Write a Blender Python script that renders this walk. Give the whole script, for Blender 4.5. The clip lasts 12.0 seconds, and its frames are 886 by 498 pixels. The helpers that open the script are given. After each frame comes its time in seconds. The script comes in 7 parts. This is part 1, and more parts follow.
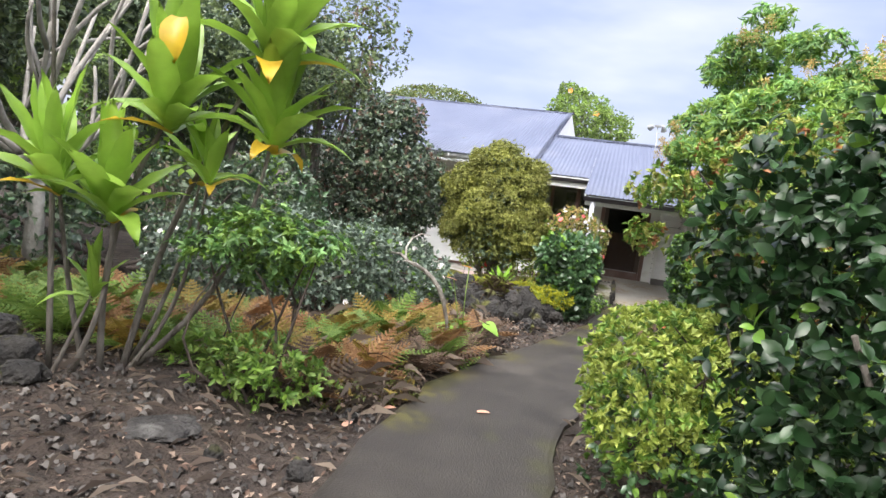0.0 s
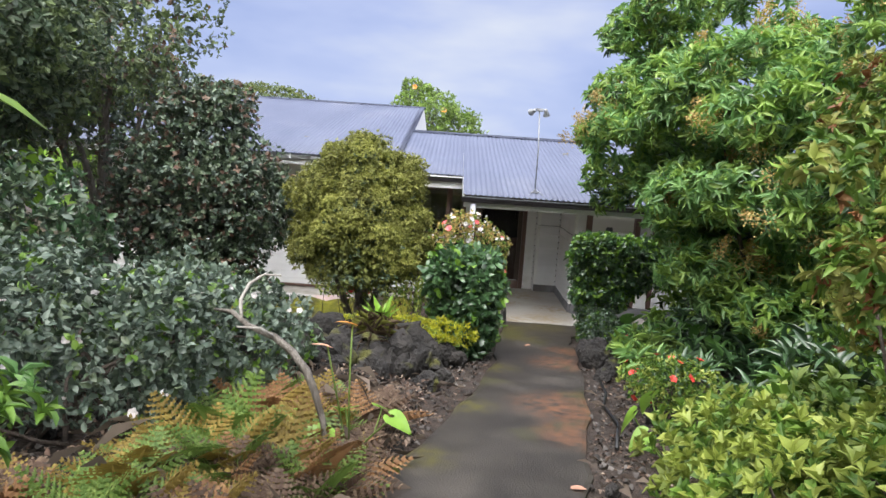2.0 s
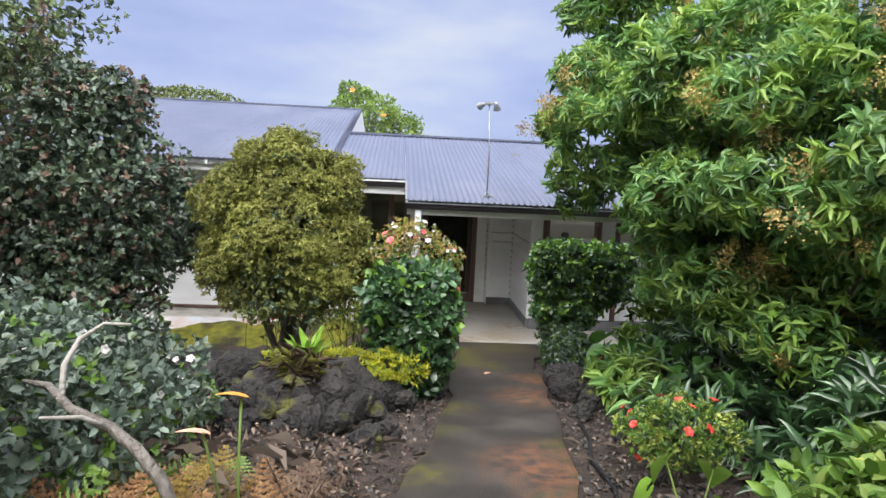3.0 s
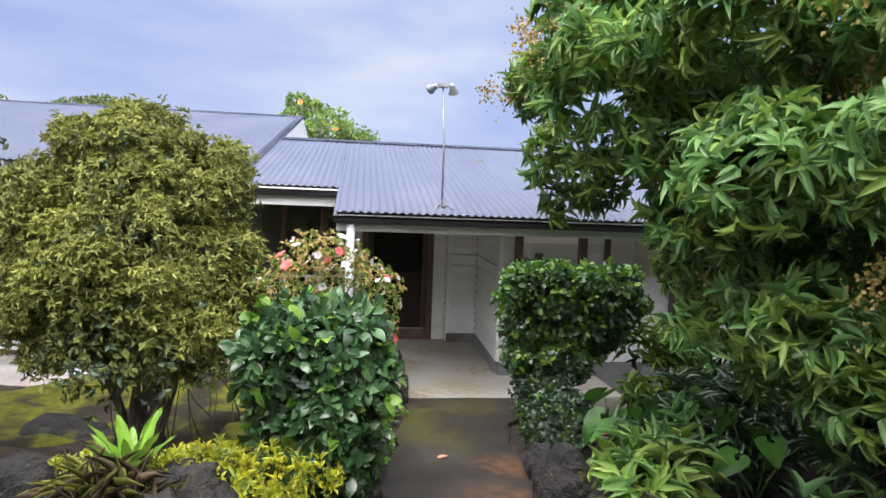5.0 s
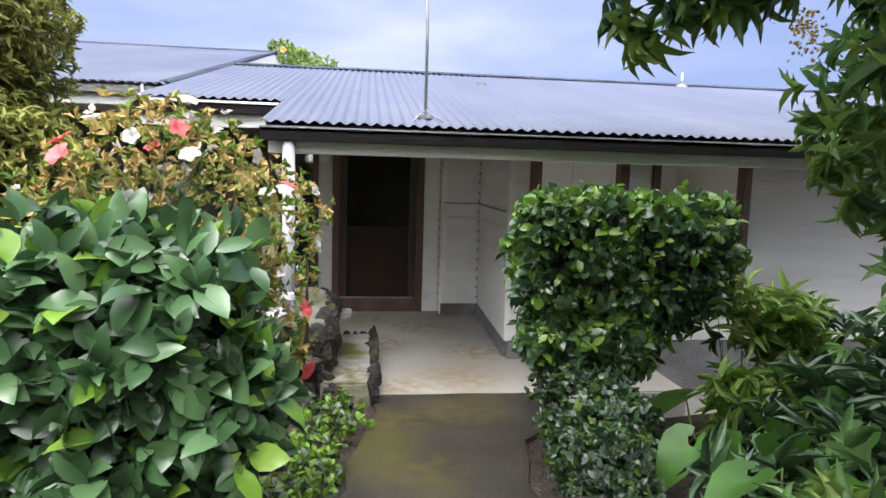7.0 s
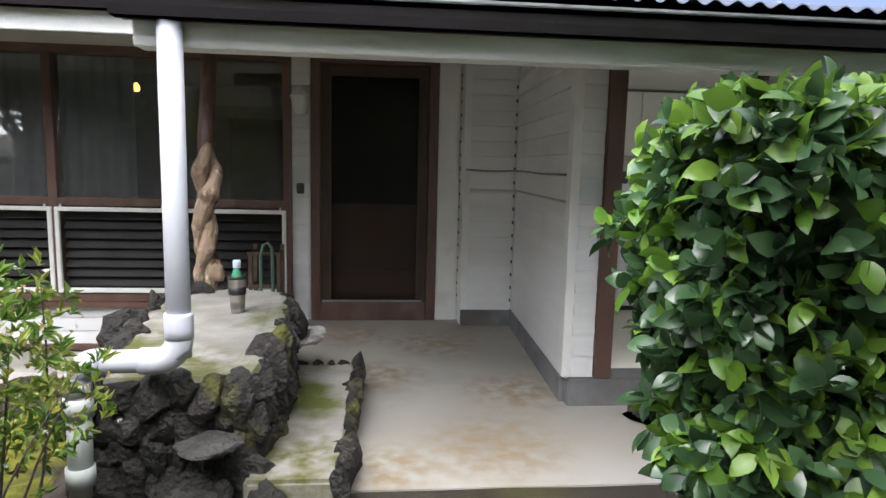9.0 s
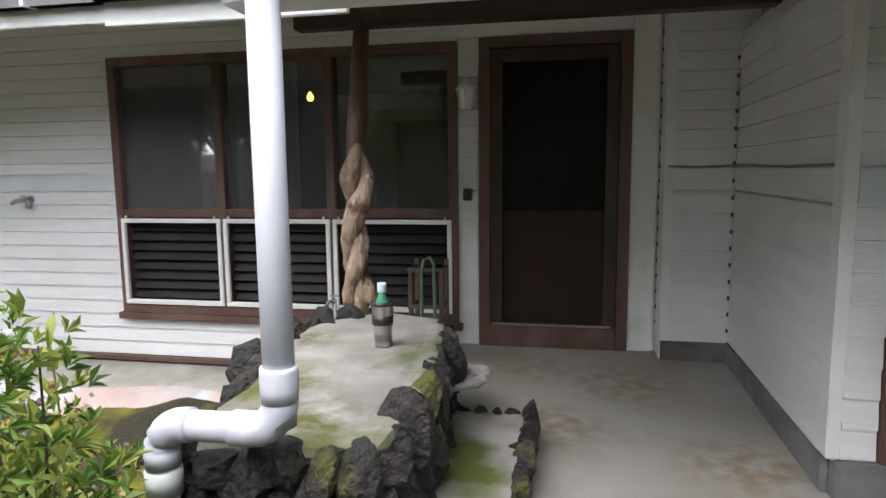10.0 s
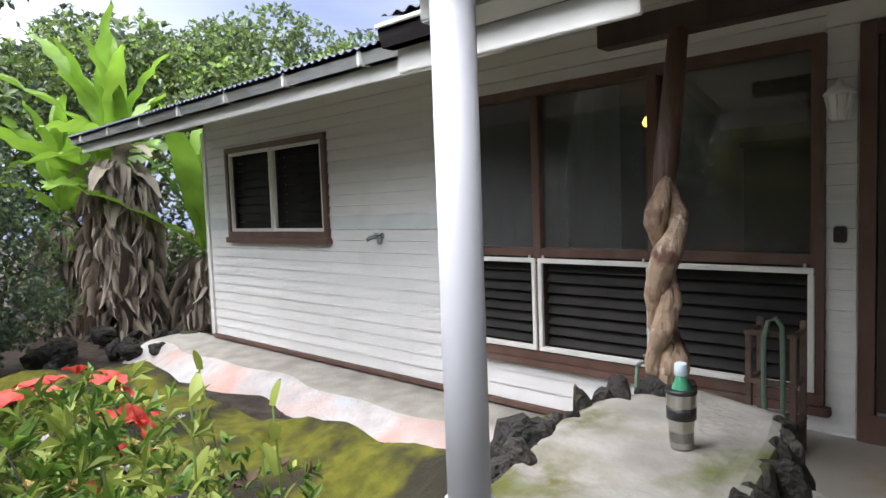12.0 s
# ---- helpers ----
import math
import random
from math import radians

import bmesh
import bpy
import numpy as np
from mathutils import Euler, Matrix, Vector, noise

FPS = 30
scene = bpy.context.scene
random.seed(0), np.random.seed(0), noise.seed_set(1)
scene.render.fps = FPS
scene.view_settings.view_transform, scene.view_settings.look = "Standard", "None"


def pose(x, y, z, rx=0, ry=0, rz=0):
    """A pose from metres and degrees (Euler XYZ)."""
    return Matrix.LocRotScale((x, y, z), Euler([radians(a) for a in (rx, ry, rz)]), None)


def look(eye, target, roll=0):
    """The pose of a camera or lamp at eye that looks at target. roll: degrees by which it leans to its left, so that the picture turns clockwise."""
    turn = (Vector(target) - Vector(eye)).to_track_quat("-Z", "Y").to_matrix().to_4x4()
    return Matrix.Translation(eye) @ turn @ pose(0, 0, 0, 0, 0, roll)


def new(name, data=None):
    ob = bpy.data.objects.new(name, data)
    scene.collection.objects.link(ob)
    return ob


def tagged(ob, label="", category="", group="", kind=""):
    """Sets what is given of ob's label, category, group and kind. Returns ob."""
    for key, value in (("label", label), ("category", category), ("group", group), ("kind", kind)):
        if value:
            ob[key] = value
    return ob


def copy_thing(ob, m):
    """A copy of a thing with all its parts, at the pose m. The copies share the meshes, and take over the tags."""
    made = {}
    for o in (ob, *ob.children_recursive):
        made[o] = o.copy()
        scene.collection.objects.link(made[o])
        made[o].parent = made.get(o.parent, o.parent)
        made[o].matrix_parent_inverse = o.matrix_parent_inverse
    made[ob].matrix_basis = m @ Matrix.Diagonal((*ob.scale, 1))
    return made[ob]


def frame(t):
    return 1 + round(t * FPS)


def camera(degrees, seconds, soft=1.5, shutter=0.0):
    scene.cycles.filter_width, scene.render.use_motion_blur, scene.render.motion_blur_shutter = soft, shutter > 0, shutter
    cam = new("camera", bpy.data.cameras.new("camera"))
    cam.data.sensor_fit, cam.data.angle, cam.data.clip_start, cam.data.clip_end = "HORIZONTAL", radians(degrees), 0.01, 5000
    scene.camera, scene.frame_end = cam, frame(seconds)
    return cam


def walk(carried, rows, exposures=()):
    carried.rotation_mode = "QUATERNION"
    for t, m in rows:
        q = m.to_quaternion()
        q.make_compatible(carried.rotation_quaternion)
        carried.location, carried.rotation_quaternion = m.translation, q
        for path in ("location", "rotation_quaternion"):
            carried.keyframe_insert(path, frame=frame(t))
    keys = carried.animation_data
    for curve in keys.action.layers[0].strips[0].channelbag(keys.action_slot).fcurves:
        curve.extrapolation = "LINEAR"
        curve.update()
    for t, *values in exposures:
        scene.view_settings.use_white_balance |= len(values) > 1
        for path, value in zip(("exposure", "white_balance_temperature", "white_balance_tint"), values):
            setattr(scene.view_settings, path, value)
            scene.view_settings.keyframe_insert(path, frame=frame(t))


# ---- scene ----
cam = camera(70.4, 12.0)
PATH = [
    (0, (0.238, -13.885, 2.32), (-0.262, -11.975, 2.003), 6.7),
    (0.5, (0.008, -13.403, 2.27), (-0.489, -11.491, 1.96), 5.0),
    (1, (-0.21, -12.896, 2.242), (-0.574, -10.955, 1.928), 4.6),
    (1.5, (-0.31, -12.365, 2.206), (-0.481, -10.397, 1.894), 5.4),
    (2, (-0.4, -11.835, 2.161), (-0.422, -9.852, 1.908), 3.9),
    (2.5, (-0.421, -11.264, 2.12), (-0.325, -9.278, 1.897), 3.5),
    (3, (-0.375, -10.756, 2.09), (-0.225, -8.774, 1.872), 2.7),
    (3.5, (-0.314, -10.25, 2.112), (-0.09, -8.271, 1.93), 2.7),
    (5.5, (0.112, -8.442, 1.79), (0.369, -6.463, 1.656), 2.1),
    (6, (0.219, -7.99, 1.678), (0.474, -6.013, 1.517), 2.0),
    (6.5, (0.307, -7.506, 1.589), (0.553, -5.531, 1.394), 1.6),
    (7, (0.379, -7.03, 1.51), (0.621, -5.057, 1.287), 1.6),
    (9, (0.575, -5.116, 1.279), (0.766, -3.143, 1.015), 1.4),
    (9.5, (0.612, -4.705, 1.227), (0.622, -2.72, 0.979), 0.7),
    (10, (0.576, -4.36, 1.238), (0.201, -2.411, 0.99), -0.6),
    (10.5, (0.603, -4.103, 1.251), (-0.15, -2.266, 1.009), -1.6),
    (11, (0.617, -3.919, 1.251), (-0.473, -2.253, 1.052), -2.1),
    (11.5, (0.584, -3.802, 1.278), (-0.72, -2.295, 1.113), -2.2),
    (12, (0.615, -3.783, 1.291), (-0.742, -2.321, 1.155), -2.1),
]
LIGHT = [(0.0, 0.80, 6900, 10), (1.0, 0.75, 6850, 10), (1.5, 0.63, 6800, 10), (2.0, 0.47, 6750, 10), (3.5, 0.43, 6700, 10), (5.5, 0.54, 6700, 10), (7.0, 0.68, 6700, 10), (9.0, 0.88, 6550, 10), (10.0, 0.72, 6550, 11), (11.0, 0.67, 6600, 11), (12.0, 0.69, 6600, 11)]
walk(cam, [(t, look(e, g, r)) for t, e, g, r in PATH], LIGHT)

# ---- world, sun, exposure ----
world = bpy.data.worlds.new("sky")
scene.world = world
world.use_nodes = True
wn, wl = world.node_tree.nodes, world.node_tree.links
wn.clear()
w_out = wn.new("ShaderNodeOutputWorld")
w_mix = wn.new("ShaderNodeMixShader")
w_clear = wn.new("ShaderNodeBackground")
w_cloud = wn.new("ShaderNodeBackground")
w_sky = wn.new("ShaderNodeTexSky")
w_sky.sky_type = "NISHITA"
w_sky.sun_disc = False
w_sky.sun_elevation, w_sky.sun_rotation = radians(61), radians(199)
w_co = wn.new("ShaderNodeTexCoord")
w_map = wn.new("ShaderNodeMapping")
w_map.inputs["Scale"].default_value = (1.0, 1.0, 3.2)
w_map.inputs["Location"].default_value = (0.35, 0.2, 0.55)
w_noise = wn.new("ShaderNodeTexNoise")
w_noise.inputs["Scale"].default_value = 1.7
w_noise.inputs["Detail"].default_value = 5
w_noise.inputs["Roughness"].default_value = 0.5
w_ramp = wn.new("ShaderNodeValToRGB")
w_ramp.color_ramp.elements[0].position = 0.36
w_ramp.color_ramp.elements[0].color = (0.25, 0.325, 0.60, 1)
w_ramp.color_ramp.elements[1].position = 0.70
w_ramp.color_ramp.elements[1].color = (0.60, 0.64, 0.72, 1)
mid = w_ramp.color_ramp.elements.new(0.5)
mid.color = (0.36, 0.43, 0.68, 1)
wl.new(w_co.outputs["Generated"], w_map.inputs["Vector"])
wl.new(w_map.outputs["Vector"], w_noise.inputs["Vector"])
wl.new(w_noise.outputs["Fac"], w_ramp.inputs["Fac"])
w_dot = wn.new("ShaderNodeVectorMath")
w_dot.operation = "DOT_PRODUCT"
w_dot.inputs[1].default_value = Vector((-0.22, -0.66, 0.72)).normalized()
wl.new(w_co.outputs["Generated"], w_dot.inputs[0])
w_high = wn.new("ShaderNodeMapRange")
w_high.interpolation_type = "SMOOTHSTEP"
w_high.inputs["From Min"].default_value = -0.02
w_high.inputs["From Max"].default_value = 1.0
wl.new(w_dot.outputs["Value"], w_high.inputs["Value"])
w_top = wn.new("ShaderNodeMix")
w_top.data_type = "RGBA"
w_top.inputs[7].default_value = (3.75, 3.85, 4.05, 1)
wl.new(w_high.outputs["Result"], w_top.inputs[0])
wl.new(w_ramp.outputs["Color"], w_top.inputs[6])
wl.new(w_top.outputs[2], w_cloud.inputs["Color"])
wl.new(w_sky.outputs["Color"], w_clear.inputs["Color"])
w_clear.inputs["Strength"].default_value = 0.12
w_cloud.inputs["Strength"].default_value = 1.0
w_mix.inputs["Fac"].default_value = 0.9
wl.new(w_clear.outputs[0], w_mix.inputs[1])
wl.new(w_cloud.outputs[0], w_mix.inputs[2])
wl.new(w_mix.outputs[0], w_out.inputs["Surface"])

sun_data = bpy.data.lights.new("sun", "SUN")
sun_data.energy, sun_data.angle, sun_data.color = 2.3, radians(40), (1.0, 0.97, 0.94)
sun = new("sun", sun_data)
sun.matrix_world = look((-4, -11.5, 22), (0, 0, 0))

# added fill lamps in the laundry doorway and window, to brighten its interior
for name, x, z, w, h in (("doorway_sky", 2.16, 0.97, 0.64, 1.6), ("window_sky", 3.24, 1.48, 0.72, 0.6)):
    fill_data = bpy.data.lights.new(name, "AREA")
    fill_data.shape, fill_data.size, fill_data.size_y, fill_data.energy, fill_data.color = "RECTANGLE", w, h, 1.2, (0.94, 0.97, 1.0)
    new(name, fill_data).matrix_world = pose(x, -1.79, z, -90, 0, 180)

# ---- materials ----


def base_mat(name):
    m = bpy.data.materials.new(name)
    m.use_nodes = True
    nt = m.node_tree
    return m, nt, nt.nodes["Principled BSDF"]


def mixed(nt, fac, a, b):
    n = nt.nodes.new("ShaderNodeMix")
    n.data_type = "RGBA"
    for key, v in (("Factor", fac), ("A", a), ("B", b)):
        sock = [s for s in n.inputs if s.name == key and (s.type == "RGBA" or key == "Factor" and s.type == "VALUE")][0]
        if isinstance(v, bpy.types.NodeSocket):
            nt.links.new(v, sock)
        elif key == "Factor":
            sock.default_value = v
        else:
            sock.default_value = (*v, 1)
    return [s for s in n.outputs if s.type == "RGBA"][0]


def noise_fac(nt, scale, lo=0.35, hi=0.65, detail=5, stretch=(1, 1, 1)):
    g = nt.nodes.new("ShaderNodeNewGeometry")
    mp = nt.nodes.new("ShaderNodeMapping")
    mp.inputs["Scale"].default_value = stretch
    nz = nt.nodes.new("ShaderNodeTexNoise")
    nz.inputs["Scale"].default_value = scale
    nz.inputs["Detail"].default_value = detail
    mr = nt.nodes.new("ShaderNodeMapRange")
    mr.inputs["From Min"].default_value = lo
    mr.inputs["From Max"].default_value = hi
    nt.links.new(g.outputs["Position"], mp.inputs["Vector"])
    nt.links.new(mp.outputs["Vector"], nz.inputs["Vector"])
    nt.links.new(nz.outputs["Fac"], mr.inputs["Value"])
    return mr.outputs["Result"]


def surface(name, c1, c2, rough=0.8, scale=6, stain=None, stain_scale=1.2, stain_lo=0.55, stain_hi=0.7, bump=0.3, bump_scale=60,
            metal=0.0, stretch=(1, 1, 1), moss=None, moss_scale=0.9, moss_lo=0.55, moss_hi=0.68, piece=0.0, spec=0.5, dist=0.02):
    m, nt, b = base_mat(name)
    col = mixed(nt, noise_fac(nt, scale, stretch=stretch), c1, c2)
    if stain:
        col = mixed(nt, noise_fac(nt, stain_scale, stain_lo, stain_hi, 7), col, stain)
    if moss:
        col = mixed(nt, noise_fac(nt, moss_scale, moss_lo, moss_hi, 8), col, moss)
    if piece:
        oi = nt.nodes.new("ShaderNodeObjectInfo")
        mr = nt.nodes.new("ShaderNodeMapRange")
        mr.inputs["To Min"].default_value, mr.inputs["To Max"].default_value = 1 - piece, 1 + piece
        nt.links.new(oi.outputs["Random"], mr.inputs["Value"])
        hs = nt.nodes.new("ShaderNodeHueSaturation")
        nt.links.new(mr.outputs["Result"], hs.inputs["Value"])
        nt.links.new(col, hs.inputs["Color"])
        col = hs.outputs["Color"]
    nt.links.new(col, b.inputs["Base Color"])
    b.inputs["Roughness"].default_value = rough
    b.inputs["Metallic"].default_value = metal
    b.inputs["Specular IOR Level"].default_value = spec
    if bump:
        bp = nt.nodes.new("ShaderNodeBump")
        bp.inputs["Strength"].default_value = bump
        bp.inputs["Distance"].default_value = dist
        nt.links.new(noise_fac(nt, bump_scale, 0.2, 0.8, 6, stretch), bp.inputs["Height"])
        nt.links.new(bp.outputs["Normal"], b.inputs["Normal"])
    return m


def leafy(name, dark, midc, light, rough=0.45, trans=0.25, patch=1.6, spec=0.5):
    m, nt, b = base_mat(name)
    g = nt.nodes.new("ShaderNodeNewGeometry")
    r = nt.nodes.new("ShaderNodeValToRGB")
    r.color_ramp.elements[0].color, r.color_ramp.elements[1].color = (*dark, 1), (*light, 1)
    e = r.color_ramp.elements.new(0.5)
    e.color = (*midc, 1)
    nt.links.new(g.outputs["Random Per Island"], r.inputs["Fac"])
    hs = nt.nodes.new("ShaderNodeHueSaturation")
    mr = nt.nodes.new("ShaderNodeMapRange")
    mr.inputs["To Min"].default_value, mr.inputs["To Max"].default_value = 0.72, 1.25
    nt.links.new(noise_fac(nt, patch), mr.inputs["Value"])
    nt.links.new(mr.outputs["Result"], hs.inputs["Value"])
    nt.links.new(r.outputs["Color"], hs.inputs["Color"])
    nt.links.new(hs.outputs["Color"], b.inputs["Base Color"])
    b.inputs["Roughness"].default_value = rough
    b.inputs["Specular IOR Level"].default_value = spec
    if trans:
        t = nt.nodes.new("ShaderNodeBsdfTranslucent")
        nt.links.new(hs.outputs["Color"], t.inputs["Color"])
        x = nt.nodes.new("ShaderNodeMixShader")
        x.inputs["Fac"].default_value = trans
        nt.links.new(b.outputs[0], x.inputs[1])
        nt.links.new(t.outputs[0], x.inputs[2])
        nt.links.new(x.outputs[0], nt.nodes["Material Output"].inputs["Surface"])
    return m


M = {}
M["siding"] = surface("siding_paint", (0.71, 0.71, 0.725), (0.77, 0.77, 0.785), 0.55, 3, stain=(0.69, 0.69, 0.695), stain_scale=2.2, bump=0.12, bump_scale=30, stretch=(0.3, 0.3, 4), piece=0.03)
M["white"] = surface("white_paint", (0.74, 0.74, 0.73), (0.80, 0.80, 0.79), 0.5, 4, stain=(0.60, 0.59, 0.55), stain_scale=3, stain_lo=0.6, stain_hi=0.8, bump=0.1)
M["band"] = surface("pale_blue_paint", (0.60, 0.64, 0.67), (0.66, 0.70, 0.72), 0.5, 3, bump=0.1)
M["soffit"] = surface("soffit_paint", (0.76, 0.74, 0.70), (0.82, 0.80, 0.76), 0.6, 2, stain=(0.55, 0.52, 0.46), stain_lo=0.6, stain_hi=0.85, bump=0.1)
M["brown"] = surface("brown_paint", (0.105, 0.058, 0.047), (0.145, 0.082, 0.066), 0.45, 8, stain=(0.15, 0.10, 0.085), stain_scale=4, bump=0.15, stretch=(1, 1, 0.2))
M["dark_wood"] = surface("dark_stained_wood", (0.030, 0.018, 0.013), (0.055, 0.032, 0.022), 0.45, 10, bump=0.2, stretch=(1, 1, 0.15))
M["roof"] = surface("blue_grey_roof_paint", (0.098, 0.113, 0.172), (0.118, 0.134, 0.196), 0.6, 1.2, stain=(0.14, 0.152, 0.205), stain_scale=0.6, bump=0.05, stretch=(1, 0.25, 1), spec=0.3)
M["gutter"] = surface("dark_gutter_paint", (0.06, 0.052, 0.06), (0.085, 0.075, 0.085), 0.3, 4, bump=0.05)
M["gutter_white"] = surface("white_gutter_paint", (0.66, 0.67, 0.68), (0.74, 0.75, 0.76), 0.35, 4, stain=(0.5, 0.49, 0.45), bump=0.05)
M["concrete"] = surface("porch_concrete", (0.31, 0.295, 0.272), (0.40, 0.382, 0.358), 0.7, 2.2, stain=(0.22, 0.19, 0.152), stain_scale=1.1, stain_lo=0.48, stain_hi=0.78, bump=0.15, bump_scale=120)
M["slab_top"] = surface("wall_cap_concrete", (0.205, 0.195, 0.182), (0.30, 0.288, 0.272), 0.85, 5, stain=(0.20, 0.19, 0.15), stain_scale=2.4, moss=(0.085, 0.10, 0.02), moss_scale=1.7, moss_lo=0.56, moss_hi=0.66, bump=0.25, bump_scale=28)
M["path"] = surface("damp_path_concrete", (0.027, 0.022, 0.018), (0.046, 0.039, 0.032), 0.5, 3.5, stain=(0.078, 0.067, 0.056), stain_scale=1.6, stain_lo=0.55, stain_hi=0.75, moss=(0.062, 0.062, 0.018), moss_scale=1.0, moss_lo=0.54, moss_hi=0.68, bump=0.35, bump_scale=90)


def add_patches(m, places, colour):
    """Rusty leaf-stain patches at given places of a surface, with ragged edges."""
    nt = m.node_tree
    b = nt.nodes["Principled BSDF"]
    col = b.inputs["Base Color"].links[0].from_socket
    for p, r in places:
        g = nt.nodes.new("ShaderNodeNewGeometry")
        d = nt.nodes.new("ShaderNodeVectorMath")
        d.operation = "DISTANCE"
        d.inputs[1].default_value = p
        nt.links.new(g.outputs["Position"], d.inputs[0])
        mr = nt.nodes.new("ShaderNodeMapRange")
        mr.interpolation_type = "SMOOTHSTEP"
        mr.inputs["From Min"].default_value, mr.inputs["From Max"].default_value = r, r * 0.2
        nt.links.new(d.outputs["Value"], mr.inputs["Value"])
        mu = nt.nodes.new("ShaderNodeMath")
        mu.operation = "MULTIPLY"
        nt.links.new(mr.outputs["Result"], mu.inputs[0])
        nt.links.new(noise_fac(nt, 11, 0.36, 0.62, 8), mu.inputs[1])
        col = mixed(nt, mu.outputs[0], col, colour)
    nt.links.new(col, b.inputs["Base Color"])


add_patches(M["slab_top"], [((-0.2, -2.75, 0.5), 0.42), ((-0.45, -2.35, 0.5), 0.35), ((-0.62, -1.8, 0.48), 0.3), ((0.3, -2.85, 0.1), 0.45)], (0.085, 0.085, 0.018))
add_patches(M["path"], [((-0.78, -10.6, 0.77), 0.3), ((-0.80, -10.0, 0.7), 0.3), ((-0.78, -9.4, 0.65), 0.3), ((-0.5, -8.5, 0.55), 0.3), ((-0.2, -7.4, 0.45), 0.3), ((0.12, -6.0, 0.32), 0.3), ((0.5, -3.4, 0.06), 0.4), ((1.0, -3.2, 0.05), 0.5), ((0.6, -4.2, 0.14), 0.4)], (0.085, 0.075, 0.02))
add_patches(M["path"], [((0.62, -7.25, 0.42), 0.62), ((0.55, -7.9, 0.5), 0.4), ((0.85, -5.6, 0.28), 0.5), ((1.0, -4.9, 0.2), 0.35)], (0.17, 0.078, 0.04))
add_patches(M["concrete"], [((0.95, -0.7, 0.0), 0.5), ((1.35, -1.7, 0.0), 0.45), ((0.55, -1.4, 0.0), 0.4), ((1.1, -2.4, 0.0), 0.5), ((0.6, -2.6, 0.0), 0.35), ((0.35, -0.5, 0.0), 0.4)], (0.255, 0.20, 0.135))
M["plinth"] = surface("grey_plinth_paint", (0.15, 0.15, 0.16), (0.21, 0.21, 0.22), 0.7, 6, stain=(0.12, 0.11, 0.10), bump=0.3)
M["ledge"] = surface("weathered_painted_ledge", (0.40, 0.385, 0.39), (0.54, 0.52, 0.53), 0.85, 5, stain=(0.52, 0.34, 0.30), stain_scale=1.3, stain_lo=0.44, stain_hi=0.60, moss=(0.46, 0.51, 0.58), moss_scale=1.9, moss_lo=0.56, moss_hi=0.64, bump=0.6, bump_scale=25)
M["ledge_top"] = surface("rough_ledge_concrete", (0.27, 0.255, 0.23), (0.38, 0.365, 0.335), 0.9, 4, stain=(0.17, 0.16, 0.13), bump=0.4, bump_scale=50)
M["lava"] = surface("lava_stone", (0.022, 0.020, 0.020), (0.060, 0.055, 0.054), 0.85, 9, stain=(0.14, 0.135, 0.13), stain_scale=6, stain_lo=0.6, stain_hi=0.78, bump=0.9, bump_scale=35, piece=0.35, dist=0.03)
M["lava_moss"] = surface("mossy_lava_stone", (0.013, 0.012, 0.012), (0.034, 0.030, 0.028), 0.85, 9, stain=(0.075, 0.07, 0.066), stain_scale=6, stain_lo=0.6, stain_hi=0.8, moss=(0.085, 0.085, 0.018), moss_scale=4, moss_lo=0.58, moss_hi=0.68, bump=0.9, bump_scale=35, piece=0.3, dist=0.03)
M["soil"] = surface("dark_soil", (0.030, 0.021, 0.017), (0.066, 0.047, 0.038), 0.95, 7, stain=(0.10, 0.078, 0.062), stain_scale=5, stain_lo=0.55, stain_hi=0.75, moss=(0.085, 0.075, 0.015), moss_scale=0.8, moss_lo=0.60, moss_hi=0.70, bump=1.0, bump_scale=45, dist=0.03)
M["moss"] = surface("green_moss", (0.115, 0.12, 0.010), (0.22, 0.215, 0.018), 0.95, 9, stain=(0.04, 0.034, 0.020), stain_scale=1.6, stain_lo=0.47, stain_hi=0.58, bump=1.0, bump_scale=90)
M["bark"] = surface("grey_bark", (0.10, 0.085, 0.072), (0.19, 0.17, 0.15), 0.9, 14, bump=0.8, bump_scale=50, stretch=(1, 1, 0.3))
M["bark_pale"] = surface("pale_grey_bark", (0.26, 0.24, 0.22), (0.38, 0.36, 0.33), 0.85, 14, stain=(0.16, 0.14, 0.12), bump=0.4, bump_scale=50)
M["bark_dark"] = surface("dark_bark", (0.040, 0.030, 0.024), (0.085, 0.066, 0.054), 0.9, 14, bump=0.8, bump_scale=50, stretch=(1, 1, 0.3))
M["drift"] = surface("bleached_twisted_wood", (0.26, 0.175, 0.120), (0.42, 0.31, 0.23), 0.65, 9, stain=(0.12, 0.062, 0.042), stain_scale=9, stain_lo=0.5, stain_hi=0.66, bump=1.0, bump_scale=22, stretch=(1, 1, 0.35), moss=(0.55, 0.46, 0.38), moss_scale=14, moss_lo=0.58, moss_hi=0.68, dist=0.03)
M["post_brown"] = surface("brown_stained_trunk", (0.075, 0.035, 0.026), (0.12, 0.062, 0.045), 0.5, 8, bump=0.3, stretch=(1, 1, 0.2))
M["pvc"] = surface("white_pvc", (0.53, 0.54, 0.61), (0.58, 0.59, 0.66), 0.5, 2, stain=(0.62, 0.63, 0.62), stain_scale=5, stain_lo=0.62, stain_hi=0.85, bump=0.02)
M["pvc_grey"] = surface("grey_green_pipe", (0.42, 0.45, 0.43), (0.50, 0.52, 0.50), 0.4, 4, bump=0.03)
M["steel"] = surface("brushed_steel", (0.50, 0.49, 0.47), (0.62, 0.61, 0.59), 0.28, 30, bump=0.05, metal=1.0, stretch=(1, 1, 0.05))
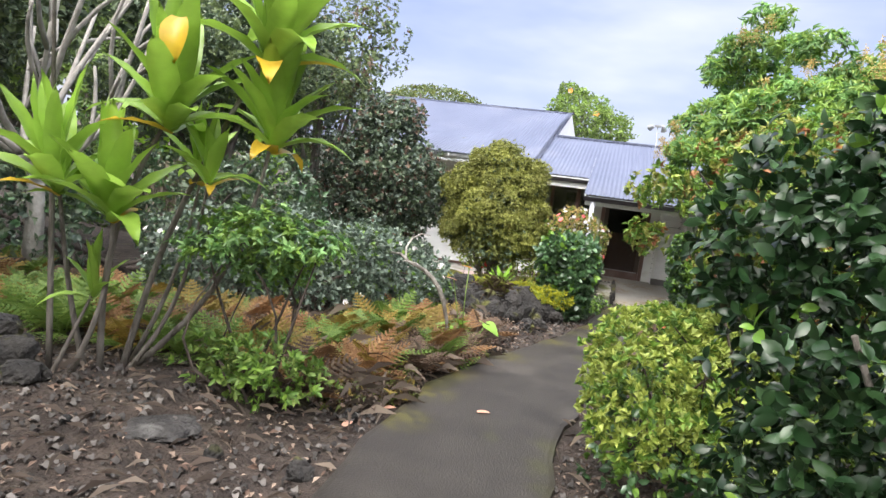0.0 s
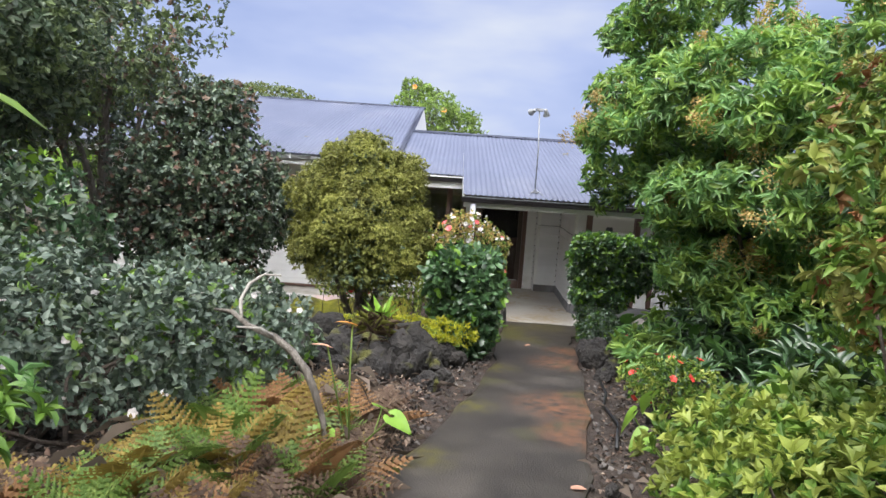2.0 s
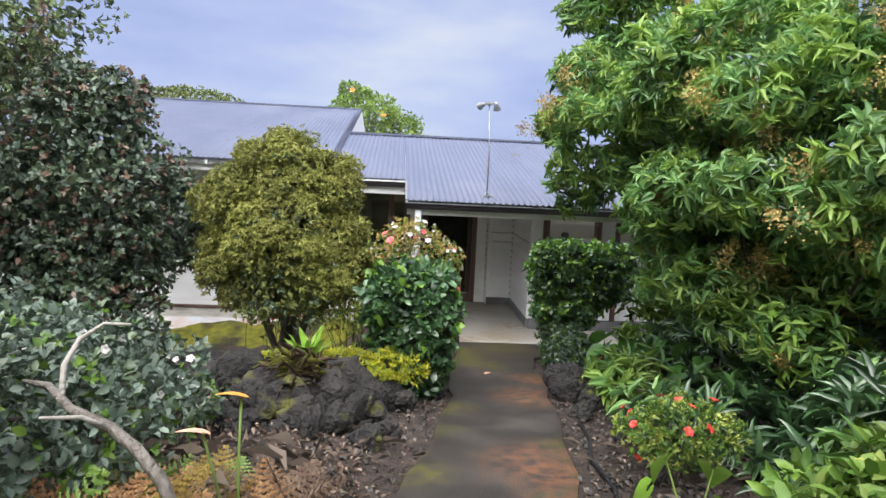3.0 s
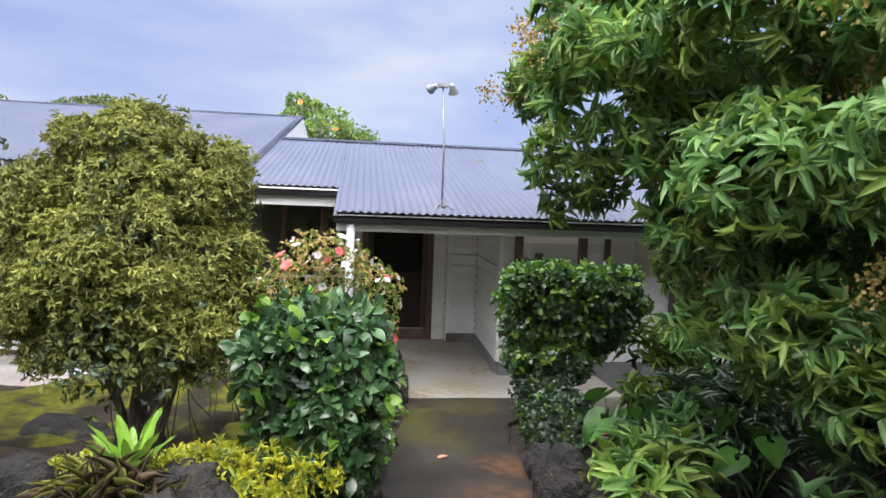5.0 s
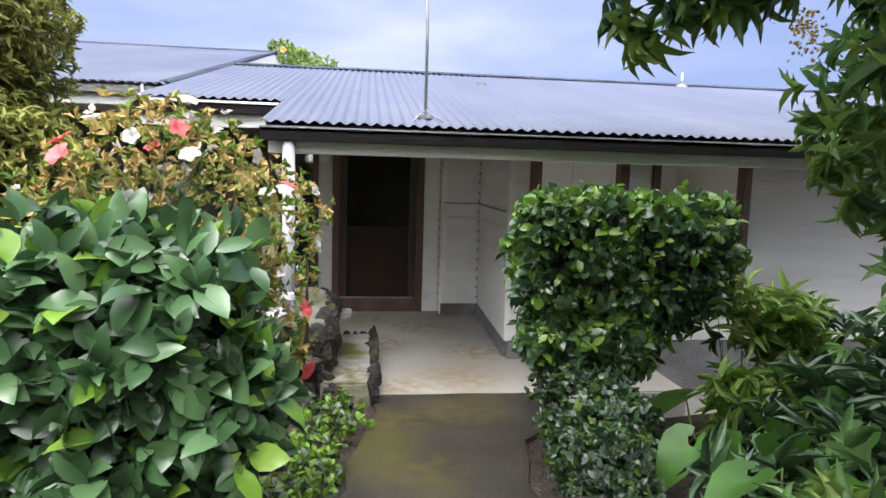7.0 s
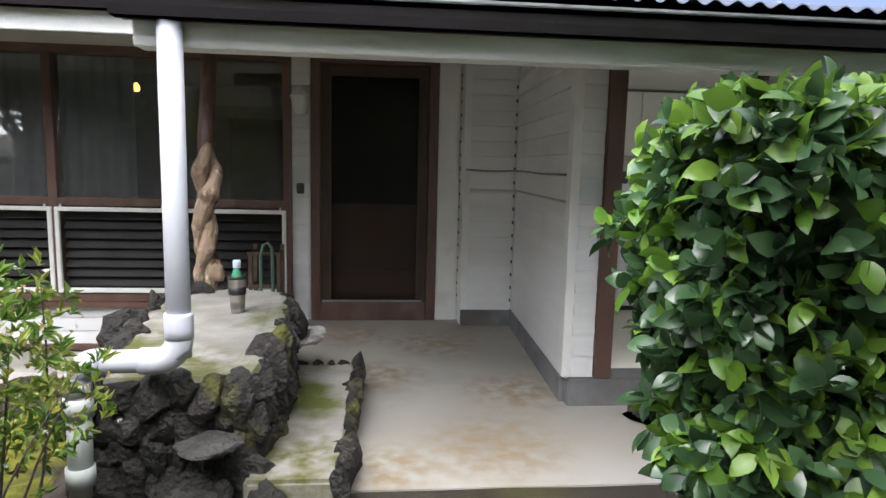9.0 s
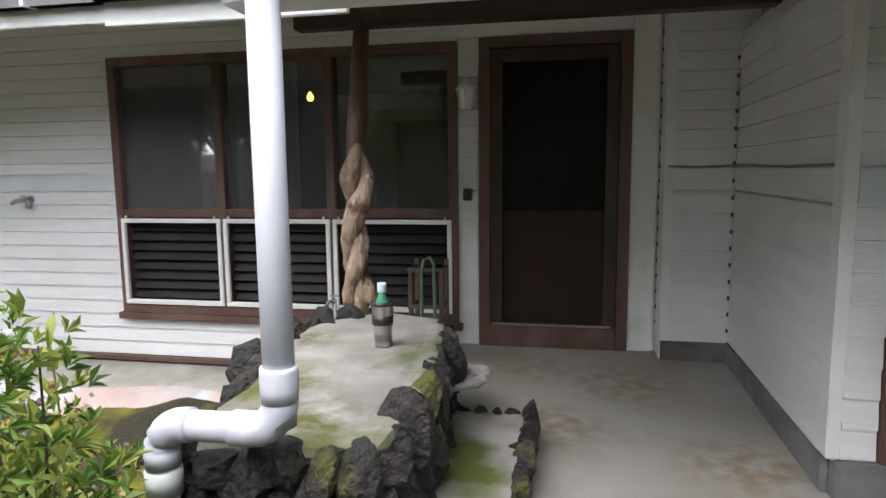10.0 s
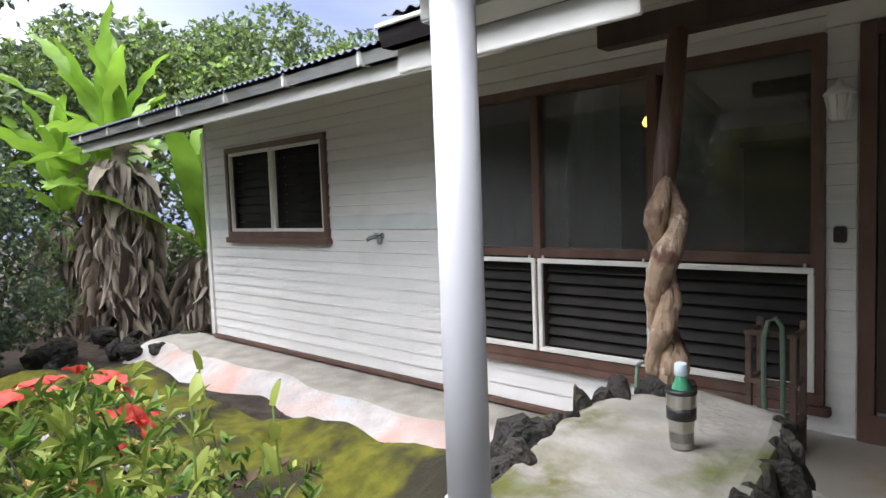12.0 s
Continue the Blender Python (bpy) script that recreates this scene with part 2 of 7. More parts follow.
M["galv"] = surface("galvanised_steel", (0.24, 0.25, 0.27), (0.34, 0.35, 0.37), 0.5, 12, bump=0.05, metal=0.6)
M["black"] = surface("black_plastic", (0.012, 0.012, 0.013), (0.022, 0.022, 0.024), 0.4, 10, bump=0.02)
M["enamel"] = surface("white_enamel", (0.72, 0.73, 0.74), (0.77, 0.78, 0.79), 0.25, 3, bump=0.0)
# dark grey that puts the unlit room's dimness into its surfaces
M["room"] = surface("dim_tone_room", (0.16, 0.155, 0.15), (0.20, 0.195, 0.185), 0.8, 2, bump=0.0)
M["room_light"] = surface("laundry_paint", (0.74, 0.72, 0.64), (0.80, 0.78, 0.70), 0.6, 2, bump=0.0)
M["curtain"] = surface("grey_curtain", (0.55, 0.55, 0.56), (0.66, 0.66, 0.67), 0.9, 6, bump=0.1)
M["louvre"] = surface("dark_louvre_slat", (0.014, 0.013, 0.014), (0.024, 0.022, 0.022), 0.55, 5, bump=0.0, spec=0.25)
M["screen"] = surface("near_black", (0.006, 0.006, 0.007), (0.010, 0.010, 0.011), 0.7, 40, bump=0.0, spec=0.2)
M["door_panel"] = surface("red_brown_door", (0.10, 0.045, 0.032), (0.14, 0.066, 0.045), 0.45, 6, bump=0.1, stretch=(1, 1, 0.2))
M["hose"] = surface("green_hose", (0.10, 0.17, 0.13), (0.14, 0.22, 0.17), 0.4, 6, bump=0.0)
M["bottle"] = surface("green_plastic", (0.05, 0.26, 0.15), (0.08, 0.32, 0.19), 0.2, 6, bump=0.0)
M["cap_blue"] = surface("pale_blue_cap", (0.55, 0.68, 0.80), (0.62, 0.74, 0.85), 0.4, 6, bump=0.0)
M["rust_metal"] = surface("brown_metal_rack", (0.10, 0.065, 0.050), (0.16, 0.11, 0.085), 0.6, 12, bump=0.2)
M["shell"] = surface("pale_stone", (0.36, 0.34, 0.33), (0.50, 0.48, 0.47), 0.8, 14, stain=(0.25, 0.24, 0.24), stain_scale=9, bump=0.6, bump_scale=40)

M["leaf_camellia"] = leafy("camellia_leaf", (0.030, 0.068, 0.028), (0.052, 0.114, 0.047), (0.095, 0.182, 0.076), 0.28, 0.16, spec=0.7)
M["leaf_camellia_new"] = leafy("camellia_new_leaf", (0.085, 0.184, 0.025), (0.140, 0.276, 0.035), (0.220, 0.359, 0.060), 0.32, 0.3)
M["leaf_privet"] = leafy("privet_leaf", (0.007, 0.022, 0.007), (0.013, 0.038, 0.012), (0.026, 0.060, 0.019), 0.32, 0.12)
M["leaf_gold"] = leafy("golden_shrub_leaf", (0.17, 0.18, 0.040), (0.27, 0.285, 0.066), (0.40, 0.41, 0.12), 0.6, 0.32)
# darker copy of the golden leaf; carries the shrub's inner shade in its colour
M["leaf_gold_dark"] = leafy("dark_gold_leaf", (0.078, 0.095, 0.024), (0.125, 0.142, 0.034), (0.185, 0.205, 0.050), 0.6, 0.25)
M["leaf_grey"] = leafy("grey_green_leaf", (0.056, 0.084, 0.062), (0.102, 0.142, 0.108), (0.19, 0.24, 0.19), 0.45, 0.15)
M["leaf_dark"] = leafy("dark_bush_leaf", (0.034, 0.061, 0.030), (0.074, 0.115, 0.062), (0.162, 0.203, 0.128), 0.42, 0.12)
M["leaf_dark_red"] = leafy("reddish_bush_leaf", (0.117, 0.058, 0.039), (0.169, 0.111, 0.078), (0.234, 0.169, 0.130), 0.5, 0.15)
M["leaf_tree"] = leafy("lance_leaf", (0.092, 0.195, 0.062), (0.172, 0.335, 0.110), (0.305, 0.49, 0.18), 0.34, 0.42)
M["leaf_tree_new"] = leafy("young_lance_leaf", (0.168, 0.290, 0.050), (0.242, 0.380, 0.077), (0.326, 0.460, 0.121), 0.45, 0.35)
M["leaf_azalea"] = leafy("azalea_leaf", (0.06, 0.13, 0.02), (0.11, 0.21, 0.03), (0.19, 0.31, 0.05), 0.5, 0.28)
M["leaf_azalea_red"] = leafy("bronzed_azalea_leaf", (0.16, 0.055, 0.02), (0.26, 0.10, 0.035), (0.33, 0.17, 0.06), 0.55, 0.2)
M["leaf_lime"] = leafy("lime_hedge_leaf", (0.19, 0.255, 0.045), (0.30, 0.37, 0.072), (0.43, 0.49, 0.12), 0.5, 0.3)
M["leaf_yellow"] = leafy("yellow_groundcover_leaf", (0.30, 0.33, 0.02), (0.42, 0.43, 0.03), (0.50, 0.48, 0.05), 0.5, 0.3)
M["leaf_far"] = leafy("far_tree_leaf", (0.085, 0.125, 0.048), (0.14, 0.19, 0.075), (0.21, 0.27, 0.12), 0.5, 0.25)
M["leaf_far_lime"] = leafy("far_bright_leaf", (0.13, 0.22, 0.045), (0.20, 0.31, 0.065), (0.28, 0.39, 0.10), 0.6, 0.25)
M["fern_green"] = leafy("fern_green", (0.078, 0.147, 0.029), (0.136, 0.215, 0.044), (0.215, 0.292, 0.069), 0.6, 0.3)
M["fern_gold"] = leafy("fern_yellowed", (0.175, 0.125, 0.030), (0.26, 0.185, 0.043), (0.35, 0.265, 0.068), 0.65, 0.3)
M["fern_rust"] = leafy("fern_rusted", (0.175, 0.085, 0.038), (0.26, 0.138, 0.06), (0.36, 0.21, 0.098), 0.7, 0.25)
M["fern_dead"] = leafy("fern_dead", (0.06, 0.033, 0.022), (0.10, 0.062, 0.040), (0.17, 0.12, 0.078), 0.8, 0.15)
M["litter"] = leafy("leaf_litter", (0.05, 0.028, 0.020), (0.12, 0.075, 0.055), (0.30, 0.23, 0.18), 0.85, 0.0)
M["twig"] = leafy("dry_twig", (0.07, 0.05, 0.04), (0.13, 0.10, 0.08), (0.24, 0.19, 0.15), 0.9, 0.0)
M["gravel"] = leafy("lava_gravel", (0.022, 0.019, 0.018), (0.055, 0.048, 0.045), (0.15, 0.135, 0.125), 0.9, 0.0)
M["ti"] = leafy("ti_leaf", (0.15, 0.285, 0.040), (0.235, 0.40, 0.056), (0.36, 0.52, 0.09), 0.33, 0.33, patch=3.5)
M["ti_yellow"] = leafy("ti_yellow_leaf", (0.50, 0.33, 0.02), (0.56, 0.36, 0.03), (0.58, 0.42, 0.05), 0.4, 0.3, patch=6)
M["banana"] = leafy("banana_leaf", (0.13, 0.27, 0.03), (0.20, 0.36, 0.04), (0.29, 0.45, 0.07), 0.4, 0.4, patch=2)
M["banana_dry"] = leafy("dry_banana_leaf", (0.20, 0.16, 0.125), (0.32, 0.265, 0.22), (0.46, 0.40, 0.35), 0.85, 0.1, patch=2)
M["heart"] = leafy("heart_leaf", (0.13, 0.27, 0.03), (0.19, 0.35, 0.045), (0.26, 0.42, 0.065), 0.3, 0.3, patch=5)
M["heart_dark"] = leafy("dark_heart_leaf", (0.05, 0.14, 0.025), (0.08, 0.20, 0.035), (0.12, 0.26, 0.05), 0.3, 0.3, patch=5)
M["pink"] = leafy("pink_petal", (0.75, 0.09, 0.10), (0.80, 0.13, 0.14), (0.82, 0.20, 0.22), 0.5, 0.3)
M["petal_white"] = leafy("white_petal", (0.62, 0.56, 0.56), (0.70, 0.66, 0.66), (0.78, 0.75, 0.75), 0.5, 0.3)
M["petal_red"] = leafy("red_petal", (0.62, 0.04, 0.035), (0.74, 0.075, 0.055), (0.80, 0.14, 0.10), 0.5, 0.25)
M["petal_orange"] = leafy("orange_petal", (0.75, 0.28, 0.04), (0.78, 0.33, 0.06), (0.80, 0.38, 0.10), 0.5, 0.25)
M["petal_peach"] = leafy("peach_spathe", (0.72, 0.36, 0.24), (0.75, 0.40, 0.28), (0.78, 0.45, 0.33), 0.5, 0.25)
M["panicle"] = leafy("tan_panicle", (0.34, 0.24, 0.07), (0.44, 0.32, 0.11), (0.52, 0.40, 0.18), 0.7, 0.2)

M["glass"], g_nt, g_b = base_mat("window_glass")
g_nt.nodes.remove(g_b)
g_mix = g_nt.nodes.new("ShaderNodeMixShader")
g_fr = g_nt.nodes.new("ShaderNodeFresnel")
g_fr.inputs["IOR"].default_value = 1.9
g_tr = g_nt.nodes.new("ShaderNodeBsdfTransparent")
g_tr.inputs["Color"].default_value = (0.86, 0.88, 0.87, 1)
g_gl = g_nt.nodes.new("ShaderNodeBsdfGlossy")
g_gl.inputs["Roughness"].default_value = 0.02
g_nt.links.new(g_fr.outputs[0], g_mix.inputs[0])
g_nt.links.new(g_tr.outputs[0], g_mix.inputs[1])
g_nt.links.new(g_gl.outputs[0], g_mix.inputs[2])
# even grey diffuse veil, a small share mixed over the whole pane
g_df = g_nt.nodes.new("ShaderNodeBsdfDiffuse")
g_df.inputs["Color"].default_value = (0.62, 0.62, 0.64, 1)
g_veil = g_nt.nodes.new("ShaderNodeMixShader")
g_veil.inputs[0].default_value = 0.06
g_nt.links.new(g_mix.outputs[0], g_veil.inputs[1])
g_nt.links.new(g_df.outputs[0], g_veil.inputs[2])
g_nt.links.new(g_veil.outputs[0], g_nt.nodes["Material Output"].inputs["Surface"])
M["bulb"], b_nt, b_b = base_mat("warm_bulb")
b_b.inputs["Emission Color"].default_value = (1.0, 0.50, 0.10, 1)
b_b.inputs["Emission Strength"].default_value = 4.0
b_b.inputs["Base Color"].default_value = (0.8, 0.6, 0.3, 1)

# ---- builders ----
rng = np.random.default_rng(7)


def thing(name, at, label, category, group="", kind=""):
    ob = new(name)
    ob.location = at
    ob.empty_display_size = 0.1
    return tagged(ob, label, category, group, kind)


def part(name, me, material, parent=None, label=""):
    """Links a bmesh or a mesh as one object, in its parent's own axes."""
    if isinstance(me, bmesh.types.BMesh):
        bm, me = me, bpy.data.meshes.new(name)
        bm.to_mesh(me)
        bm.free()
    for m in (material if isinstance(material, (list, tuple)) else [material]):
        if m and m.name not in [x.name for x in me.materials if x]:
            me.materials.append(m)
    ob = new(name, me)
    if parent:
        ob.parent = parent
    if label:
        ob["label"] = label
    return ob


def setting(name, me, material, label):
    return tagged(part(name, me, material), label, name.split("_")[0], kind="structure")


def box(bm, x0, x1, y0, y1, z0, z1, bevel=0.0):
    b = bmesh.new() if bevel else bm
    vs = [b.verts.new((x, y, z)) for z in (z0, z1) for y in (y0, y1) for x in (x0, x1)]
    for f in ((0, 2, 3, 1), (4, 5, 7, 6), (0, 1, 5, 4), (1, 3, 7, 5), (3, 2, 6, 7), (2, 0, 4, 6)):
        b.faces.new([vs[i] for i in f])
    if bevel:
        bmesh.ops.bevel(b, geom=b.edges[:], offset=bevel, segments=2, affect="EDGES")
        tmp = bpy.data.meshes.new("tmp")
        b.to_mesh(tmp)
        b.free()
        bm.from_mesh(tmp)
        bpy.data.meshes.remove(tmp)
    return bm


def boxed(*a, bevel=0.004):
    return box(bmesh.new(), *a, bevel=bevel)


def tri_mesh(name, verts, tris, mats, index=None, smooth=False):
    me = bpy.data.meshes.new(name)
    verts = np.asarray(verts, dtype=np.float32)
    tris = np.asarray(tris, dtype=np.int32)
    me.vertices.add(len(verts))
    me.vertices.foreach_set("co", verts.ravel())
    me.loops.add(tris.size)
    me.loops.foreach_set("vertex_index", tris.ravel())
    me.polygons.add(len(tris))
    me.polygons.foreach_set("loop_start", np.arange(0, tris.size, 3, dtype=np.int32))
    for m in mats:
        me.materials.append(m)
    if index is not None:
        me.polygons.foreach_set("material_index", np.asarray(index, dtype=np.int32))
    me.polygons.foreach_set("use_smooth", np.full(len(tris), smooth))
    me.update(calc_edges=True)
    return me


def tube_data(pts, radii, sides=7, wobble=0.0):
    pts = np.asarray(pts, float)
    n = len(pts)
    t = np.gradient(pts, axis=0)
    t /= np.linalg.norm(t, axis=1)[:, None] + 1e-9
    ref = np.array((0.31, 0.17, 0.93)) if abs(t[0][2]) < 0.8 else np.array((0.93, 0.31, 0.17))
    a = np.cross(t, ref)
    a /= np.linalg.norm(a, axis=1)[:, None]
    b = np.cross(t, a)
    ang = np.arange(sides) * 2 * math.pi / sides
    r = np.asarray(radii, float)[:, None] * (1 + wobble * rng.uniform(-1, 1, (n, sides)))
    v = pts[:, None] + r[..., None] * (np.cos(ang)[None, :, None] * a[:, None] + np.sin(ang)[None, :, None] * b[:, None])
    v = np.concatenate([v.reshape(-1, 3), pts[:1], pts[-1:]])
    tris = []
    for i in range(n - 1):
        for j in range(sides):
            k = (j + 1) % sides
            p, q, s, u = i * sides + j, i * sides + k, (i + 1) * sides + k, (i + 1) * sides + j
            tris += [(p, q, s), (p, s, u)]
    for j in range(sides):
        k = (j + 1) % sides
        tris += [(n * sides, k, j), (n * sides + 1, (n - 1) * sides + j, (n - 1) * sides + k)]
    return v, np.array(tris)


def tube(name, pts, radii, material, parent=None, label="", sides=7, wobble=0.0, origin=(0, 0, 0)):
    v, f = tube_data(pts, radii, sides, wobble)
    return part(name, tri_mesh(name, v - np.asarray(origin), f, [], smooth=True), material, parent, label)


def curve_pts(a, b, n=6, bend=0.1, sag=0.0):
    a, b = np.asarray(a, float), np.asarray(b, float)
    s = np.linspace(0, 1, n)[:, None]
    off = rng.normal(0, bend, 3) * np.linalg.norm(b - a)
    return a + (b - a) * s + np.sin(s * math.pi) * off + np.array((0, 0, sag)) * np.sin(s * math.pi)


def spun(profile, sides=20):
    """A turned shape from (radius, height) pairs."""
    bm = bmesh.new()
    rings = [[bm.verts.new((r * math.cos(a), r * math.sin(a), z)) for a in np.linspace(0, 2 * math.pi, sides, endpoint=False)] for r, z in profile]
    for p, q in zip(rings, rings[1:]):
        for j in range(sides):
            f = bm.faces.new((p[j], p[(j + 1) % sides], q[(j + 1) % sides], q[j]))
            f.smooth = True
    bm.faces.new(rings[0][::-1])
    bm.faces.new(rings[-1])
    return bm


def leaf_shape(rows, fold=0.35):
    """A leaf from rows (along, half width, height), folded at the midrib, in triangles."""
    v, f, prev = [], [], None
    for u, w, h in rows:
        i = len(v)
        if w == 0:
            v.append((u, 0, h))
            cur = (i, i, i)
        else:
            v += [(u, 0, h), (u, -w, h + fold * w), (u, w, h + fold * w)]
            cur = (i, i + 1, i + 2)
        if prev:
            m0, l0, r0 = prev
            m1, l1, r1 = cur
            for a, b, c, d in ((l0, m0, m1, l1), (m0, r0, r1, m1)):
                for t in ((a, b, c), (a, c, d)):
                    if len(set(t)) == 3:
                        f.append(t)
        prev = cur
    return np.array(v, float), np.array(f)


def fern_shape(pairs=9, droop=0.45):
    """A broad triangular frond: stalk, side stalks and rows of small pointed leaflets."""
    v, f = [], []
    for i in range(pairs):
        q = i / (pairs - 1)
        u = 0.30 + 0.66 * q ** 0.9
        h = 0.28 * u - droop * u * u
        w = 0.40 * (1 - q) ** 0.85 + 0.035
        for s in (-1, 1):
            subs = max(2, int(w * 20))
            for k in range(subs):
                r = (k + 0.6) / subs
                x, y, z = u + 0.42 * w * r, s * w * r * 0.9, h - 0.20 * w * r * r - 0.16 * w * r
                d = (0.075 * (1.1 - r) + 0.016) * (0.5 + w)
                for e in (-1, 1):
                    n = len(v)
                    dx, dy = (0.95, 0.25) if e > 0 else (-0.45, 0.85)
                    v += [(x - 0.016, y - s * 0.014, z), (x + 0.020, y + s * 0.018, z), (x + d * dx, y + s * d * dy, z - 0.25 * d)]
                    f.append((n, n + 1, n + 2))
            n = len(v)
            v += [(u - 0.022, 0, h), (u + 0.030, 0, h), (u + 0.46 * w, s * w, h - 0.38 * w)]
            f.append((n, n + 1, n + 2))
    k = len(v)
    v += [(0, -0.008, 0), (0, 0.008, 0), (0.5, 0.005, 0.14 - droop * 0.25), (1, 0, 0.28 - droop)]
    f += [(k, k + 1, k + 2), (k, k + 2, k + 3)]
    return np.array(v, float), np.array(f)


OVAL = leaf_shape([(0, 0, 0), (0.3, 0.42, 0.04), (0.68, 0.36, 0.04), (1, 0, -0.06)], 0.2)
ROUND = leaf_shape([(0, 0, 0), (0.14, 0.26, 0.03), (0.38, 0.45, 0.05), (0.66, 0.40, 0.05), (0.87, 0.20, 0.01), (1, 0, -0.06)], 0.16)
LANCE = leaf_shape([(0, 0, 0), (0.3, 0.5, 0.03), (0.7, 0.32, -0.02), (1, 0, -0.14)])
DIAMOND = leaf_shape([(0, 0, 0), (0.5, 0.5, 0.03), (1, 0, -0.03)])
FLAT = leaf_shape([(0, 0.2, 0), (0.6, 0.5, 0.02), (1, 0, -0.05)])
FERN = fern_shape()
BLADE = leaf_shape([(0, 0.3, 0), (0.35, 0.5, 0.10), (0.7, 0.35, 0.08), (1, 0, -0.08)])
PETALS = leaf_shape([(0, 0.12, 0), (0.4, 0.42, 0.16), (0.8, 0.42, 0.22), (1, 0.16, 0.16)])


def unit(v):
    return v / (np.linalg.norm(v, axis=-1, keepdims=True) + 1e-9)


def leaves(name, P, D, N, L, W, shape, mats, index):
    v, f = shape
    n = len(P)
    D = unit(D)
    N = unit(N - (N * D).sum(1)[:, None] * D)
    S = np.cross(D, N)
    verts = (P[:, None] + L[:, None, None] * v[None, :, 0, None] * D[:, None] + W[:, None, None] * v[None, :, 1, None] * S[:, None]
             + L[:, None, None] * v[None, :, 2, None] * N[:, None])
    tris = f[None] + (np.arange(n) * len(v))[:, None, None]
    return tri_mesh(name, verts.reshape(-1, 3), tris.reshape(-1, 3), mats, np.repeat(index, len(f)), smooth=len(v) > 6)


def lump(d, ph, freq):
    return (np.sin(d[:, 0] * freq + ph) + np.sin(d[:, 1] * freq * 1.1 + ph * 2.1) + np.sin(d[:, 2] * freq * 1.2 + ph * 0.7)) / 3


def scatter(blobs, n, shell=0.3, amp=0.15, freq=4.0, cull=0.75):
    """Places on and a little under the skin of lumpy ellipsoids, with the way out."""
    B = np.array(blobs, float)
    wt = (B[:, 3] * B[:, 4] + B[:, 4] * B[:, 5] + B[:, 3] * B[:, 5])
    pick = rng.choice(len(B), int(n * 1.7), p=wt / wt.sum())
    d = unit(rng.normal(size=(len(pick), 3)))
    f = (1 - shell * rng.random(len(pick)) ** 1.6) * (1 + amp * lump(d, pick * 1.7 + 1, freq) + amp * 0.5 * lump(d, pick * 0.9 + 4, freq * 2.7))
    p = B[pick, :3] + B[pick, 3:6] * d * f[:, None]
    keep = np.ones(len(p), bool)
    for i, b in enumerate(B):
        keep &= (pick == i) | ((((p - b[:3]) / b[3:6]) ** 2).sum(1) > cull ** 2)
    p, d, pick, f = p[keep][:n], d[keep][:n], pick[keep][:n], f[keep][:n]
    return p, unit(d / B[pick, 3:6]), f


def crown(name, blobs, clumps, k, shape, length, width, mats, weights, spread=(0.5, 1.3), up=0.3, droop=0.0, shell=0.3, amp=0.15, freq=4.0, origin=(0, 0, 0), new_tip=0.0, jitter=0.3):
    """Leaf whorls over lumpy masses. weights: the share of each material; new_tip: the share of the outermost whorls that carry the second."""
    p, o, f = scatter(blobs, clumps, shell, amp, freq)
    o = unit(o + np.array((0, 0, up)) + rng.normal(0, jitter, o.shape))
    n = len(p)
    idx = rng.choice(len(mats), n, p=np.array(weights) / sum(weights))
    if new_tip:
        tip = (rng.random(n) < new_tip) & (o[:, 2] > 0.15) & (f > np.quantile(f, 0.5))
        idx[tip] = 1
    P, O, I = np.repeat(p, k, 0), np.repeat(o, k, 0), np.repeat(idx, k)
    a = rng.uniform(*spread, len(P))
    perp = unit(np.cross(O, rng.normal(size=O.shape)))
    D = O * np.cos(a)[:, None] + perp * np.sin(a)[:, None]
    D[:, 2] -= droop * rng.random(len(P))
    L = length * rng.uniform(0.65, 1.2, len(P))
    W = width * rng.uniform(0.75, 1.2, len(P)) * L / length
    P = P + O * rng.uniform(-0.3, 0.3, len(P))[:, None] * length * 0.6
    N = O + rng.normal(0, 0.35, O.shape)
    return leaves(name, P - np.asarray(origin), D, N, L, W, shape, mats, I)


def puffs(blobs, n, r):
    """Breaks each mass into many small cushions over its skin."""
    out = []
    for b in blobs:
        for i in range(n):
            d = unit(rng.normal(size=3))
            s = r * rng.uniform(0.7, 1.25)
            out.append((b[0] + b[3] * 0.9 * d[0], b[1] + b[4] * 0.9 * d[1], b[2] + b[5] * 0.9 * d[2], s * b[3], s * b[4], s * b[5] * 0.85))
    return out


def smooth01(t):
    t = min(1.0, max(0.0, t))
    return t * t * (3 - 2 * t)


def path_z(y):
    return max(0.0, -0.097 * (y + 2.75)) if y > -26 else 2.25


LEFT = [(-40, 9.0), (-20, 2.2), (-16, 0.35), (-14, -0.3), (-12.5, -0.68), (-11.6, -0.8), (-10.5, -0.85), (-9.6, -0.82), (-8.5, -0.58), (-7.2, -0.2), (-5.8, 0.1), (-4.8, 0.2), (-3.5, 0.39), (-2.78, 0.45)]
RIGHT = [(-40, 10.0), (-20, 3.2), (-16, 1.3), (-14, 0.62), (-12.5, 0.3), (-11.6, 0.18), (-10.5, 0.14), (-9.6, 0.22), (-8.5, 0.46), (-7.2, 0.75), (-5.8, 0.98), (-4.8, 1.12), (-3.85, 1.22), (-3.3, 1.7), (-2.78, 1.75)]


def edge(rows, y):
    return float(np.interp(y, [r[0] for r in rows], [r[1] for r in rows]))


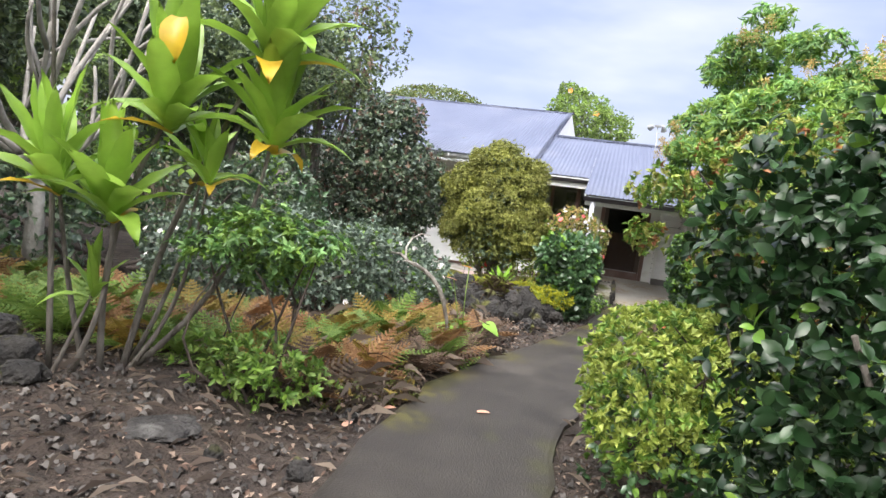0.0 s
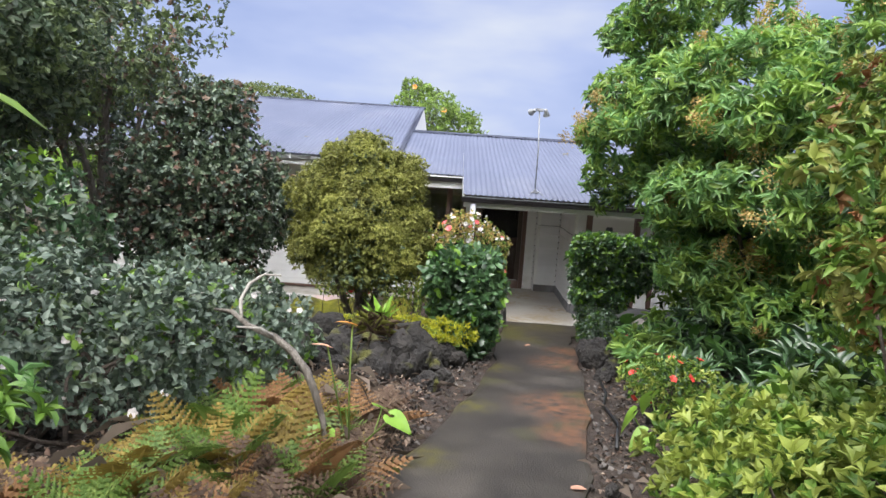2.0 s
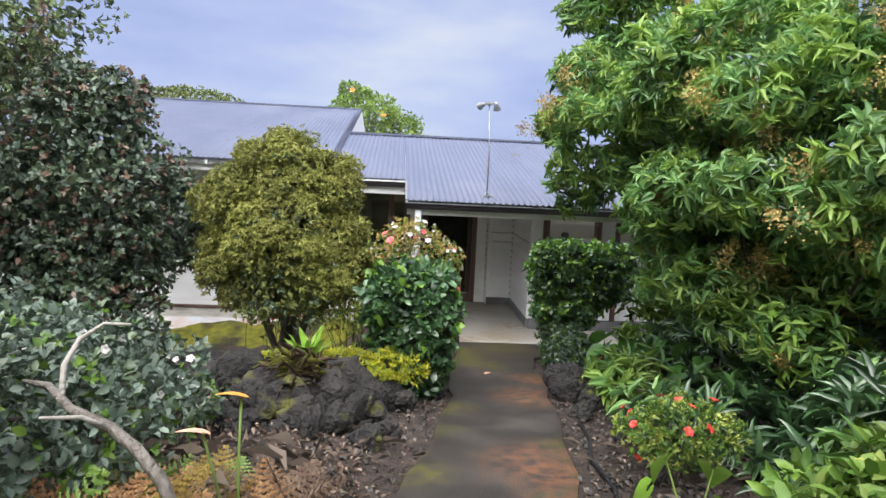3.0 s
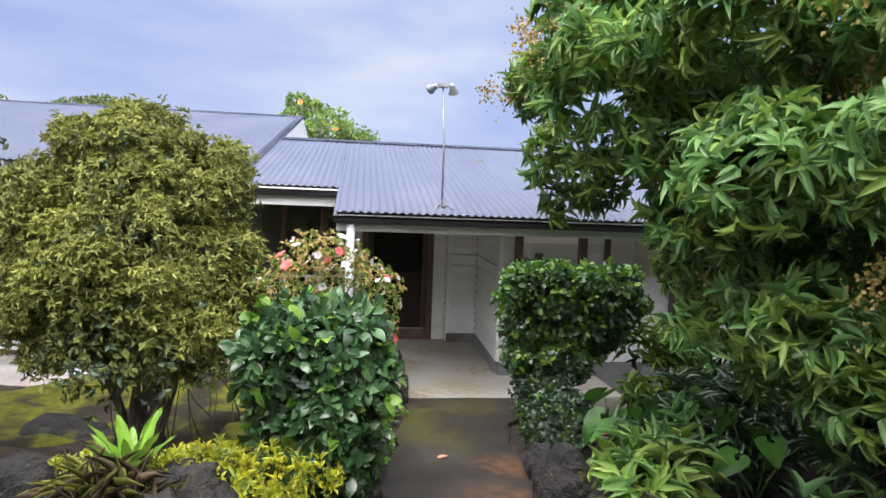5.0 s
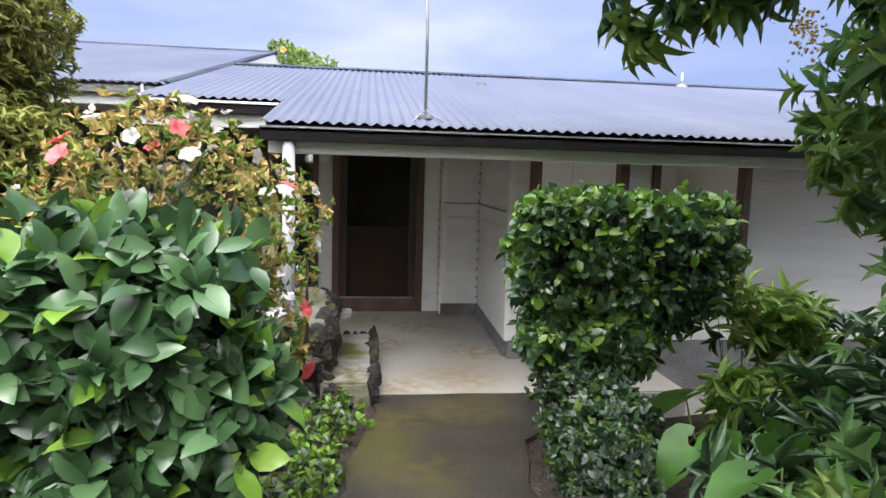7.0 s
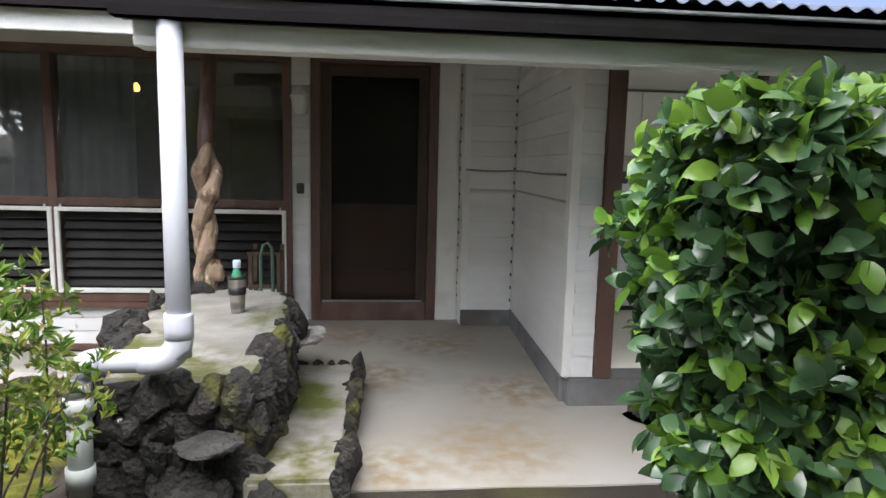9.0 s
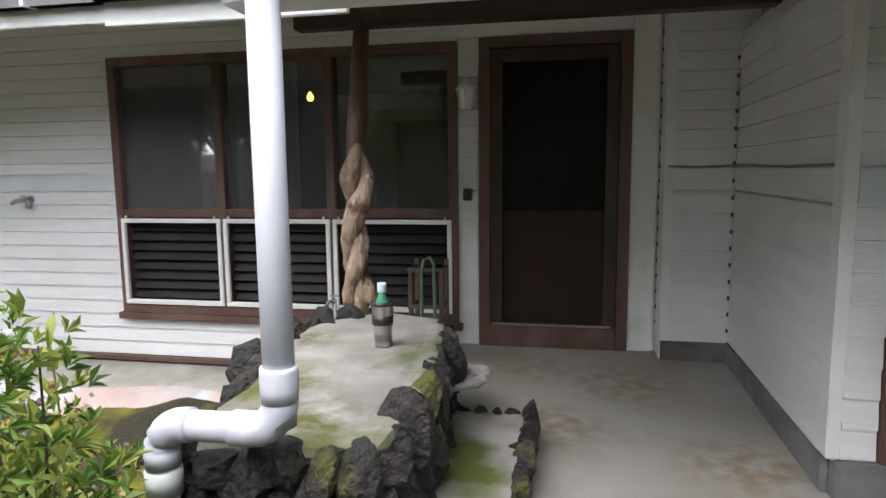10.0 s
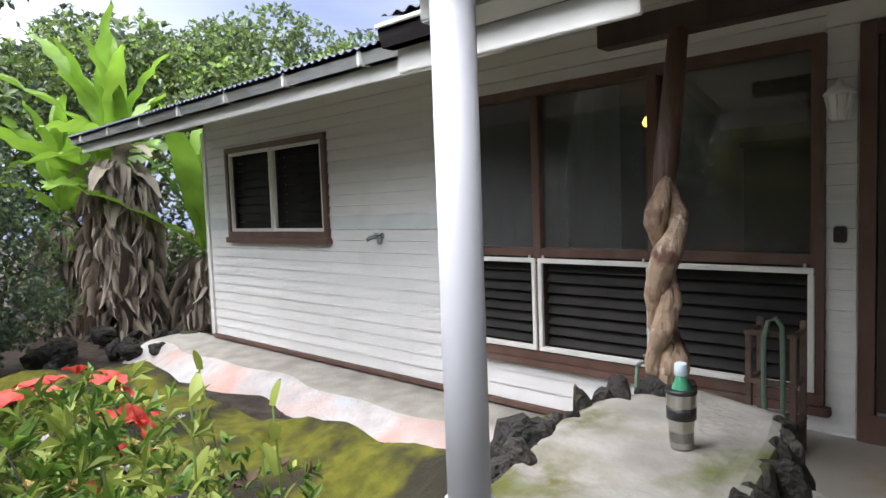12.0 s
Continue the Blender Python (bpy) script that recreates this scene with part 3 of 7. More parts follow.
def ground_z(x, y):
    z = path_z(y) - 0.035
    l, r = edge(LEFT, y), edge(RIGHT, y)
    out = max(l - x, x - r, 0)
    z += 0.10 * smooth01((out - 0.15) / 1.2) * (1 if x < l else 0.4)
    z += 0.03 * math.sin(3.1 * x + 1) * math.sin(2.7 * y) * smooth01(out / 0.6)
    low = smooth01((-0.35 - x) / 0.9) * smooth01((y + 5.0) / 1.6)
    z = z * (1 - low) + (-0.42 + 0.02 * (x + 3)) * low
    if y > -2.75 and -0.6 < x < 1.82:
        z = min(z, -0.12)
    if y > -3.2 and x > 1.9:
        z = min(z, -0.06 - 0.3 * smooth01((x - 1.9) / 1.0))
    if y > -0.2:
        z = min(z, -0.45)
    return z

# ---- ground, path, porch ----
def ground_mesh():
    near = np.arange(-9, 7.01, 0.16)
    xs = np.concatenate([[-400, -150, -70, -40, -25, -17, -13, -11], near, [9, 12, 17, 25, 40, 70, 150, 400]])
    ys = np.concatenate([[-400, -150, -70, -45, -32, -25, -21, -18.5, -17], np.arange(-16, 2.01, 0.16), [4, 8, 14, 25, 45, 90, 180, 400]])
    v = [(x, y, ground_z(x, y) + (0.012 * noise.noise(Vector((x * 5, y * 5, 0))) if -16 < y < 2 else 0)) for y in ys for x in xs]
    n = len(xs)
    t = []
    for j in range(len(ys) - 1):
        for i in range(n - 1):
            a = j * n + i
            t += [(a, a + 1, a + n + 1), (a, a + n + 1, a + n)]
    return tri_mesh("ground", v, t, [], smooth=True)


setting("ground", ground_mesh(), M["soil"], "dark damp garden soil with stones and moss")


def path_mesh():
    ys = np.concatenate([np.arange(-26, -2.9, 0.3), [-2.79]])
    v, t = [], []
    for y in ys:
        l, r, z = edge(LEFT, y), edge(RIGHT, y), path_z(y)
        w = 0.02 * math.sin(y * 5.3) + 0.015 * math.sin(y * 11.1)
        cols = [(l + w, z - 0.09), (l + w + 0.012, z - 0.008), (l + 0.05 + w, z)] + [(l + (r - l) * s, z + 0.004 * math.sin(9 * s + y)) for s in (0.3, 0.5, 0.7)] + [(r - 0.04 - w, z), (r - 0.01 - w, z - 0.006), (r - w, z - 0.09)]
        v += [(x, y, h) for x, h in cols]
    n = 9
    for j in range(len(ys) - 1):
        for i in range(n - 1):
            a = j * n + i
            t += [(a, a + 1, a + n + 1), (a, a + n + 1, a + n)]
    return tri_mesh("path", v, t, [], smooth=False)


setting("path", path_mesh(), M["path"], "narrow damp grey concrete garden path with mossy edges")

bm = bmesh.new()
box(bm, -0.55, 1.93, -2.78, 0.02, -0.3, 0.0, bevel=0.012)
box(bm, 1.931, 2.75, -2.78, -1.935, -0.3, 0.0, bevel=0.012)
setting("porch_floor", bm, M["concrete"], "worn stained grey concrete porch floor")
bm = boxed(2.6, 9.0, -2.55, -1.93, -0.4, -0.30, bevel=0.02)
setting("pavement", bm, M["concrete"], "narrow concrete apron along the house wall")

# ---- house ----
house_wall = {}


def boards(parent, x0, x1, z0, z1, face="y", at=0.0, step=0.109, start=-0.2, sign=-1):
    """Lapped siding boards between two ends; face y looks towards -y, face x towards sign x."""
    z = start
    while z < z1 - 1e-4:
        lo, hi = max(z, z0), min(z + step, z1)
        if hi - lo > 0.012:
            bm = bmesh.new()
            p, q = 0.020, 0.008
            for u in (x0, x1):
                for d, h in ((0, lo), (p, lo), (p, lo + 0.006), (q, hi - 0.003), (0, hi)):
                    bm.verts.new((u, at - d, h) if face == "y" else (at + sign * d, u, h))
            bm.verts.ensure_lookup_table()
            vs = bm.verts
            for i in range(5):
                k = (i + 1) % 5
                bm.faces.new((vs[i], vs[k], vs[5 + k], vs[5 + i]))
            bm.faces.new([vs[i] for i in (4, 3, 2, 1, 0)])
            bm.faces.new([vs[i] for i in range(5, 10)])
            bmesh.ops.recalc_face_normals(bm, faces=bm.faces[:])
            part("board", bm, M["siding"], parent)
        z += step


def wall_core(name, boxes, label, material=None):
    bm = bmesh.new()
    for b in boxes:
        box(bm, *b)
    return setting(name, bm, material or M["siding"], label)


SW = (-6.34, -4.40, 1.02, 2.055)
BW = (-2.85, -0.15, 0.15, 2.11)
DW = (0.0, 1.01, 0.0, 2.12)
front = wall_core("wall_front", [
    (-6.9, SW[0], 0.02, 0.14, -0.25, 2.478), (SW[0], SW[1], 0.02, 0.14, -0.25, SW[2]), (SW[0], SW[1], 0.02, 0.14, SW[3], 2.478),
    (SW[1], BW[0], 0.02, 0.14, -0.25, 2.478), (BW[0], BW[1], 0.02, 0.14, -0.25, BW[2]), (BW[0], BW[1], 0.02, 0.14, BW[3], 2.478),
    (BW[1], DW[0], 0.02, 0.14, -0.25, 2.478), (DW[0], DW[1], 0.02, 0.14, DW[3], 2.478), (DW[1], 1.58, 0.02, 0.14, -0.25, 2.478)],
    "white painted lapped timber siding on the house front")
for a, b, lo, hi in ((-6.84, SW[0], -0.2, 1.10), (-6.84, SW[0], 1.24, 2.45), (SW[0], SW[1], -0.2, SW[2]), (SW[0], SW[1], SW[3], 2.45),
                     (SW[1], BW[0], -0.2, 1.10), (SW[1], BW[0], 1.24, 2.45), (BW[0], BW[1], -0.2, BW[2]), (BW[0], BW[1], BW[3], 2.45),
                     (BW[1], -0.012, 0.0, 1.10), (BW[1], -0.012, 1.24, 1.95), (-6.9, -6.85, -0.2, -0.1)):
    boards(front, a, b, lo, hi, at=0.02)
for a, b in ((-6.84, SW[0]), (SW[1], BW[0]), (BW[1], -0.012)):
    part("band_board", boxed(a, b, 0.0, 0.02, 1.105, 1.235), M["band"], front, "pale blue-grey horizontal band board")
    part("drip_strip", boxed(a, b, -0.012, 0.02, 1.236, 1.25, bevel=0.003), M["siding"], front)
part("corner_board", boxed(-6.93, -6.85, -0.015, 0.02, -0.22, 2.3), M["white"], front)
part("bottom_board", boxed(-6.9, -0.15, -0.03, 0.02, -0.245, -0.205), M["brown"], front, "dark brown strip under the siding")
part("door_trim", boxed(1.012, 1.18, -0.012, 0.02, 0.0, 2.3), M["white"], front)
part("door_trim", boxed(-0.15, 0.99, -0.008, 0.02, 2.13, 2.3), M["white"], front)

side_a = wall_core("wall_entry_back", [(1.2, 1.72, -0.18, 0.02, 0.0, 2.3)], "white siding beside the entrance door")
boards(side_a, 1.225, 1.615, 0.13, 1.10, at=-0.18, step=0.118, start=0.13)
boards(side_a, 1.225, 1.615, 1.24, 2.2, at=-0.18, step=0.118, start=1.24)
part("band_board", boxed(1.225, 1.615, -0.202, -0.181, 1.105, 1.235), M["siding"], side_a)
part("corner_board", boxed(1.195, 1.25, -0.205, 0.018, 0.13, 2.2), M["white"], side_a)
# dark blocks stand in for the shadow gaps at the lapped board ends
for i in range(19):
    part("nail_gap", boxed(1.188, 1.196, -0.02, -0.006, 0.2 + i * 0.105, 0.222 + i * 0.105, bevel=0.001), M["dark_wood"], side_a)
part("plinth_block", boxed(1.205, 1.61, -0.20, -0.181, 0.0, 0.128), M["plinth"], side_a)

side_b = wall_core("wall_entry_side", [(1.58, 1.72, -1.87, -0.18, 0.0, 2.05)], "white siding on the entry side wall")
boards(side_b, -1.80, -0.2, 0.14, 1.10, face="x", at=1.58, step=0.118, start=0.14)
boards(side_b, -1.80, -0.2, 1.24, 2.0, face="x", at=1.58, step=0.118, start=1.24)
part("band_board", boxed(1.555, 1.578, -1.80, -0.205, 1.105, 1.235), M["siding"], side_b)
part("corner_board", boxed(1.552, 1.60, -1.895, -1.80, 0.15, 2.0), M["white"], side_b)
part("plinth_block", boxed(1.55, 1.578, -1.86, -0.2, 0.0, 0.138), M["plinth"], side_b)
# same shadow gaps as dark blocks, down the inner corner
for i in range(17):
    part("nail_gap", boxed(1.545, 1.556, -0.222, -0.206, 0.2 + i * 0.105, 0.225 + i * 0.105, bevel=0.001), M["dark_wood"], side_b)

splay = Matrix.Translation((1.552, -1.87, 0)) @ Matrix.Rotation(radians(-1.7), 4, "Z") @ Matrix.Translation((-1.552, 1.87, 0))
side_b.matrix_basis = splay

lw = wall_core("wall_laundry_front", [(1.6, 1.73, -1.87, -1.75, 0.0, 2.0), (2.58, 2.80, -1.87, -1.75, 0.05, 2.0), (2.86, 3.62, -1.87, -1.75, 0.05, 1.15),
                                      (3.68, 9.0, -1.87, -1.75, 0.05, 2.0), (1.73, 9.0, -1.87, -1.75, 1.84, 2.0)], "white siding of the laundry wing")
boards(lw, 1.602, 1.725, 0.15, 1.10, at=-1.87, step=0.118, start=0.15)
boards(lw, 1.602, 1.725, 1.24, 1.9, at=-1.87, step=0.118, start=1.24)
part("band_board", boxed(1.60, 1.725, -1.893, -1.871, 1.105, 1.235), M["band"], lw)
boards(lw, 2.58, 2.80, 0.15, 1.84, at=-1.87, step=0.118, start=0.15)
boards(lw, 2.86, 3.62, 0.15, 1.15, at=-1.87, step=0.118, start=0.15)
boards(lw, 3.68, 9.0, 0.15, 1.84, at=-1.87, step=0.118, start=0.15)
part("foundation", boxed(1.58, 9.0, -1.93, -1.72, -0.4, 0.145, bevel=0.01), M["plinth"], lw, "grey painted concrete foundation")
for x0, x1 in ((1.73, 1.82), (2.50, 2.58), (2.79, 2.86), (3.62, 3.69)):
    part("dark_post", boxed(x0, x1, -1.915, -1.80, 0.148 if x0 < 2 else 0.15, 1.84), M["brown"], lw, "dark brown painted post")
part("head_trim", boxed(1.82, 3.62, -1.905, -1.80, 1.805, 1.838), M["brown"], lw)

# rooms behind the openings
setting("laundry_floor", boxed(1.74, 4.4, -1.72, 0.9, 0.05, 0.14), M["room_light"], "pale laundry floor")
wall_core("wall_laundry_inside", [(1.74, 4.4, 0.65, 0.72, 0.14, 2.3), (4.3, 4.36, -1.72, 0.65, 0.14, 2.0), (1.724, 1.74, -1.72, 0.65, 0.14, 2.0)], "pale laundry wall", M["room_light"])
setting("ceiling_laundry", boxed(1.74, 4.4, -1.74, 0.9, 1.98, 2.02), M["room_light"], "pale laundry ceiling")
# room shell coloured dark, for the dimness seen behind the window
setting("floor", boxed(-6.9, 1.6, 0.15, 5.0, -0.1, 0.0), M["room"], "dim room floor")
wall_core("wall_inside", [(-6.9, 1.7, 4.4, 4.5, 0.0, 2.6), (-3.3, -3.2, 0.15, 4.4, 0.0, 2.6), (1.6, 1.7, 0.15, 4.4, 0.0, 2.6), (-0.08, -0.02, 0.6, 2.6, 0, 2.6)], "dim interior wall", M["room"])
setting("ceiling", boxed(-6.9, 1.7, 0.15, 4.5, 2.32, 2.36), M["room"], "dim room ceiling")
wall_core("wall_west", [(-6.9, -6.78, 0.14, 8.0, -0.3, 2.6)], "white siding on the house end")
wall_core("wall_north", [(-6.9, 9.0, 7.9, 8.0, -0.3, 2.4), (8.9, 9.0, -1.8, 7.9, -0.3, 2.2)], "white rear wall of the house")


# windows and doors
def pane(name, x0, x1, z0, z1, y, parent):
    p = part(name, boxed(x0, x1, y, y + 0.006, z0, z1, bevel=0.001), M["glass"], parent)
    p.visible_shadow = False
    return p


def frame_bars(parent, name, x0, x1, z0, z1, y0, y1, w, material, label=""):
    part(name, boxed(x0, x1, y0, y1, z0, z0 + w), material, parent, label)
    part(name, boxed(x0, x1, y0, y1, z1 - w, z1), material, parent, label)
    part(name, boxed(x0, x0 + w, y0, y1, z0 + w + 0.001, z1 - w - 0.001), material, parent, label)
    part(name, boxed(x1 - w, x1, y0, y1, z0 + w + 0.001, z1 - w - 0.001), material, parent, label)


win = tagged(new("window_1"), "wide dark brown picture window over white framed louvre screens", "window", kind="structure")
frame_bars(win, "window_frame", BW[0], BW[1], BW[2], BW[3], -0.03, 0.10, 0.065, M["brown"], "dark brown timber frame")
bays = [(-2.785, -1.985), (-1.92, -1.115), (-1.05, -0.215)]
for x in (-1.985, -1.115):
    part("mullion", boxed(x, x + 0.065, -0.028, 0.098, 0.216, 2.044), M["brown"], win)
for a, b in bays:
    part("mid_rail", boxed(a, b, -0.026, 0.096, 0.905, 0.965), M["brown"], win)
    pane("pane", a, b, 0.966, 2.044, 0.03, win)
    scr = part("louvre_screen", boxed(a - 0.02, b + 0.02, -0.012, 0.0, 0.225, 0.255), M["white"], win, "white framed insect screen")
    frame_bars(scr, "screen_frame", a - 0.022, b + 0.022, 0.222, 0.893, -0.045, -0.012, 0.032, M["white"])
    for k in range(8):
        z = 0.265 + k * 0.076
        bm = bmesh.new()
        vs = [bm.verts.new(c) for c in ((a + 0.012, 0.02, z), (b - 0.012, 0.02, z), (b - 0.012, 0.07, z + 0.07), (a + 0.012, 0.07, z + 0.07),
                                        (a + 0.012, 0.026, z - 0.004), (b - 0.012, 0.026, z - 0.004), (b - 0.012, 0.076, z + 0.066), (a + 0.012, 0.076, z + 0.066))]
        for f in ((0, 1, 2, 3), (7, 6, 5, 4), (0, 4, 5, 1), (1, 5, 6, 2), (2, 6, 7, 3), (3, 7, 4, 0)):
            bm.faces.new([vs[i] for i in f])
        part("louvre", bm, M["louvre"], win)
    for x in (a + 0.02, b - 0.03):
        part("clip", boxed(x, x + 0.012, -0.05, -0.028, 0.885, 0.915, bevel=0.002), M["white"], scr)
    # black sheet added behind the louvres, in place of the unlit interior
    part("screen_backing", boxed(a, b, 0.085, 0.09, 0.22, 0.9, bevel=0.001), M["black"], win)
part("window_sill", boxed(BW[0] - 0.03, BW[1] + 0.03, -0.05, 0.02, 0.10, 0.149), M["brown"], win)

sw = tagged(new("window_2"), "small brown framed window with white sashes and louvres", "window", kind="structure")
frame_bars(sw, "window_frame", SW[0], SW[1], SW[2], SW[3], -0.035, 0.10, 0.06, M["brown"], "dark brown timber frame")
part("window_sill", boxed(SW[0] - 0.02, SW[1] + 0.02, -0.06, 0.02, 0.955, 1.019), M["brown"], sw)
for a, b in ((-6.275, -5.39), (-5.37, -4.465)):
    frame_bars(sw, "sash", a, b, SW[2] + 0.062, SW[3] - 0.062, -0.02, 0.02, 0.035, M["white"], "white painted sash")
    # added black panel closing the view; the room's darkness as colour
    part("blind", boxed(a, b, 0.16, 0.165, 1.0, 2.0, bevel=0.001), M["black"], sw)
    for k in range(9):
        z = 1.10 + k * 0.097
        bm = bmesh.new()
        vs = [bm.verts.new(c) for c in ((a + 0.04, 0.035, z), (b - 0.04, 0.035, z), (b - 0.04, 0.055, z + 0.085), (a + 0.04, 0.055, z + 0.085))]
        bm.faces.new(vs)
        bmesh.ops.solidify(bm, geom=bm.faces[:], thickness=0.005)
        part("louvre", bm, M["louvre"], sw)
    if a > -5.4:
        part("shutter_stile", boxed(a + 0.36, a + 0.44, 0.06, 0.08, 1.0, 2.0), M["louvre"], sw)

door = tagged(new("door_1"), "closed dark brown screen door in a brown frame", "door", kind="structure")
part("door_frame", boxed(DW[0], 0.075, -0.03, 0.10, 0.0, 2.12), M["brown"], door)
part("door_frame", boxed(0.935, DW[1], -0.03, 0.10, 0.0, 2.12), M["brown"], door)
part("door_frame", boxed(0.076, 0.934, -0.03, 0.10, 2.05, 2.12), M["brown"], door)
leaf = part("screen_door", boxed(0.08, 0.16, -0.02, 0.015, 0.0, 2.045), M["dark_wood"], door, "dark stained screen door leaf")
part("stile", boxed(0.85, 0.93, -0.02, 0.015, 0.0, 2.045), M["dark_wood"], leaf)
part("top_rail", boxed(0.161, 0.849, -0.02, 0.015, 1.955, 2.045), M["dark_wood"], leaf)
part("kick_board", boxed(0.03, 0.93, -0.035, -0.021, 0.0, 0.15), M["brown"], leaf)
part("sweep_strip", boxed(0.085, 0.90, -0.03, -0.021, 0.152, 0.168, bevel=0.002), M["galv"], leaf, "pale metal strip")
scr = part("fly_screen", boxed(0.161, 0.849, 0.0, 0.003, 0.168, 1.954, bevel=0.001), None, leaf, "dark fly screen")
m_scr, s_nt, s_b = base_mat("fly_screen_mesh")
s_tr = s_nt.nodes.new("ShaderNodeBsdfTransparent")
s_tr.inputs["Color"].default_value = (0.92, 0.92, 0.92, 1)
s_mx = s_nt.nodes.new("ShaderNodeMixShader")
s_mx.inputs["Fac"].default_value = 0.24
s_b.inputs["Base Color"].default_value = (0.012, 0.012, 0.012, 1)
s_nt.links.new(s_tr.outputs[0], s_mx.inputs[1])
s_nt.links.new(s_b.outputs[0], s_mx.inputs[2])
s_nt.links.new(s_mx.outputs[0], s_nt.nodes["Material Output"].inputs["Surface"])
scr.data.materials.clear()
scr.data.materials.append(m_scr)
inner = part("inner_door", boxed(0.09, 0.92, 0.07, 0.105, 0.0, 0.95), M["door_panel"], door, "red-brown panelled door behind the screen")
for x0, x1 in ((0.20, 0.46), (0.55, 0.81)):
    for z0, z1 in ((0.18, 0.42), (0.50, 0.86)):
        part("panel", boxed(x0, x1, 0.055, 0.072, z0, z1, bevel=0.01), M["door_panel"], inner)
# near-black sheet stands in for the darkness behind the upper fly screen
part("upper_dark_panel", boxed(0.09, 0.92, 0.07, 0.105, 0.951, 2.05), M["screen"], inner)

# ---- roof ----
SLOPE = 0.23


def roof_z(y, lift=0.0):
    return 1.817 + lift + SLOPE * (y + 3.13)


def corrugated(x0, x1, y0, y1, lift=0.0, fall=1.0):
    """One pitch of corrugated sheet from y0 to y1."""
    pitch, seg, amp = 0.076, 8, 0.009
    n = int(round((x1 - x0) / pitch)) * seg
    xs = np.linspace(x0, x1, n + 1)
    w = amp * np.sin(np.arange(n + 1) * 2 * math.pi / seg)
    rows = []
    for y in np.linspace(y0, y1, 4):
        zc = roof_z(y, lift) if fall > 0 else roof_z(y0, lift) - SLOPE * (y - y0)
        rows += [np.stack([xs, np.full(n + 1, y), zc + w], 1)]
    under = [r - np.array((0, 0, 0.004)) for r in (rows[0],)]
    v = np.concatenate(rows + under)
    m = n + 1
    i = np.arange(n)
    t = []
    for j in range(3):
        a = j * m + i
        t += [np.stack([a, a + 1, a + m + 1], 1), np.stack([a, a + m + 1, a + m], 1)]
    a, b = 4 * m + i, i
    t += [np.stack([a, a + 1, b + 1], 1), np.stack([a, b + 1, b], 1)]
    return tri_mesh("sheet", v, np.concatenate(t), [], smooth=True)


roof = tagged(new("roof"), "blue-grey painted corrugated iron roof at a low pitch", "roof", kind="structure")
part("porch_sheet", corrugated(-0.27, 9.4, -3.06, 1.6), M["roof"], roof)
part("entry_sheet", corrugated(-1.34, -0.274, -2.0, 1.6), M["roof"], roof)
part("main_sheet", corrugated(-7.65, -1.34, -1.285, 5.05, lift=0.016), M["roof"], roof)
part("rear_sheet", corrugated(-1.34, 9.4, 1.6, 6.0, fall=-1), M["roof"], roof)
part("rear_main_sheet", corrugated(-7.65, -1.34, 5.05, 9.0, lift=0.01, fall=-1), M["roof"], roof)


def ridge_cap(x0, x1, y, z):
    bm = bmesh.new()
    prof = [(-0.16, -0.04), (-0.15, -0.03), (0, 0.012), (0.15, -0.03), (0.16, -0.04)]
    ring = [[bm.verts.new((x, y + a, z + b)) for a, b in prof] for x in (x0, x1)]
    for i in range(4):
        bm.faces.new((ring[0][i], ring[1][i], ring[1][i + 1], ring[0][i + 1]))
    bmesh.ops.solidify(bm, geom=bm.faces[:], thickness=0.004)
    return bm


part("ridge_cap", ridge_cap(-1.34, 9.4, 1.6, roof_z(1.6) + 0.02), M["roof"], roof)
part("ridge_cap", ridge_cap(-7.65, -1.3, 5.05, roof_z(5.05) + 0.03), M["roof"], roof)
bm = bmesh.new()
tri = [(1.7, roof_z(1.6, 0.03)), (5.05, roof_z(5.05, -0.03)), (8.4, roof_z(1.6, 0.03))]
near, far_side = ([bm.verts.new((x, y, z)) for y, z in tri] for x in (-1.33, -1.37))
bm.faces.new(near)
bm.faces.new(far_side[::-1])
for k in range(3):
    bm.faces.new((near[k], far_side[k], far_side[(k + 1) % 3], near[(k + 1) % 3]))
bmesh.ops.recalc_face_normals(bm, faces=bm.faces[:])
part("gable_infill", bm, M["white"], roof, "white painted gable end")
bm = bmesh.new()
ring = [[bm.verts.new((-1.34 + a, y, roof_z(y, 0.012) + b)) for a, b in ((-0.1, 0.010), (-0.01, 0.016), (0.012, 0.004), (0.014, -0.03))] for y in (-1.24, 5.05)]
for i in range(3):
    bm.faces.new((ring[0][i], ring[1][i], ring[1][i + 1], ring[0][i + 1]))
bmesh.ops.solidify(bm, geom=bm.faces[:], thickness=0.004)
part("verge_flashing", bm, M["roof"], roof)


def sloped_panel(x0, x1, y0, y1, dz, th, lift=0.0):
    bm = bmesh.new()
    vs = [bm.verts.new((x, y, roof_z(y, lift) - dz - t)) for t in (0, th) for y in (y0, y1) for x in (x0, x1)]
    for f in ((0, 1, 3, 2), (4, 6, 7, 5), (0, 4, 5, 1), (1, 5, 7, 3), (3, 7, 6, 2), (2, 6, 4, 0)):
        bm.faces.new([vs[i] for i in f])
    return bm


bm = sloped_panel(-0.25, 9.3, -2.84, 0.02, 0.05, 0.012)
for x0, x1, y0, y1, l in ((-1.33, -0.252, -1.9, 0.02, 0), (-7.55, -1.332, -1.15, 0.02, 0.01)):
    tmp = bpy.data.meshes.new("tmp")
    b2 = sloped_panel(x0, x1, y0, y1, 0.05, 0.012, l)
    b2.to_mesh(tmp)
    b2.free()
    bm.from_mesh(tmp)
setting("ceiling_soffit", bm, M["soffit"], "cream painted sloping porch soffit")


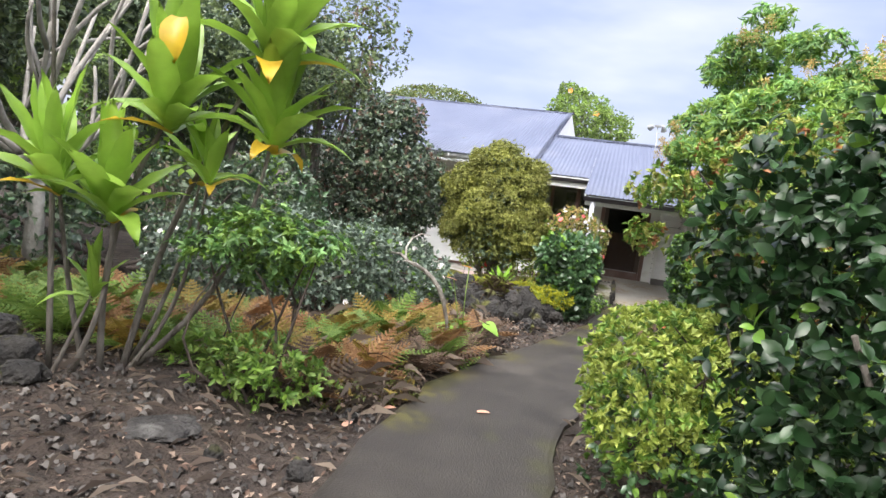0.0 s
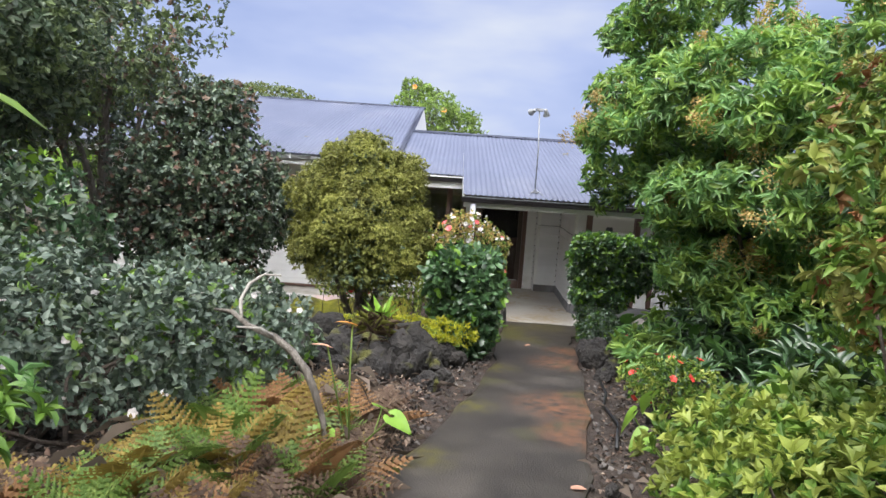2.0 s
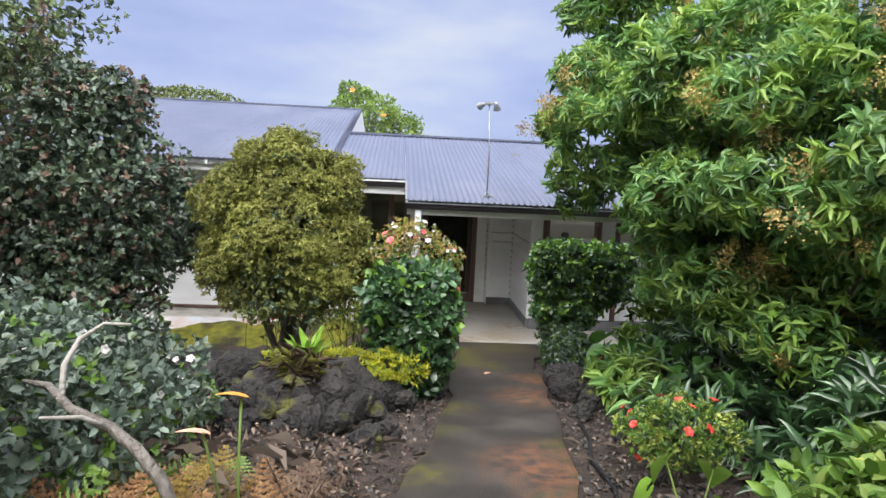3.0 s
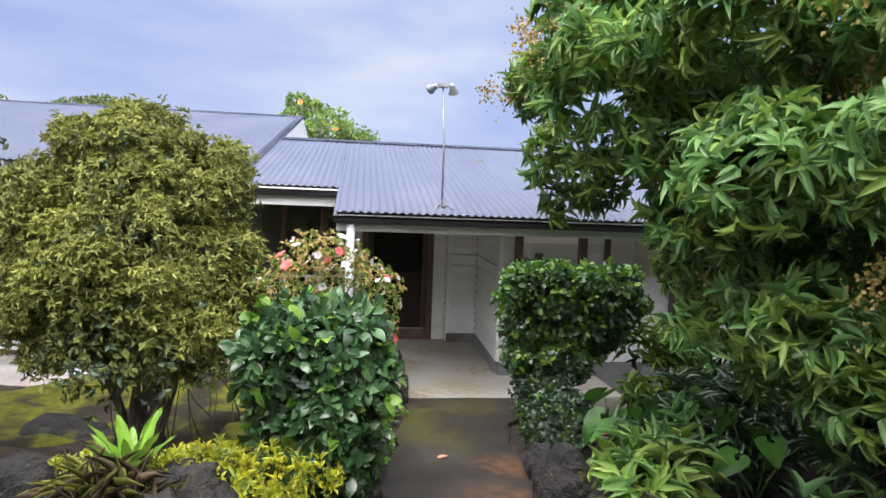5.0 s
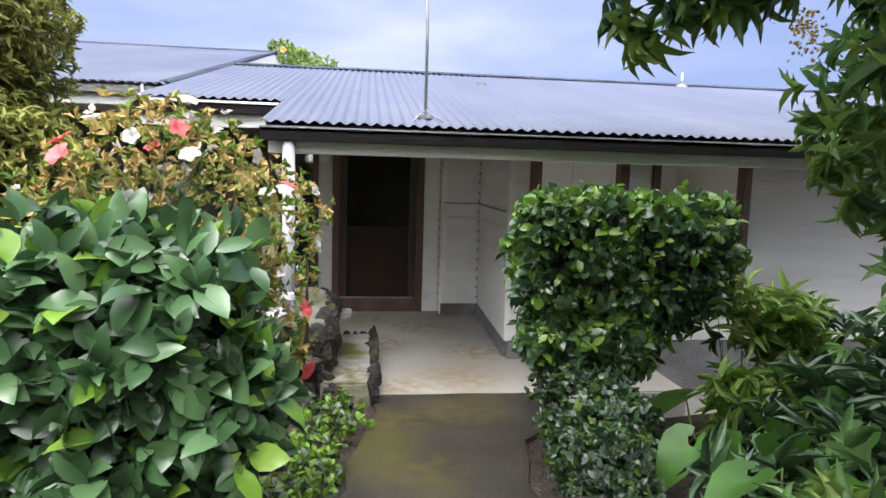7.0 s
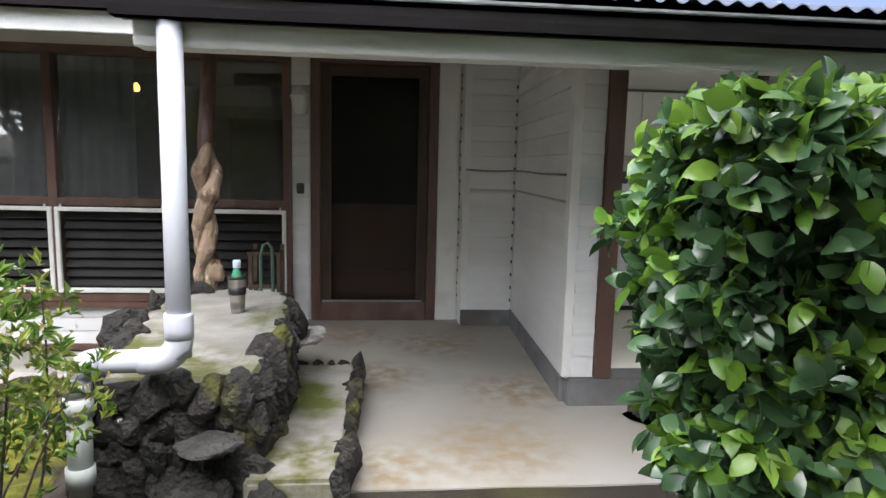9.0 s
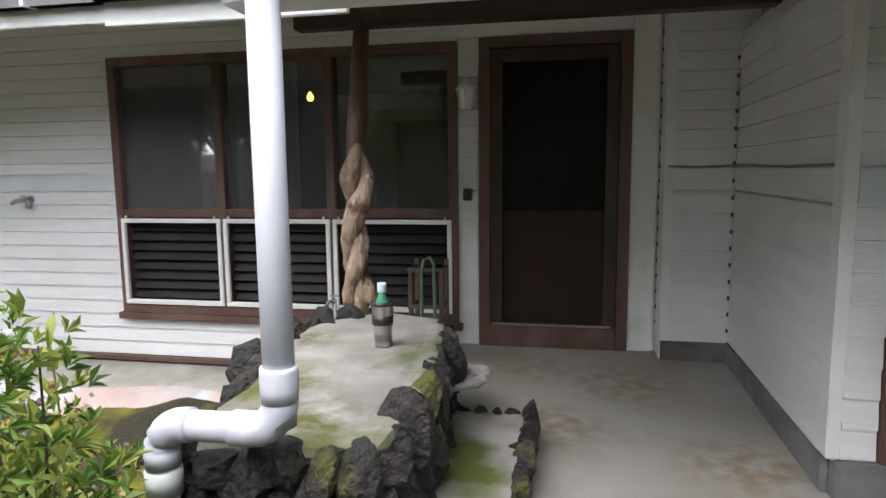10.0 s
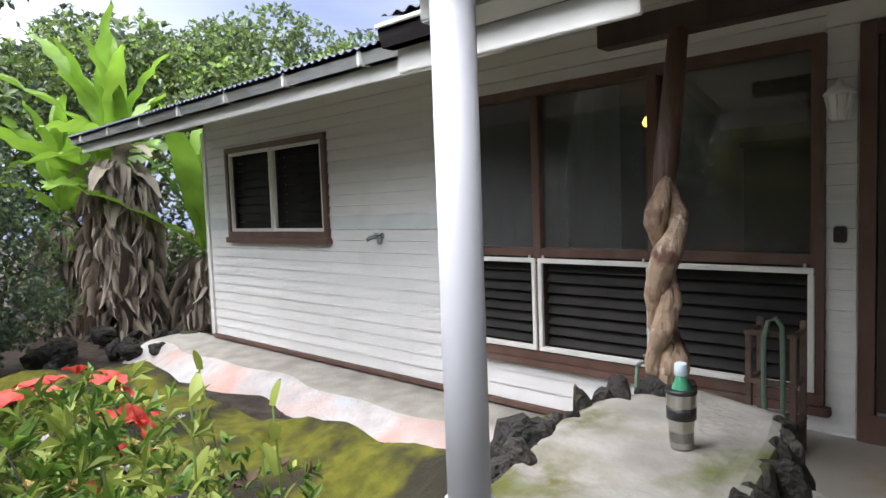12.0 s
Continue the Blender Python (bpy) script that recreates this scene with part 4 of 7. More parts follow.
def gutter(x0, x1, y, z, material, h=0.095, d=0.10):
    """An open box gutter with a rolled front lip, along x, hung in front of y."""
    bm = bmesh.new()
    prof = [(0, 0), (0, -h), (-d * 0.75, -h), (-d * 0.92, -h * 0.6), (-d, -h * 0.25), (-d, 0), (-d - 0.012, 0.008), (-d - 0.012, -0.012)]
    ring = [[bm.verts.new((x, y + a, z + b)) for a, b in prof] for x in (x0, x1)]
    for i in range(len(prof) - 1):
        bm.faces.new((ring[0][i], ring[1][i], ring[1][i + 1], ring[0][i + 1]))
    for r in ring:
        bm.faces.new(r[:6])
    bmesh.ops.solidify(bm, geom=bm.faces[:], thickness=0.003)
    return bm


part("gutter", gutter(-0.28, 9.4, -2.945, roof_z(-3.03) - 0.045, M["gutter"], 0.075, 0.08), M["gutter"], roof, "dark brown porch gutter")
part("gutter_lip", boxed(-0.28, 9.4, -3.05, -3.039, roof_z(-3.03) - 0.050, roof_z(-3.03) - 0.036, bevel=0.004), M["galv"], roof, "pale gutter edge")
part("gutter", gutter(-1.38, -0.28, -1.90, roof_z(-1.98) - 0.04, M["gutter"], 0.08, 0.085), M["gutter"], roof, "dark brown gutter over the entry")
part("gutter_lip", boxed(-1.38, -0.28, -2.005, -1.993, roof_z(-1.98) - 0.05, roof_z(-1.98) - 0.03, bevel=0.004), M["gutter_white"], roof)
part("gutter", gutter(-7.66, -1.40, -1.16, roof_z(-1.2, 0.01) - 0.015, M["gutter_white"], 0.09, 0.09), M["gutter_white"], roof, "white painted eaves gutter")
for k in range(8):
    x = -7.3 + k * 0.82
    part("gutter_strap", boxed(x, x + 0.025, -1.268, -1.155, roof_z(-1.2, 0.01) - 0.112, roof_z(-1.2, 0.01) - 0.02, bevel=0.004), M["gutter_white"], roof)
part("fascia", boxed(-7.6, -1.36, -1.157, -1.13, roof_z(-1.2, 0.01) - 0.20, roof_z(-1.2, 0.01) - 0.02), M["white"], roof, "white fascia board")
part("fascia", boxed(-1.36, -0.27, -1.898, -1.872, roof_z(-1.98) - 0.22, roof_z(-1.98) - 0.02), M["white"], roof)
part("fascia", boxed(-0.27, 9.35, -2.943, -2.918, roof_z(-3.03) - 0.12, roof_z(-3.03) - 0.02), M["dark_wood"], roof)
part("porch_beam", boxed(-0.25, 9.3, -2.895, -2.79, roof_z(-3.03) - 0.195, roof_z(-3.03) - 0.045), M["white"], roof, "white painted porch beam")
part("return_fascia", sloped_panel(-0.272, -0.245, -2.95, -1.95, 0.01, 0.13), M["white"], roof)
part("return_fascia", sloped_panel(-1.365, -1.34, -1.9, -1.16, 0.01, 0.13), M["white"], roof)
part("brown_beam", boxed(-0.84, 1.55, -1.13, -1.03, 1.985, 2.095), M["dark_wood"], roof, "dark brown porch beam")
part("rafter_end", boxed(-7.5, -6.95, -0.06, 0.06, roof_z(0) - 0.16, roof_z(0) - 0.07), M["dark_wood"], roof)
for x in (-0.25, 0.6, 1.5, 2.4, 3.3, 4.2):
    part("rafter", sloped_panel(x, x + 0.05, -2.785, -1.95, 0.063, 0.07), M["white"], roof)

# small vent pipes standing on the roof
for x, y, h in ((4.62, 1.30, 0.20), (6.9, 1.0, 0.2)):
    vent = thing("vent_pipe", (x, y, roof_z(y)), "thin grey vent pipe standing on the corrugated roof", "pipe", "roof vents")
    tube("pipe", [(0, 0, -0.03), (0, 0, h)], [0.024, 0.024], M["galv"], vent, sides=12)
    part("flashing_collar", spun([(0.09, -0.02), (0.075, 0.02), (0.036, 0.05)], 14), M["galv"], vent)

# floodlight mast on the roof
mast = thing("floodlight_mast", (0.76, -2.75, roof_z(-2.75)), "galvanised twin floodlight on a tall pole fixed to the roof", "lamp")
tube("pole", [(0, 0, -0.02), (0.0, 0, 0.6), (-0.03, 0, 1.16)], [0.011, 0.010, 0.009], M["galv"], mast, sides=10)
part("base_plate", boxed(-0.05, 0.05, -0.04, 0.04, -0.005, 0.02, bevel=0.005), M["galv"], mast)
part("junction_box", boxed(-0.075, 0.02, -0.03, 0.03, 1.15, 1.19, bevel=0.006), M["galv"], mast)
for s in (-1, 1):
    head = part("lamp_head", spun([(0.012, 0.05), (0.028, 0.03), (0.03, 0.0), (0.05, -0.05), (0.052, -0.055), (0.046, -0.055)], 14), M["galv"], mast)
    head.matrix_basis = pose(-0.03 + s * 0.09, -0.02, 1.145, 35 if s > 0 else 80, 0, -30 * s)
    tube("arm", [(-0.03, 0, 1.16), (-0.03 + s * 0.05, -0.005, 1.185), (-0.03 + s * 0.085, -0.01, 1.17)], [0.008, 0.008, 0.008], M["galv"], mast, sides=6)
for x, y in ((-0.10, -0.15), (0.12, -0.12)):
    tube("stay", [(x, y, -0.035), (x * 0.3, y * 0.4, 0.03), (0, 0, 0.06)], [0.005, 0.005, 0.005], M["galv"], mast, sides=5)

# ---- garden ----
def gz(x, y):
    return ground_z(x, y)


def stem_set(parent, base, tips, r0, material, name="stem", bend=0.08, spread=0.06):
    for tip in tips:
        a = np.array(base) + np.array((*rng.normal(0, spread, 2), -0.04))
        pts = curve_pts(a, tip, 7, bend)
        tube(name, pts, np.linspace(r0, r0 * 0.3, 7), material, parent, sides=6, wobble=0.12, origin=base)


def flower_mesh(name, material, petals=5, size=0.05):
    n = petals
    a = np.arange(n) * 2 * math.pi / n
    D = np.stack([np.cos(a), np.sin(a), np.full(n, 0.25)], 1)
    N = np.tile((0.0, 0.0, 1.0), (n, 1))
    return leaves(name, np.zeros((n, 3)), D, N, np.full(n, size), np.full(n, size * 0.95), PETALS, [material], np.zeros(n, int))


FLOWER = {k: flower_mesh("flower", M[k], 5, s) for k, s in (("pink", 0.042), ("petal_white", 0.036), ("petal_red", 0.04), ("petal_orange", 0.04))}


def flowers(parent, base, key, places, label, scale=1.0):
    for p, o in places:
        ob = part("flower", FLOWER[key], None, parent, label)
        q = Vector(o).to_track_quat("Z", "Y")
        ob.matrix_basis = Matrix.LocRotScale(Vector(p) - Vector(base), q, (scale * rng.uniform(0.75, 1.15),) * 3)


def on_skin(blobs, n, toward=None, amp=0.1, out=1.02):
    p, o, f = scatter(blobs, n * 6, 0.03, amp)
    if toward is not None:
        k = (o @ unit(np.array(toward, float))) > 0.15
        p, o = p[k], o[k]
    return [(tuple(a + b * 0.02), tuple(b)) for a, b in zip(p[:n], o[:n])]


def shrub(name, base, label, category, blobs, layers, stems=5, stem_r=0.02, bark="bark_dark", bend=0.08, spread=0.06, group=""):
    x, y = base
    at = (x, y, gz(x, y))
    ob = thing(name, at, label, category, group)
    B = np.array(blobs, float)
    tips = []
    for i in range(stems):
        b = B[i % len(B)]
        d = unit(rng.normal(size=3) + np.array((0, 0, 0.4)))
        tips.append(b[:3] + d * b[3:6] * 0.7)
    if stems:
        stem_set(ob, at, tips, stem_r, M[bark], bend=bend, spread=spread)
    for i, ly in enumerate(layers):
        kw = dict(ly)
        nm = kw.pop("name", "foliage")
        lab = kw.pop("label", "")
        part(nm, crown(nm, kw.pop("blobs", blobs), origin=at, **kw), None, ob, lab)
    return ob, at


# clipped camellia with an azalea growing through its top
camA = [(x, -5.52 + 0.05 * math.sin(x * 30), z, 0.20, 0.26, 0.24) for x, z in ((-0.42, 1.12), (-0.24, 1.18), (-0.06, 1.16), (-0.36, 0.84), (-0.20, 0.86), (-0.04, 0.90), (-0.30, 0.58), (-0.10, 0.60), (-0.22, 0.40))]
camA_all = camA + puffs(camA, 4, 0.42)
ob, at = shrub("camellia_bush", (-0.32, -5.5), "clipped camellia bush with dark glossy leaves beside the path", "shrub", camA, [
    dict(blobs=camA_all, spread=(0.2, 1.6), jitter=0.6, freq=7.0, clumps=3000, k=3, shape=ROUND, length=0.088, width=0.052, mats=[M["leaf_camellia"], M["leaf_camellia_new"]], weights=[0.95, 0.05], shell=0.6, amp=0.25, new_tip=0.08, droop=0.3, up=0.2)],
    stems=8, stem_r=0.014, bark="bark")
azA = [(-0.32, -5.05, 1.44, 0.28, 0.28, 0.20), (-0.08, -5.0, 1.42, 0.30, 0.30, 0.20), (-0.24, -5.0, 1.57, 0.25, 0.25, 0.15), (0.10, -5.1, 1.26, 0.14, 0.18, 0.2), (0.12, -5.1, 1.02, 0.09, 0.12, 0.16)]
ob, at = shrub("azalea_bush", (-0.3, -4.98), "flowering azalea with pink and white blooms and browning petals", "shrub", azA, [
    dict(clumps=1000, k=4, shape=DIAMOND, length=0.034, width=0.016, mats=[M["leaf_azalea"], M["leaf_gold"], M["panicle"]], weights=[0.30, 0.36, 0.34], shell=0.5, amp=0.25),
    dict(name="faded_blossom", clumps=150, k=4, shape=DIAMOND, length=0.030, width=0.022, mats=[M["petal_white"], M["panicle"]], weights=[0.4, 0.6], shell=0.2, amp=0.25, label="pale faded petals")],
    stems=9, stem_r=0.012)
flowers(ob, at, "pink", on_skin(azA, 9, (-0.2, -1, 0.1), 0.2), "coral pink blossom", 0.85)
flowers(ob, at, "petal_white", on_skin(azA, 13, (0.3, -1, 0.0), 0.2), "white blossom", 0.8)

# camellia on the other side of the path
camB = [(x, y, z, 0.25, 0.24, 0.23) for x in (1.42, 1.68, 1.94) for y, z in ((-3.88, 1.20), (-3.62, 1.18), (-3.84, 0.94))] + [(2.14, -3.80, 1.28, 0.22, 0.22, 0.17), (2.20, -3.7, 1.10, 0.2, 0.2, 0.15), (1.46, -3.84, 0.70, 0.23, 0.26, 0.23), (1.70, -3.80, 0.72, 0.22, 0.26, 0.20)]
camB_all = camB + puffs(camB, 4, 0.42)
ivy = [(1.52, -3.92, 0.48, 0.22, 0.24, 0.22), (1.50, -4.12, 0.32, 0.22, 0.24, 0.24), (1.44, -4.40, 0.30, 0.20, 0.22, 0.22), (1.40, -4.68, 0.32, 0.15, 0.17, 0.16), (1.66, -4.05, 0.26, 0.22, 0.24, 0.22)]
ob, at = shrub("camellia_bush", (1.62, -3.80), "clipped camellia bush with bright new leaf tips", "shrub", camB, [
    dict(blobs=camB_all, spread=(0.2, 1.6), jitter=0.6, freq=7.0, clumps=7600, k=3, shape=ROUND, length=0.068, width=0.042, mats=[M["leaf_camellia"], M["leaf_camellia_new"]], weights=[0.86, 0.14], shell=0.6, amp=0.28, new_tip=0.5, droop=0.25, up=0.2)],
    stems=9, stem_r=0.016, bark="bark")
shrub("creeping_fig", (1.50, -4.15), "dense small-leaved creeper round the foot of the camellia", "shrub", ivy, [
    dict(blobs=ivy + puffs(ivy, 5, 0.4), clumps=3000, k=4, shape=OVAL, length=0.040, width=0.026, mats=[M["leaf_grey"], M["leaf_camellia"], M["leaf_azalea"]], weights=[0.3, 0.5, 0.2], shell=0.6, amp=0.25)], stems=8, stem_r=0.01)

# golden rounded shrub
gold = [(-1.42, -4.55, 1.92, 0.62, 0.62, 0.52), (-1.80, -4.55, 1.68, 0.50, 0.52, 0.48), (-1.08, -4.60, 1.60, 0.42, 0.48, 0.46), (-1.38, -4.95, 1.50, 0.55, 0.42, 0.46),
        (-1.75, -4.7, 1.20, 0.46, 0.46, 0.40), (-1.05, -4.75, 1.16, 0.40, 0.42, 0.36), (-1.4, -4.3, 1.3, 0.6, 0.5, 0.5), (-0.95, -4.7, 1.36, 0.34, 0.36, 0.36), (-1.40, -4.8, 2.14, 0.36, 0.36, 0.27)]
low = [(b[0], b[1], b[2] - 0.38, b[3] * 0.92, b[4] * 0.92, b[5]) for b in gold[3:8]]
gold_puffs = puffs(gold, 13, 0.29)
# inner_foliage uses darker leaves: the shade inside the shrub as colour
shrub("golden_shrub", (-1.4, -4.55), "large rounded shrub with fine olive-gold foliage", "shrub", gold, [
    dict(blobs=[(b[0], b[1], b[2], b[3] * 0.92, b[4] * 0.92, b[5] * 0.92) for b in gold] + gold_puffs, clumps=26000, k=5, shape=LANCE, length=0.042, width=0.014, mats=[M["leaf_gold"], M["leaf_gold_dark"]], weights=[0.88, 0.12], shell=0.5, amp=0.3, freq=6, up=0.7, droop=0.5),
    dict(name="inner_foliage", blobs=[(b[0], b[1], b[2], b[3] * 0.8, b[4] * 0.8, b[5] * 0.8) for b in gold] + low[:1], clumps=4000, k=4, shape=DIAMOND, length=0.06, width=0.03, mats=[M["leaf_gold_dark"], M["leaf_dark"]], weights=[0.72, 0.28], shell=0.5, amp=0.3, freq=6, droop=0.6)],
    stems=10, stem_r=0.035, bark="bark")

# dark round bush with reddish tips by the house
dark = [(-3.4, -4.4, 1.0, 0.8, 0.75, 0.55), (-3.35, -4.35, 1.95, 0.85, 0.8, 0.85), (-3.0, -4.2, 1.5, 0.72, 0.7, 0.7), (-3.75, -4.5, 1.55, 0.75, 0.7, 0.75), (-3.3, -4.4, 2.5, 0.6, 0.6, 0.5)]
shrub("camellia_tree", (-3.35, -4.35), "large dark round bush with grey-green and reddish leaves", "shrub", dark, [
    dict(blobs=dark + puffs(dark, 7, 0.35), clumps=5600, k=4, shape=OVAL, length=0.066, width=0.04, mats=[M["leaf_dark"], M["leaf_grey"], M["leaf_dark_red"]], weights=[0.5, 0.34, 0.16], shell=0.5, amp=0.2),
    dict(name="inner_foliage", blobs=[(b[0], b[1], b[2], b[3] * 0.8, b[4] * 0.8, b[5] * 0.8) for b in dark], clumps=2400, k=4, shape=OVAL, length=0.09, width=0.055, mats=[M["leaf_dark"], M["leaf_grey"]], weights=[0.8, 0.2], shell=0.6, amp=0.2)],
    stems=9, stem_r=0.04, bark="bark", spread=0.12)

# grey-green hedge with white flowers
hedge = [(-3.3 + i * 0.55 + 0.1 * math.sin(i * 3), -8.7 - 0.25 * math.cos(i * 2.2), 1.15 + 0.06 * math.sin(i * 5), 0.55, 0.62, 0.42) for i in range(3)] + [(-2.9, -9.3, 1.1, 0.6, 0.45, 0.42), (-2.2, -7.85, 1.02, 0.5, 0.5, 0.42), (-1.72, -8.0, 0.98, 0.42, 0.40, 0.42), (-1.95, -8.55, 1.08, 0.32, 0.40, 0.36), (-3.2, -7.9, 1.05, 0.6, 0.5, 0.45), (-2.3, -6.95, 0.82, 0.55, 0.5, 0.40), (-1.85, -7.15, 0.82, 0.42, 0.45, 0.38), (-2.95, -6.7, 0.78, 0.5, 0.5, 0.38)]
ob, at = shrub("hawthorn_hedge", (-2.3, -8.6), "low grey-green hedge dotted with small white flower heads", "hedge", hedge, [
    dict(blobs=hedge + puffs(hedge, 6, 0.34), clumps=8200, k=4, shape=OVAL, length=0.055, width=0.034, mats=[M["leaf_grey"], M["leaf_dark"], M["leaf_azalea"]], weights=[0.74, 0.17, 0.09], shell=0.5, amp=0.22)],
    stems=14, stem_r=0.016, spread=0.5)
flowers(ob, at, "petal_white", on_skin(puffs(hedge, 6, 0.34), 70, (0.3, -0.7, 0.9), 0.2), "small white flower head", 0.7)

# small azalea trees at the edge of the bed
azB = [(-1.50, -11.02, 1.80, 0.26, 0.24, 0.13), (-1.28, -10.95, 1.73, 0.20, 0.20, 0.13), (-1.72, -11.0, 1.70, 0.20, 0.20, 0.14), (-1.55, -10.85, 1.58, 0.26, 0.2, 0.12)]
ob, at = shrub("azalea_bush", (-1.52, -10.92), "leafy green azalea on thin branching stems", "shrub", azB, [
    dict(clumps=640, k=7, shape=LANCE, length=0.046, width=0.020, mats=[M["leaf_azalea"], M["leaf_tree"], M["leaf_camellia"]], weights=[0.5, 0.35, 0.15], shell=0.6, amp=0.3, up=1.0, spread=(0.7, 1.4))],
    stems=8, stem_r=0.011, bend=0.16, spread=0.03)
shrubC = [(-1.5, -11.0, 1.06, 0.26, 0.24, 0.16), (-1.3, -10.95, 1.0, 0.2, 0.2, 0.13), (-1.72, -10.95, 1.0, 0.22, 0.2, 0.14)]
shrub("azalea_bush", (-1.5, -10.97), "low bright green leafy shrub over dark soil", "shrub", shrubC, [
    dict(clumps=260, k=7, shape=OVAL, length=0.052, width=0.022, mats=[M["fern_green"], M["leaf_azalea"]], weights=[0.5, 0.5], shell=0.7, amp=0.35, up=0.7)], stems=8, stem_r=0.01)

# right of the path near the start
nearR = [(0.96, -12.42, 1.98, 0.44, 0.42, 0.52), (1.1, -12.25, 1.5, 0.50, 0.44, 0.55), (1.25, -12.4, 2.3, 0.46, 0.38, 0.38), (0.90, -12.25, 1.2, 0.38, 0.36, 0.34), (1.5, -12.45, 1.8, 0.52, 0.44, 0.7)]
shrub("camellia_bush", (1.1, -12.3), "tall dark glossy camellia bush with a few bright leaves", "shrub", nearR, [
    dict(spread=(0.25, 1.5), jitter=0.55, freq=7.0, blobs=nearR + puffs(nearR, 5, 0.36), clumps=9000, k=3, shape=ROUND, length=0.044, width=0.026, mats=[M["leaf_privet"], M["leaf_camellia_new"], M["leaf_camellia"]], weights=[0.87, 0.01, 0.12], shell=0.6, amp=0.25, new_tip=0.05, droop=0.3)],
    stems=9, stem_r=0.02, bark="bark")
lime = [(0.62 + i * 0.38, -10.5 + 0.15 * math.sin(i * 2), 1.36, 0.40, 0.50, 0.28) for i in range(4)] + [(0.48, -10.85, 1.25, 0.28, 0.34, 0.28), (0.95, -10.95, 1.3, 0.4, 0.35, 0.28), (0.6, -10.1, 1.3, 0.34, 0.4, 0.26), (1.2, -9.9, 1.2, 0.5, 0.4, 0.25)]
shrub("lime_hedge", (0.9, -10.5), "low bright lime-green azalea hedge along the path", "hedge", lime, [
    dict(clumps=3600, k=6, shape=DIAMOND, length=0.046, width=0.022, mats=[M["leaf_lime"], M["leaf_azalea"]], weights=[0.72, 0.28], shell=0.35, amp=0.16, up=0.6),
    dict(name="inner_foliage", blobs=[(b[0], b[1], b[2] - 0.3, b[3] * 0.9, b[4] * 0.9, 0.24) for b in lime], clumps=900, k=4, shape=OVAL, length=0.05, width=0.03, mats=[M["leaf_azalea"], M["leaf_camellia"]], weights=[0.6, 0.4], shell=0.6, amp=0.2)],
    stems=16, stem_r=0.012, spread=0.16)
azR = [(0.66, -10.62, 2.16, 0.34, 0.34, 0.32), (0.88, -10.15, 2.08, 0.40, 0.40, 0.32), (1.22, -10.05, 2.36, 0.46, 0.45, 0.34), (1.20, -10.2, 1.90, 0.42, 0.40, 0.24), (1.65, -10.1, 2.2, 0.5, 0.5, 0.5), (2.1, -10.0, 2.1, 0.5, 0.5, 0.5)]
azR_all = puffs(azR, 9, 0.36)
ob, at = shrub("azalea_tree", (1.25, -10.05), "tall azalea with bare brown stems and bronzed green leaves", "shrub", azR, [
    dict(blobs=azR_all, clumps=6400, k=6, shape=LANCE, length=0.036, width=0.016, mats=[M["leaf_azalea"], M["leaf_gold"], M["leaf_azalea_red"], M["leaf_lime"]], weights=[0.52, 0.22, 0.10, 0.16], shell=0.7, amp=0.3, up=0.6, spread=(0.6, 1.4))],
    stems=26, stem_r=0.013, bend=0.1, spread=0.14)
flowers(ob, at, "petal_red", on_skin(azR, 7, (-0.6, -1, 0.2), 0.2), "faded red blossom", 0.3)

# large lance-leaved tree with tan flower sprays
lych = [(2.62, -6.5, 2.5, 1.2, 1.1, 0.95), (2.08, -6.7, 1.95, 0.72, 0.75, 0.62), (2.0, -6.5, 2.80, 0.72, 0.75, 0.55), (2.45, -5.15, 2.4, 0.65, 0.6, 0.75), (2.6, -5.2, 1.6, 0.62, 0.6, 0.5), (2.8, -6.3, 3.4, 1.05, 1.05, 0.7),
        (2.9, -7.4, 2.3, 0.9, 0.8, 0.85), (2.5, -7.4, 1.5, 0.7, 0.6, 0.5), (2.6, -6.0, 1.5, 0.7, 0.8, 0.5), (1.30, -6.0, 2.50, 0.40, 0.40, 0.36), (1.02, -6.1, 2.72, 0.30, 0.36, 0.26), (1.60, -6.0, 2.05, 0.40, 0.42, 0.40), (1.55, -5.9, 3.0, 0.48, 0.45, 0.30), (1.62, -6.05, 1.60, 0.36, 0.40, 0.32), (1.95, -7.1, 1.55, 0.5, 0.5, 0.4), (1.72, -6.2, 2.55, 0.46, 0.46, 0.42), (2.15, -7.4, 2.3, 0.6, 0.5, 0.6),
        (1.60, -4.95, 3.62, 0.48, 0.45, 0.40), (2.15, -5.2, 3.95, 0.8, 0.7, 0.55), (1.30, -5.35, 2.60, 0.38, 0.36, 0.36), (1.45, -5.3, 3.05, 0.42, 0.40, 0.36), (1.18, -5.45, 2.15, 0.24, 0.26, 0.22), (2.5, -7.5, 2.9, 0.6, 0.5, 0.5)]
lych_puffs = puffs(lych, 10, 0.36)
ob, at = shrub("lychee_tree", (2.7, -6.4), "dense tree with long drooping lance leaves and tan flower sprays", "tree", lych, [
    dict(blobs=lych_puffs, clumps=11500, k=7, shape=LANCE, length=0.108, width=0.029, mats=[M["leaf_tree"], M["leaf_tree_new"], M["leaf_camellia"]], weights=[0.60, 0.36, 0.04], shell=0.45, amp=0.20, freq=5, up=0.2, droop=0.55, new_tip=0.16, spread=(0.6, 1.5))],
    stems=8, stem_r=0.030, bark="bark_dark", spread=0.12)
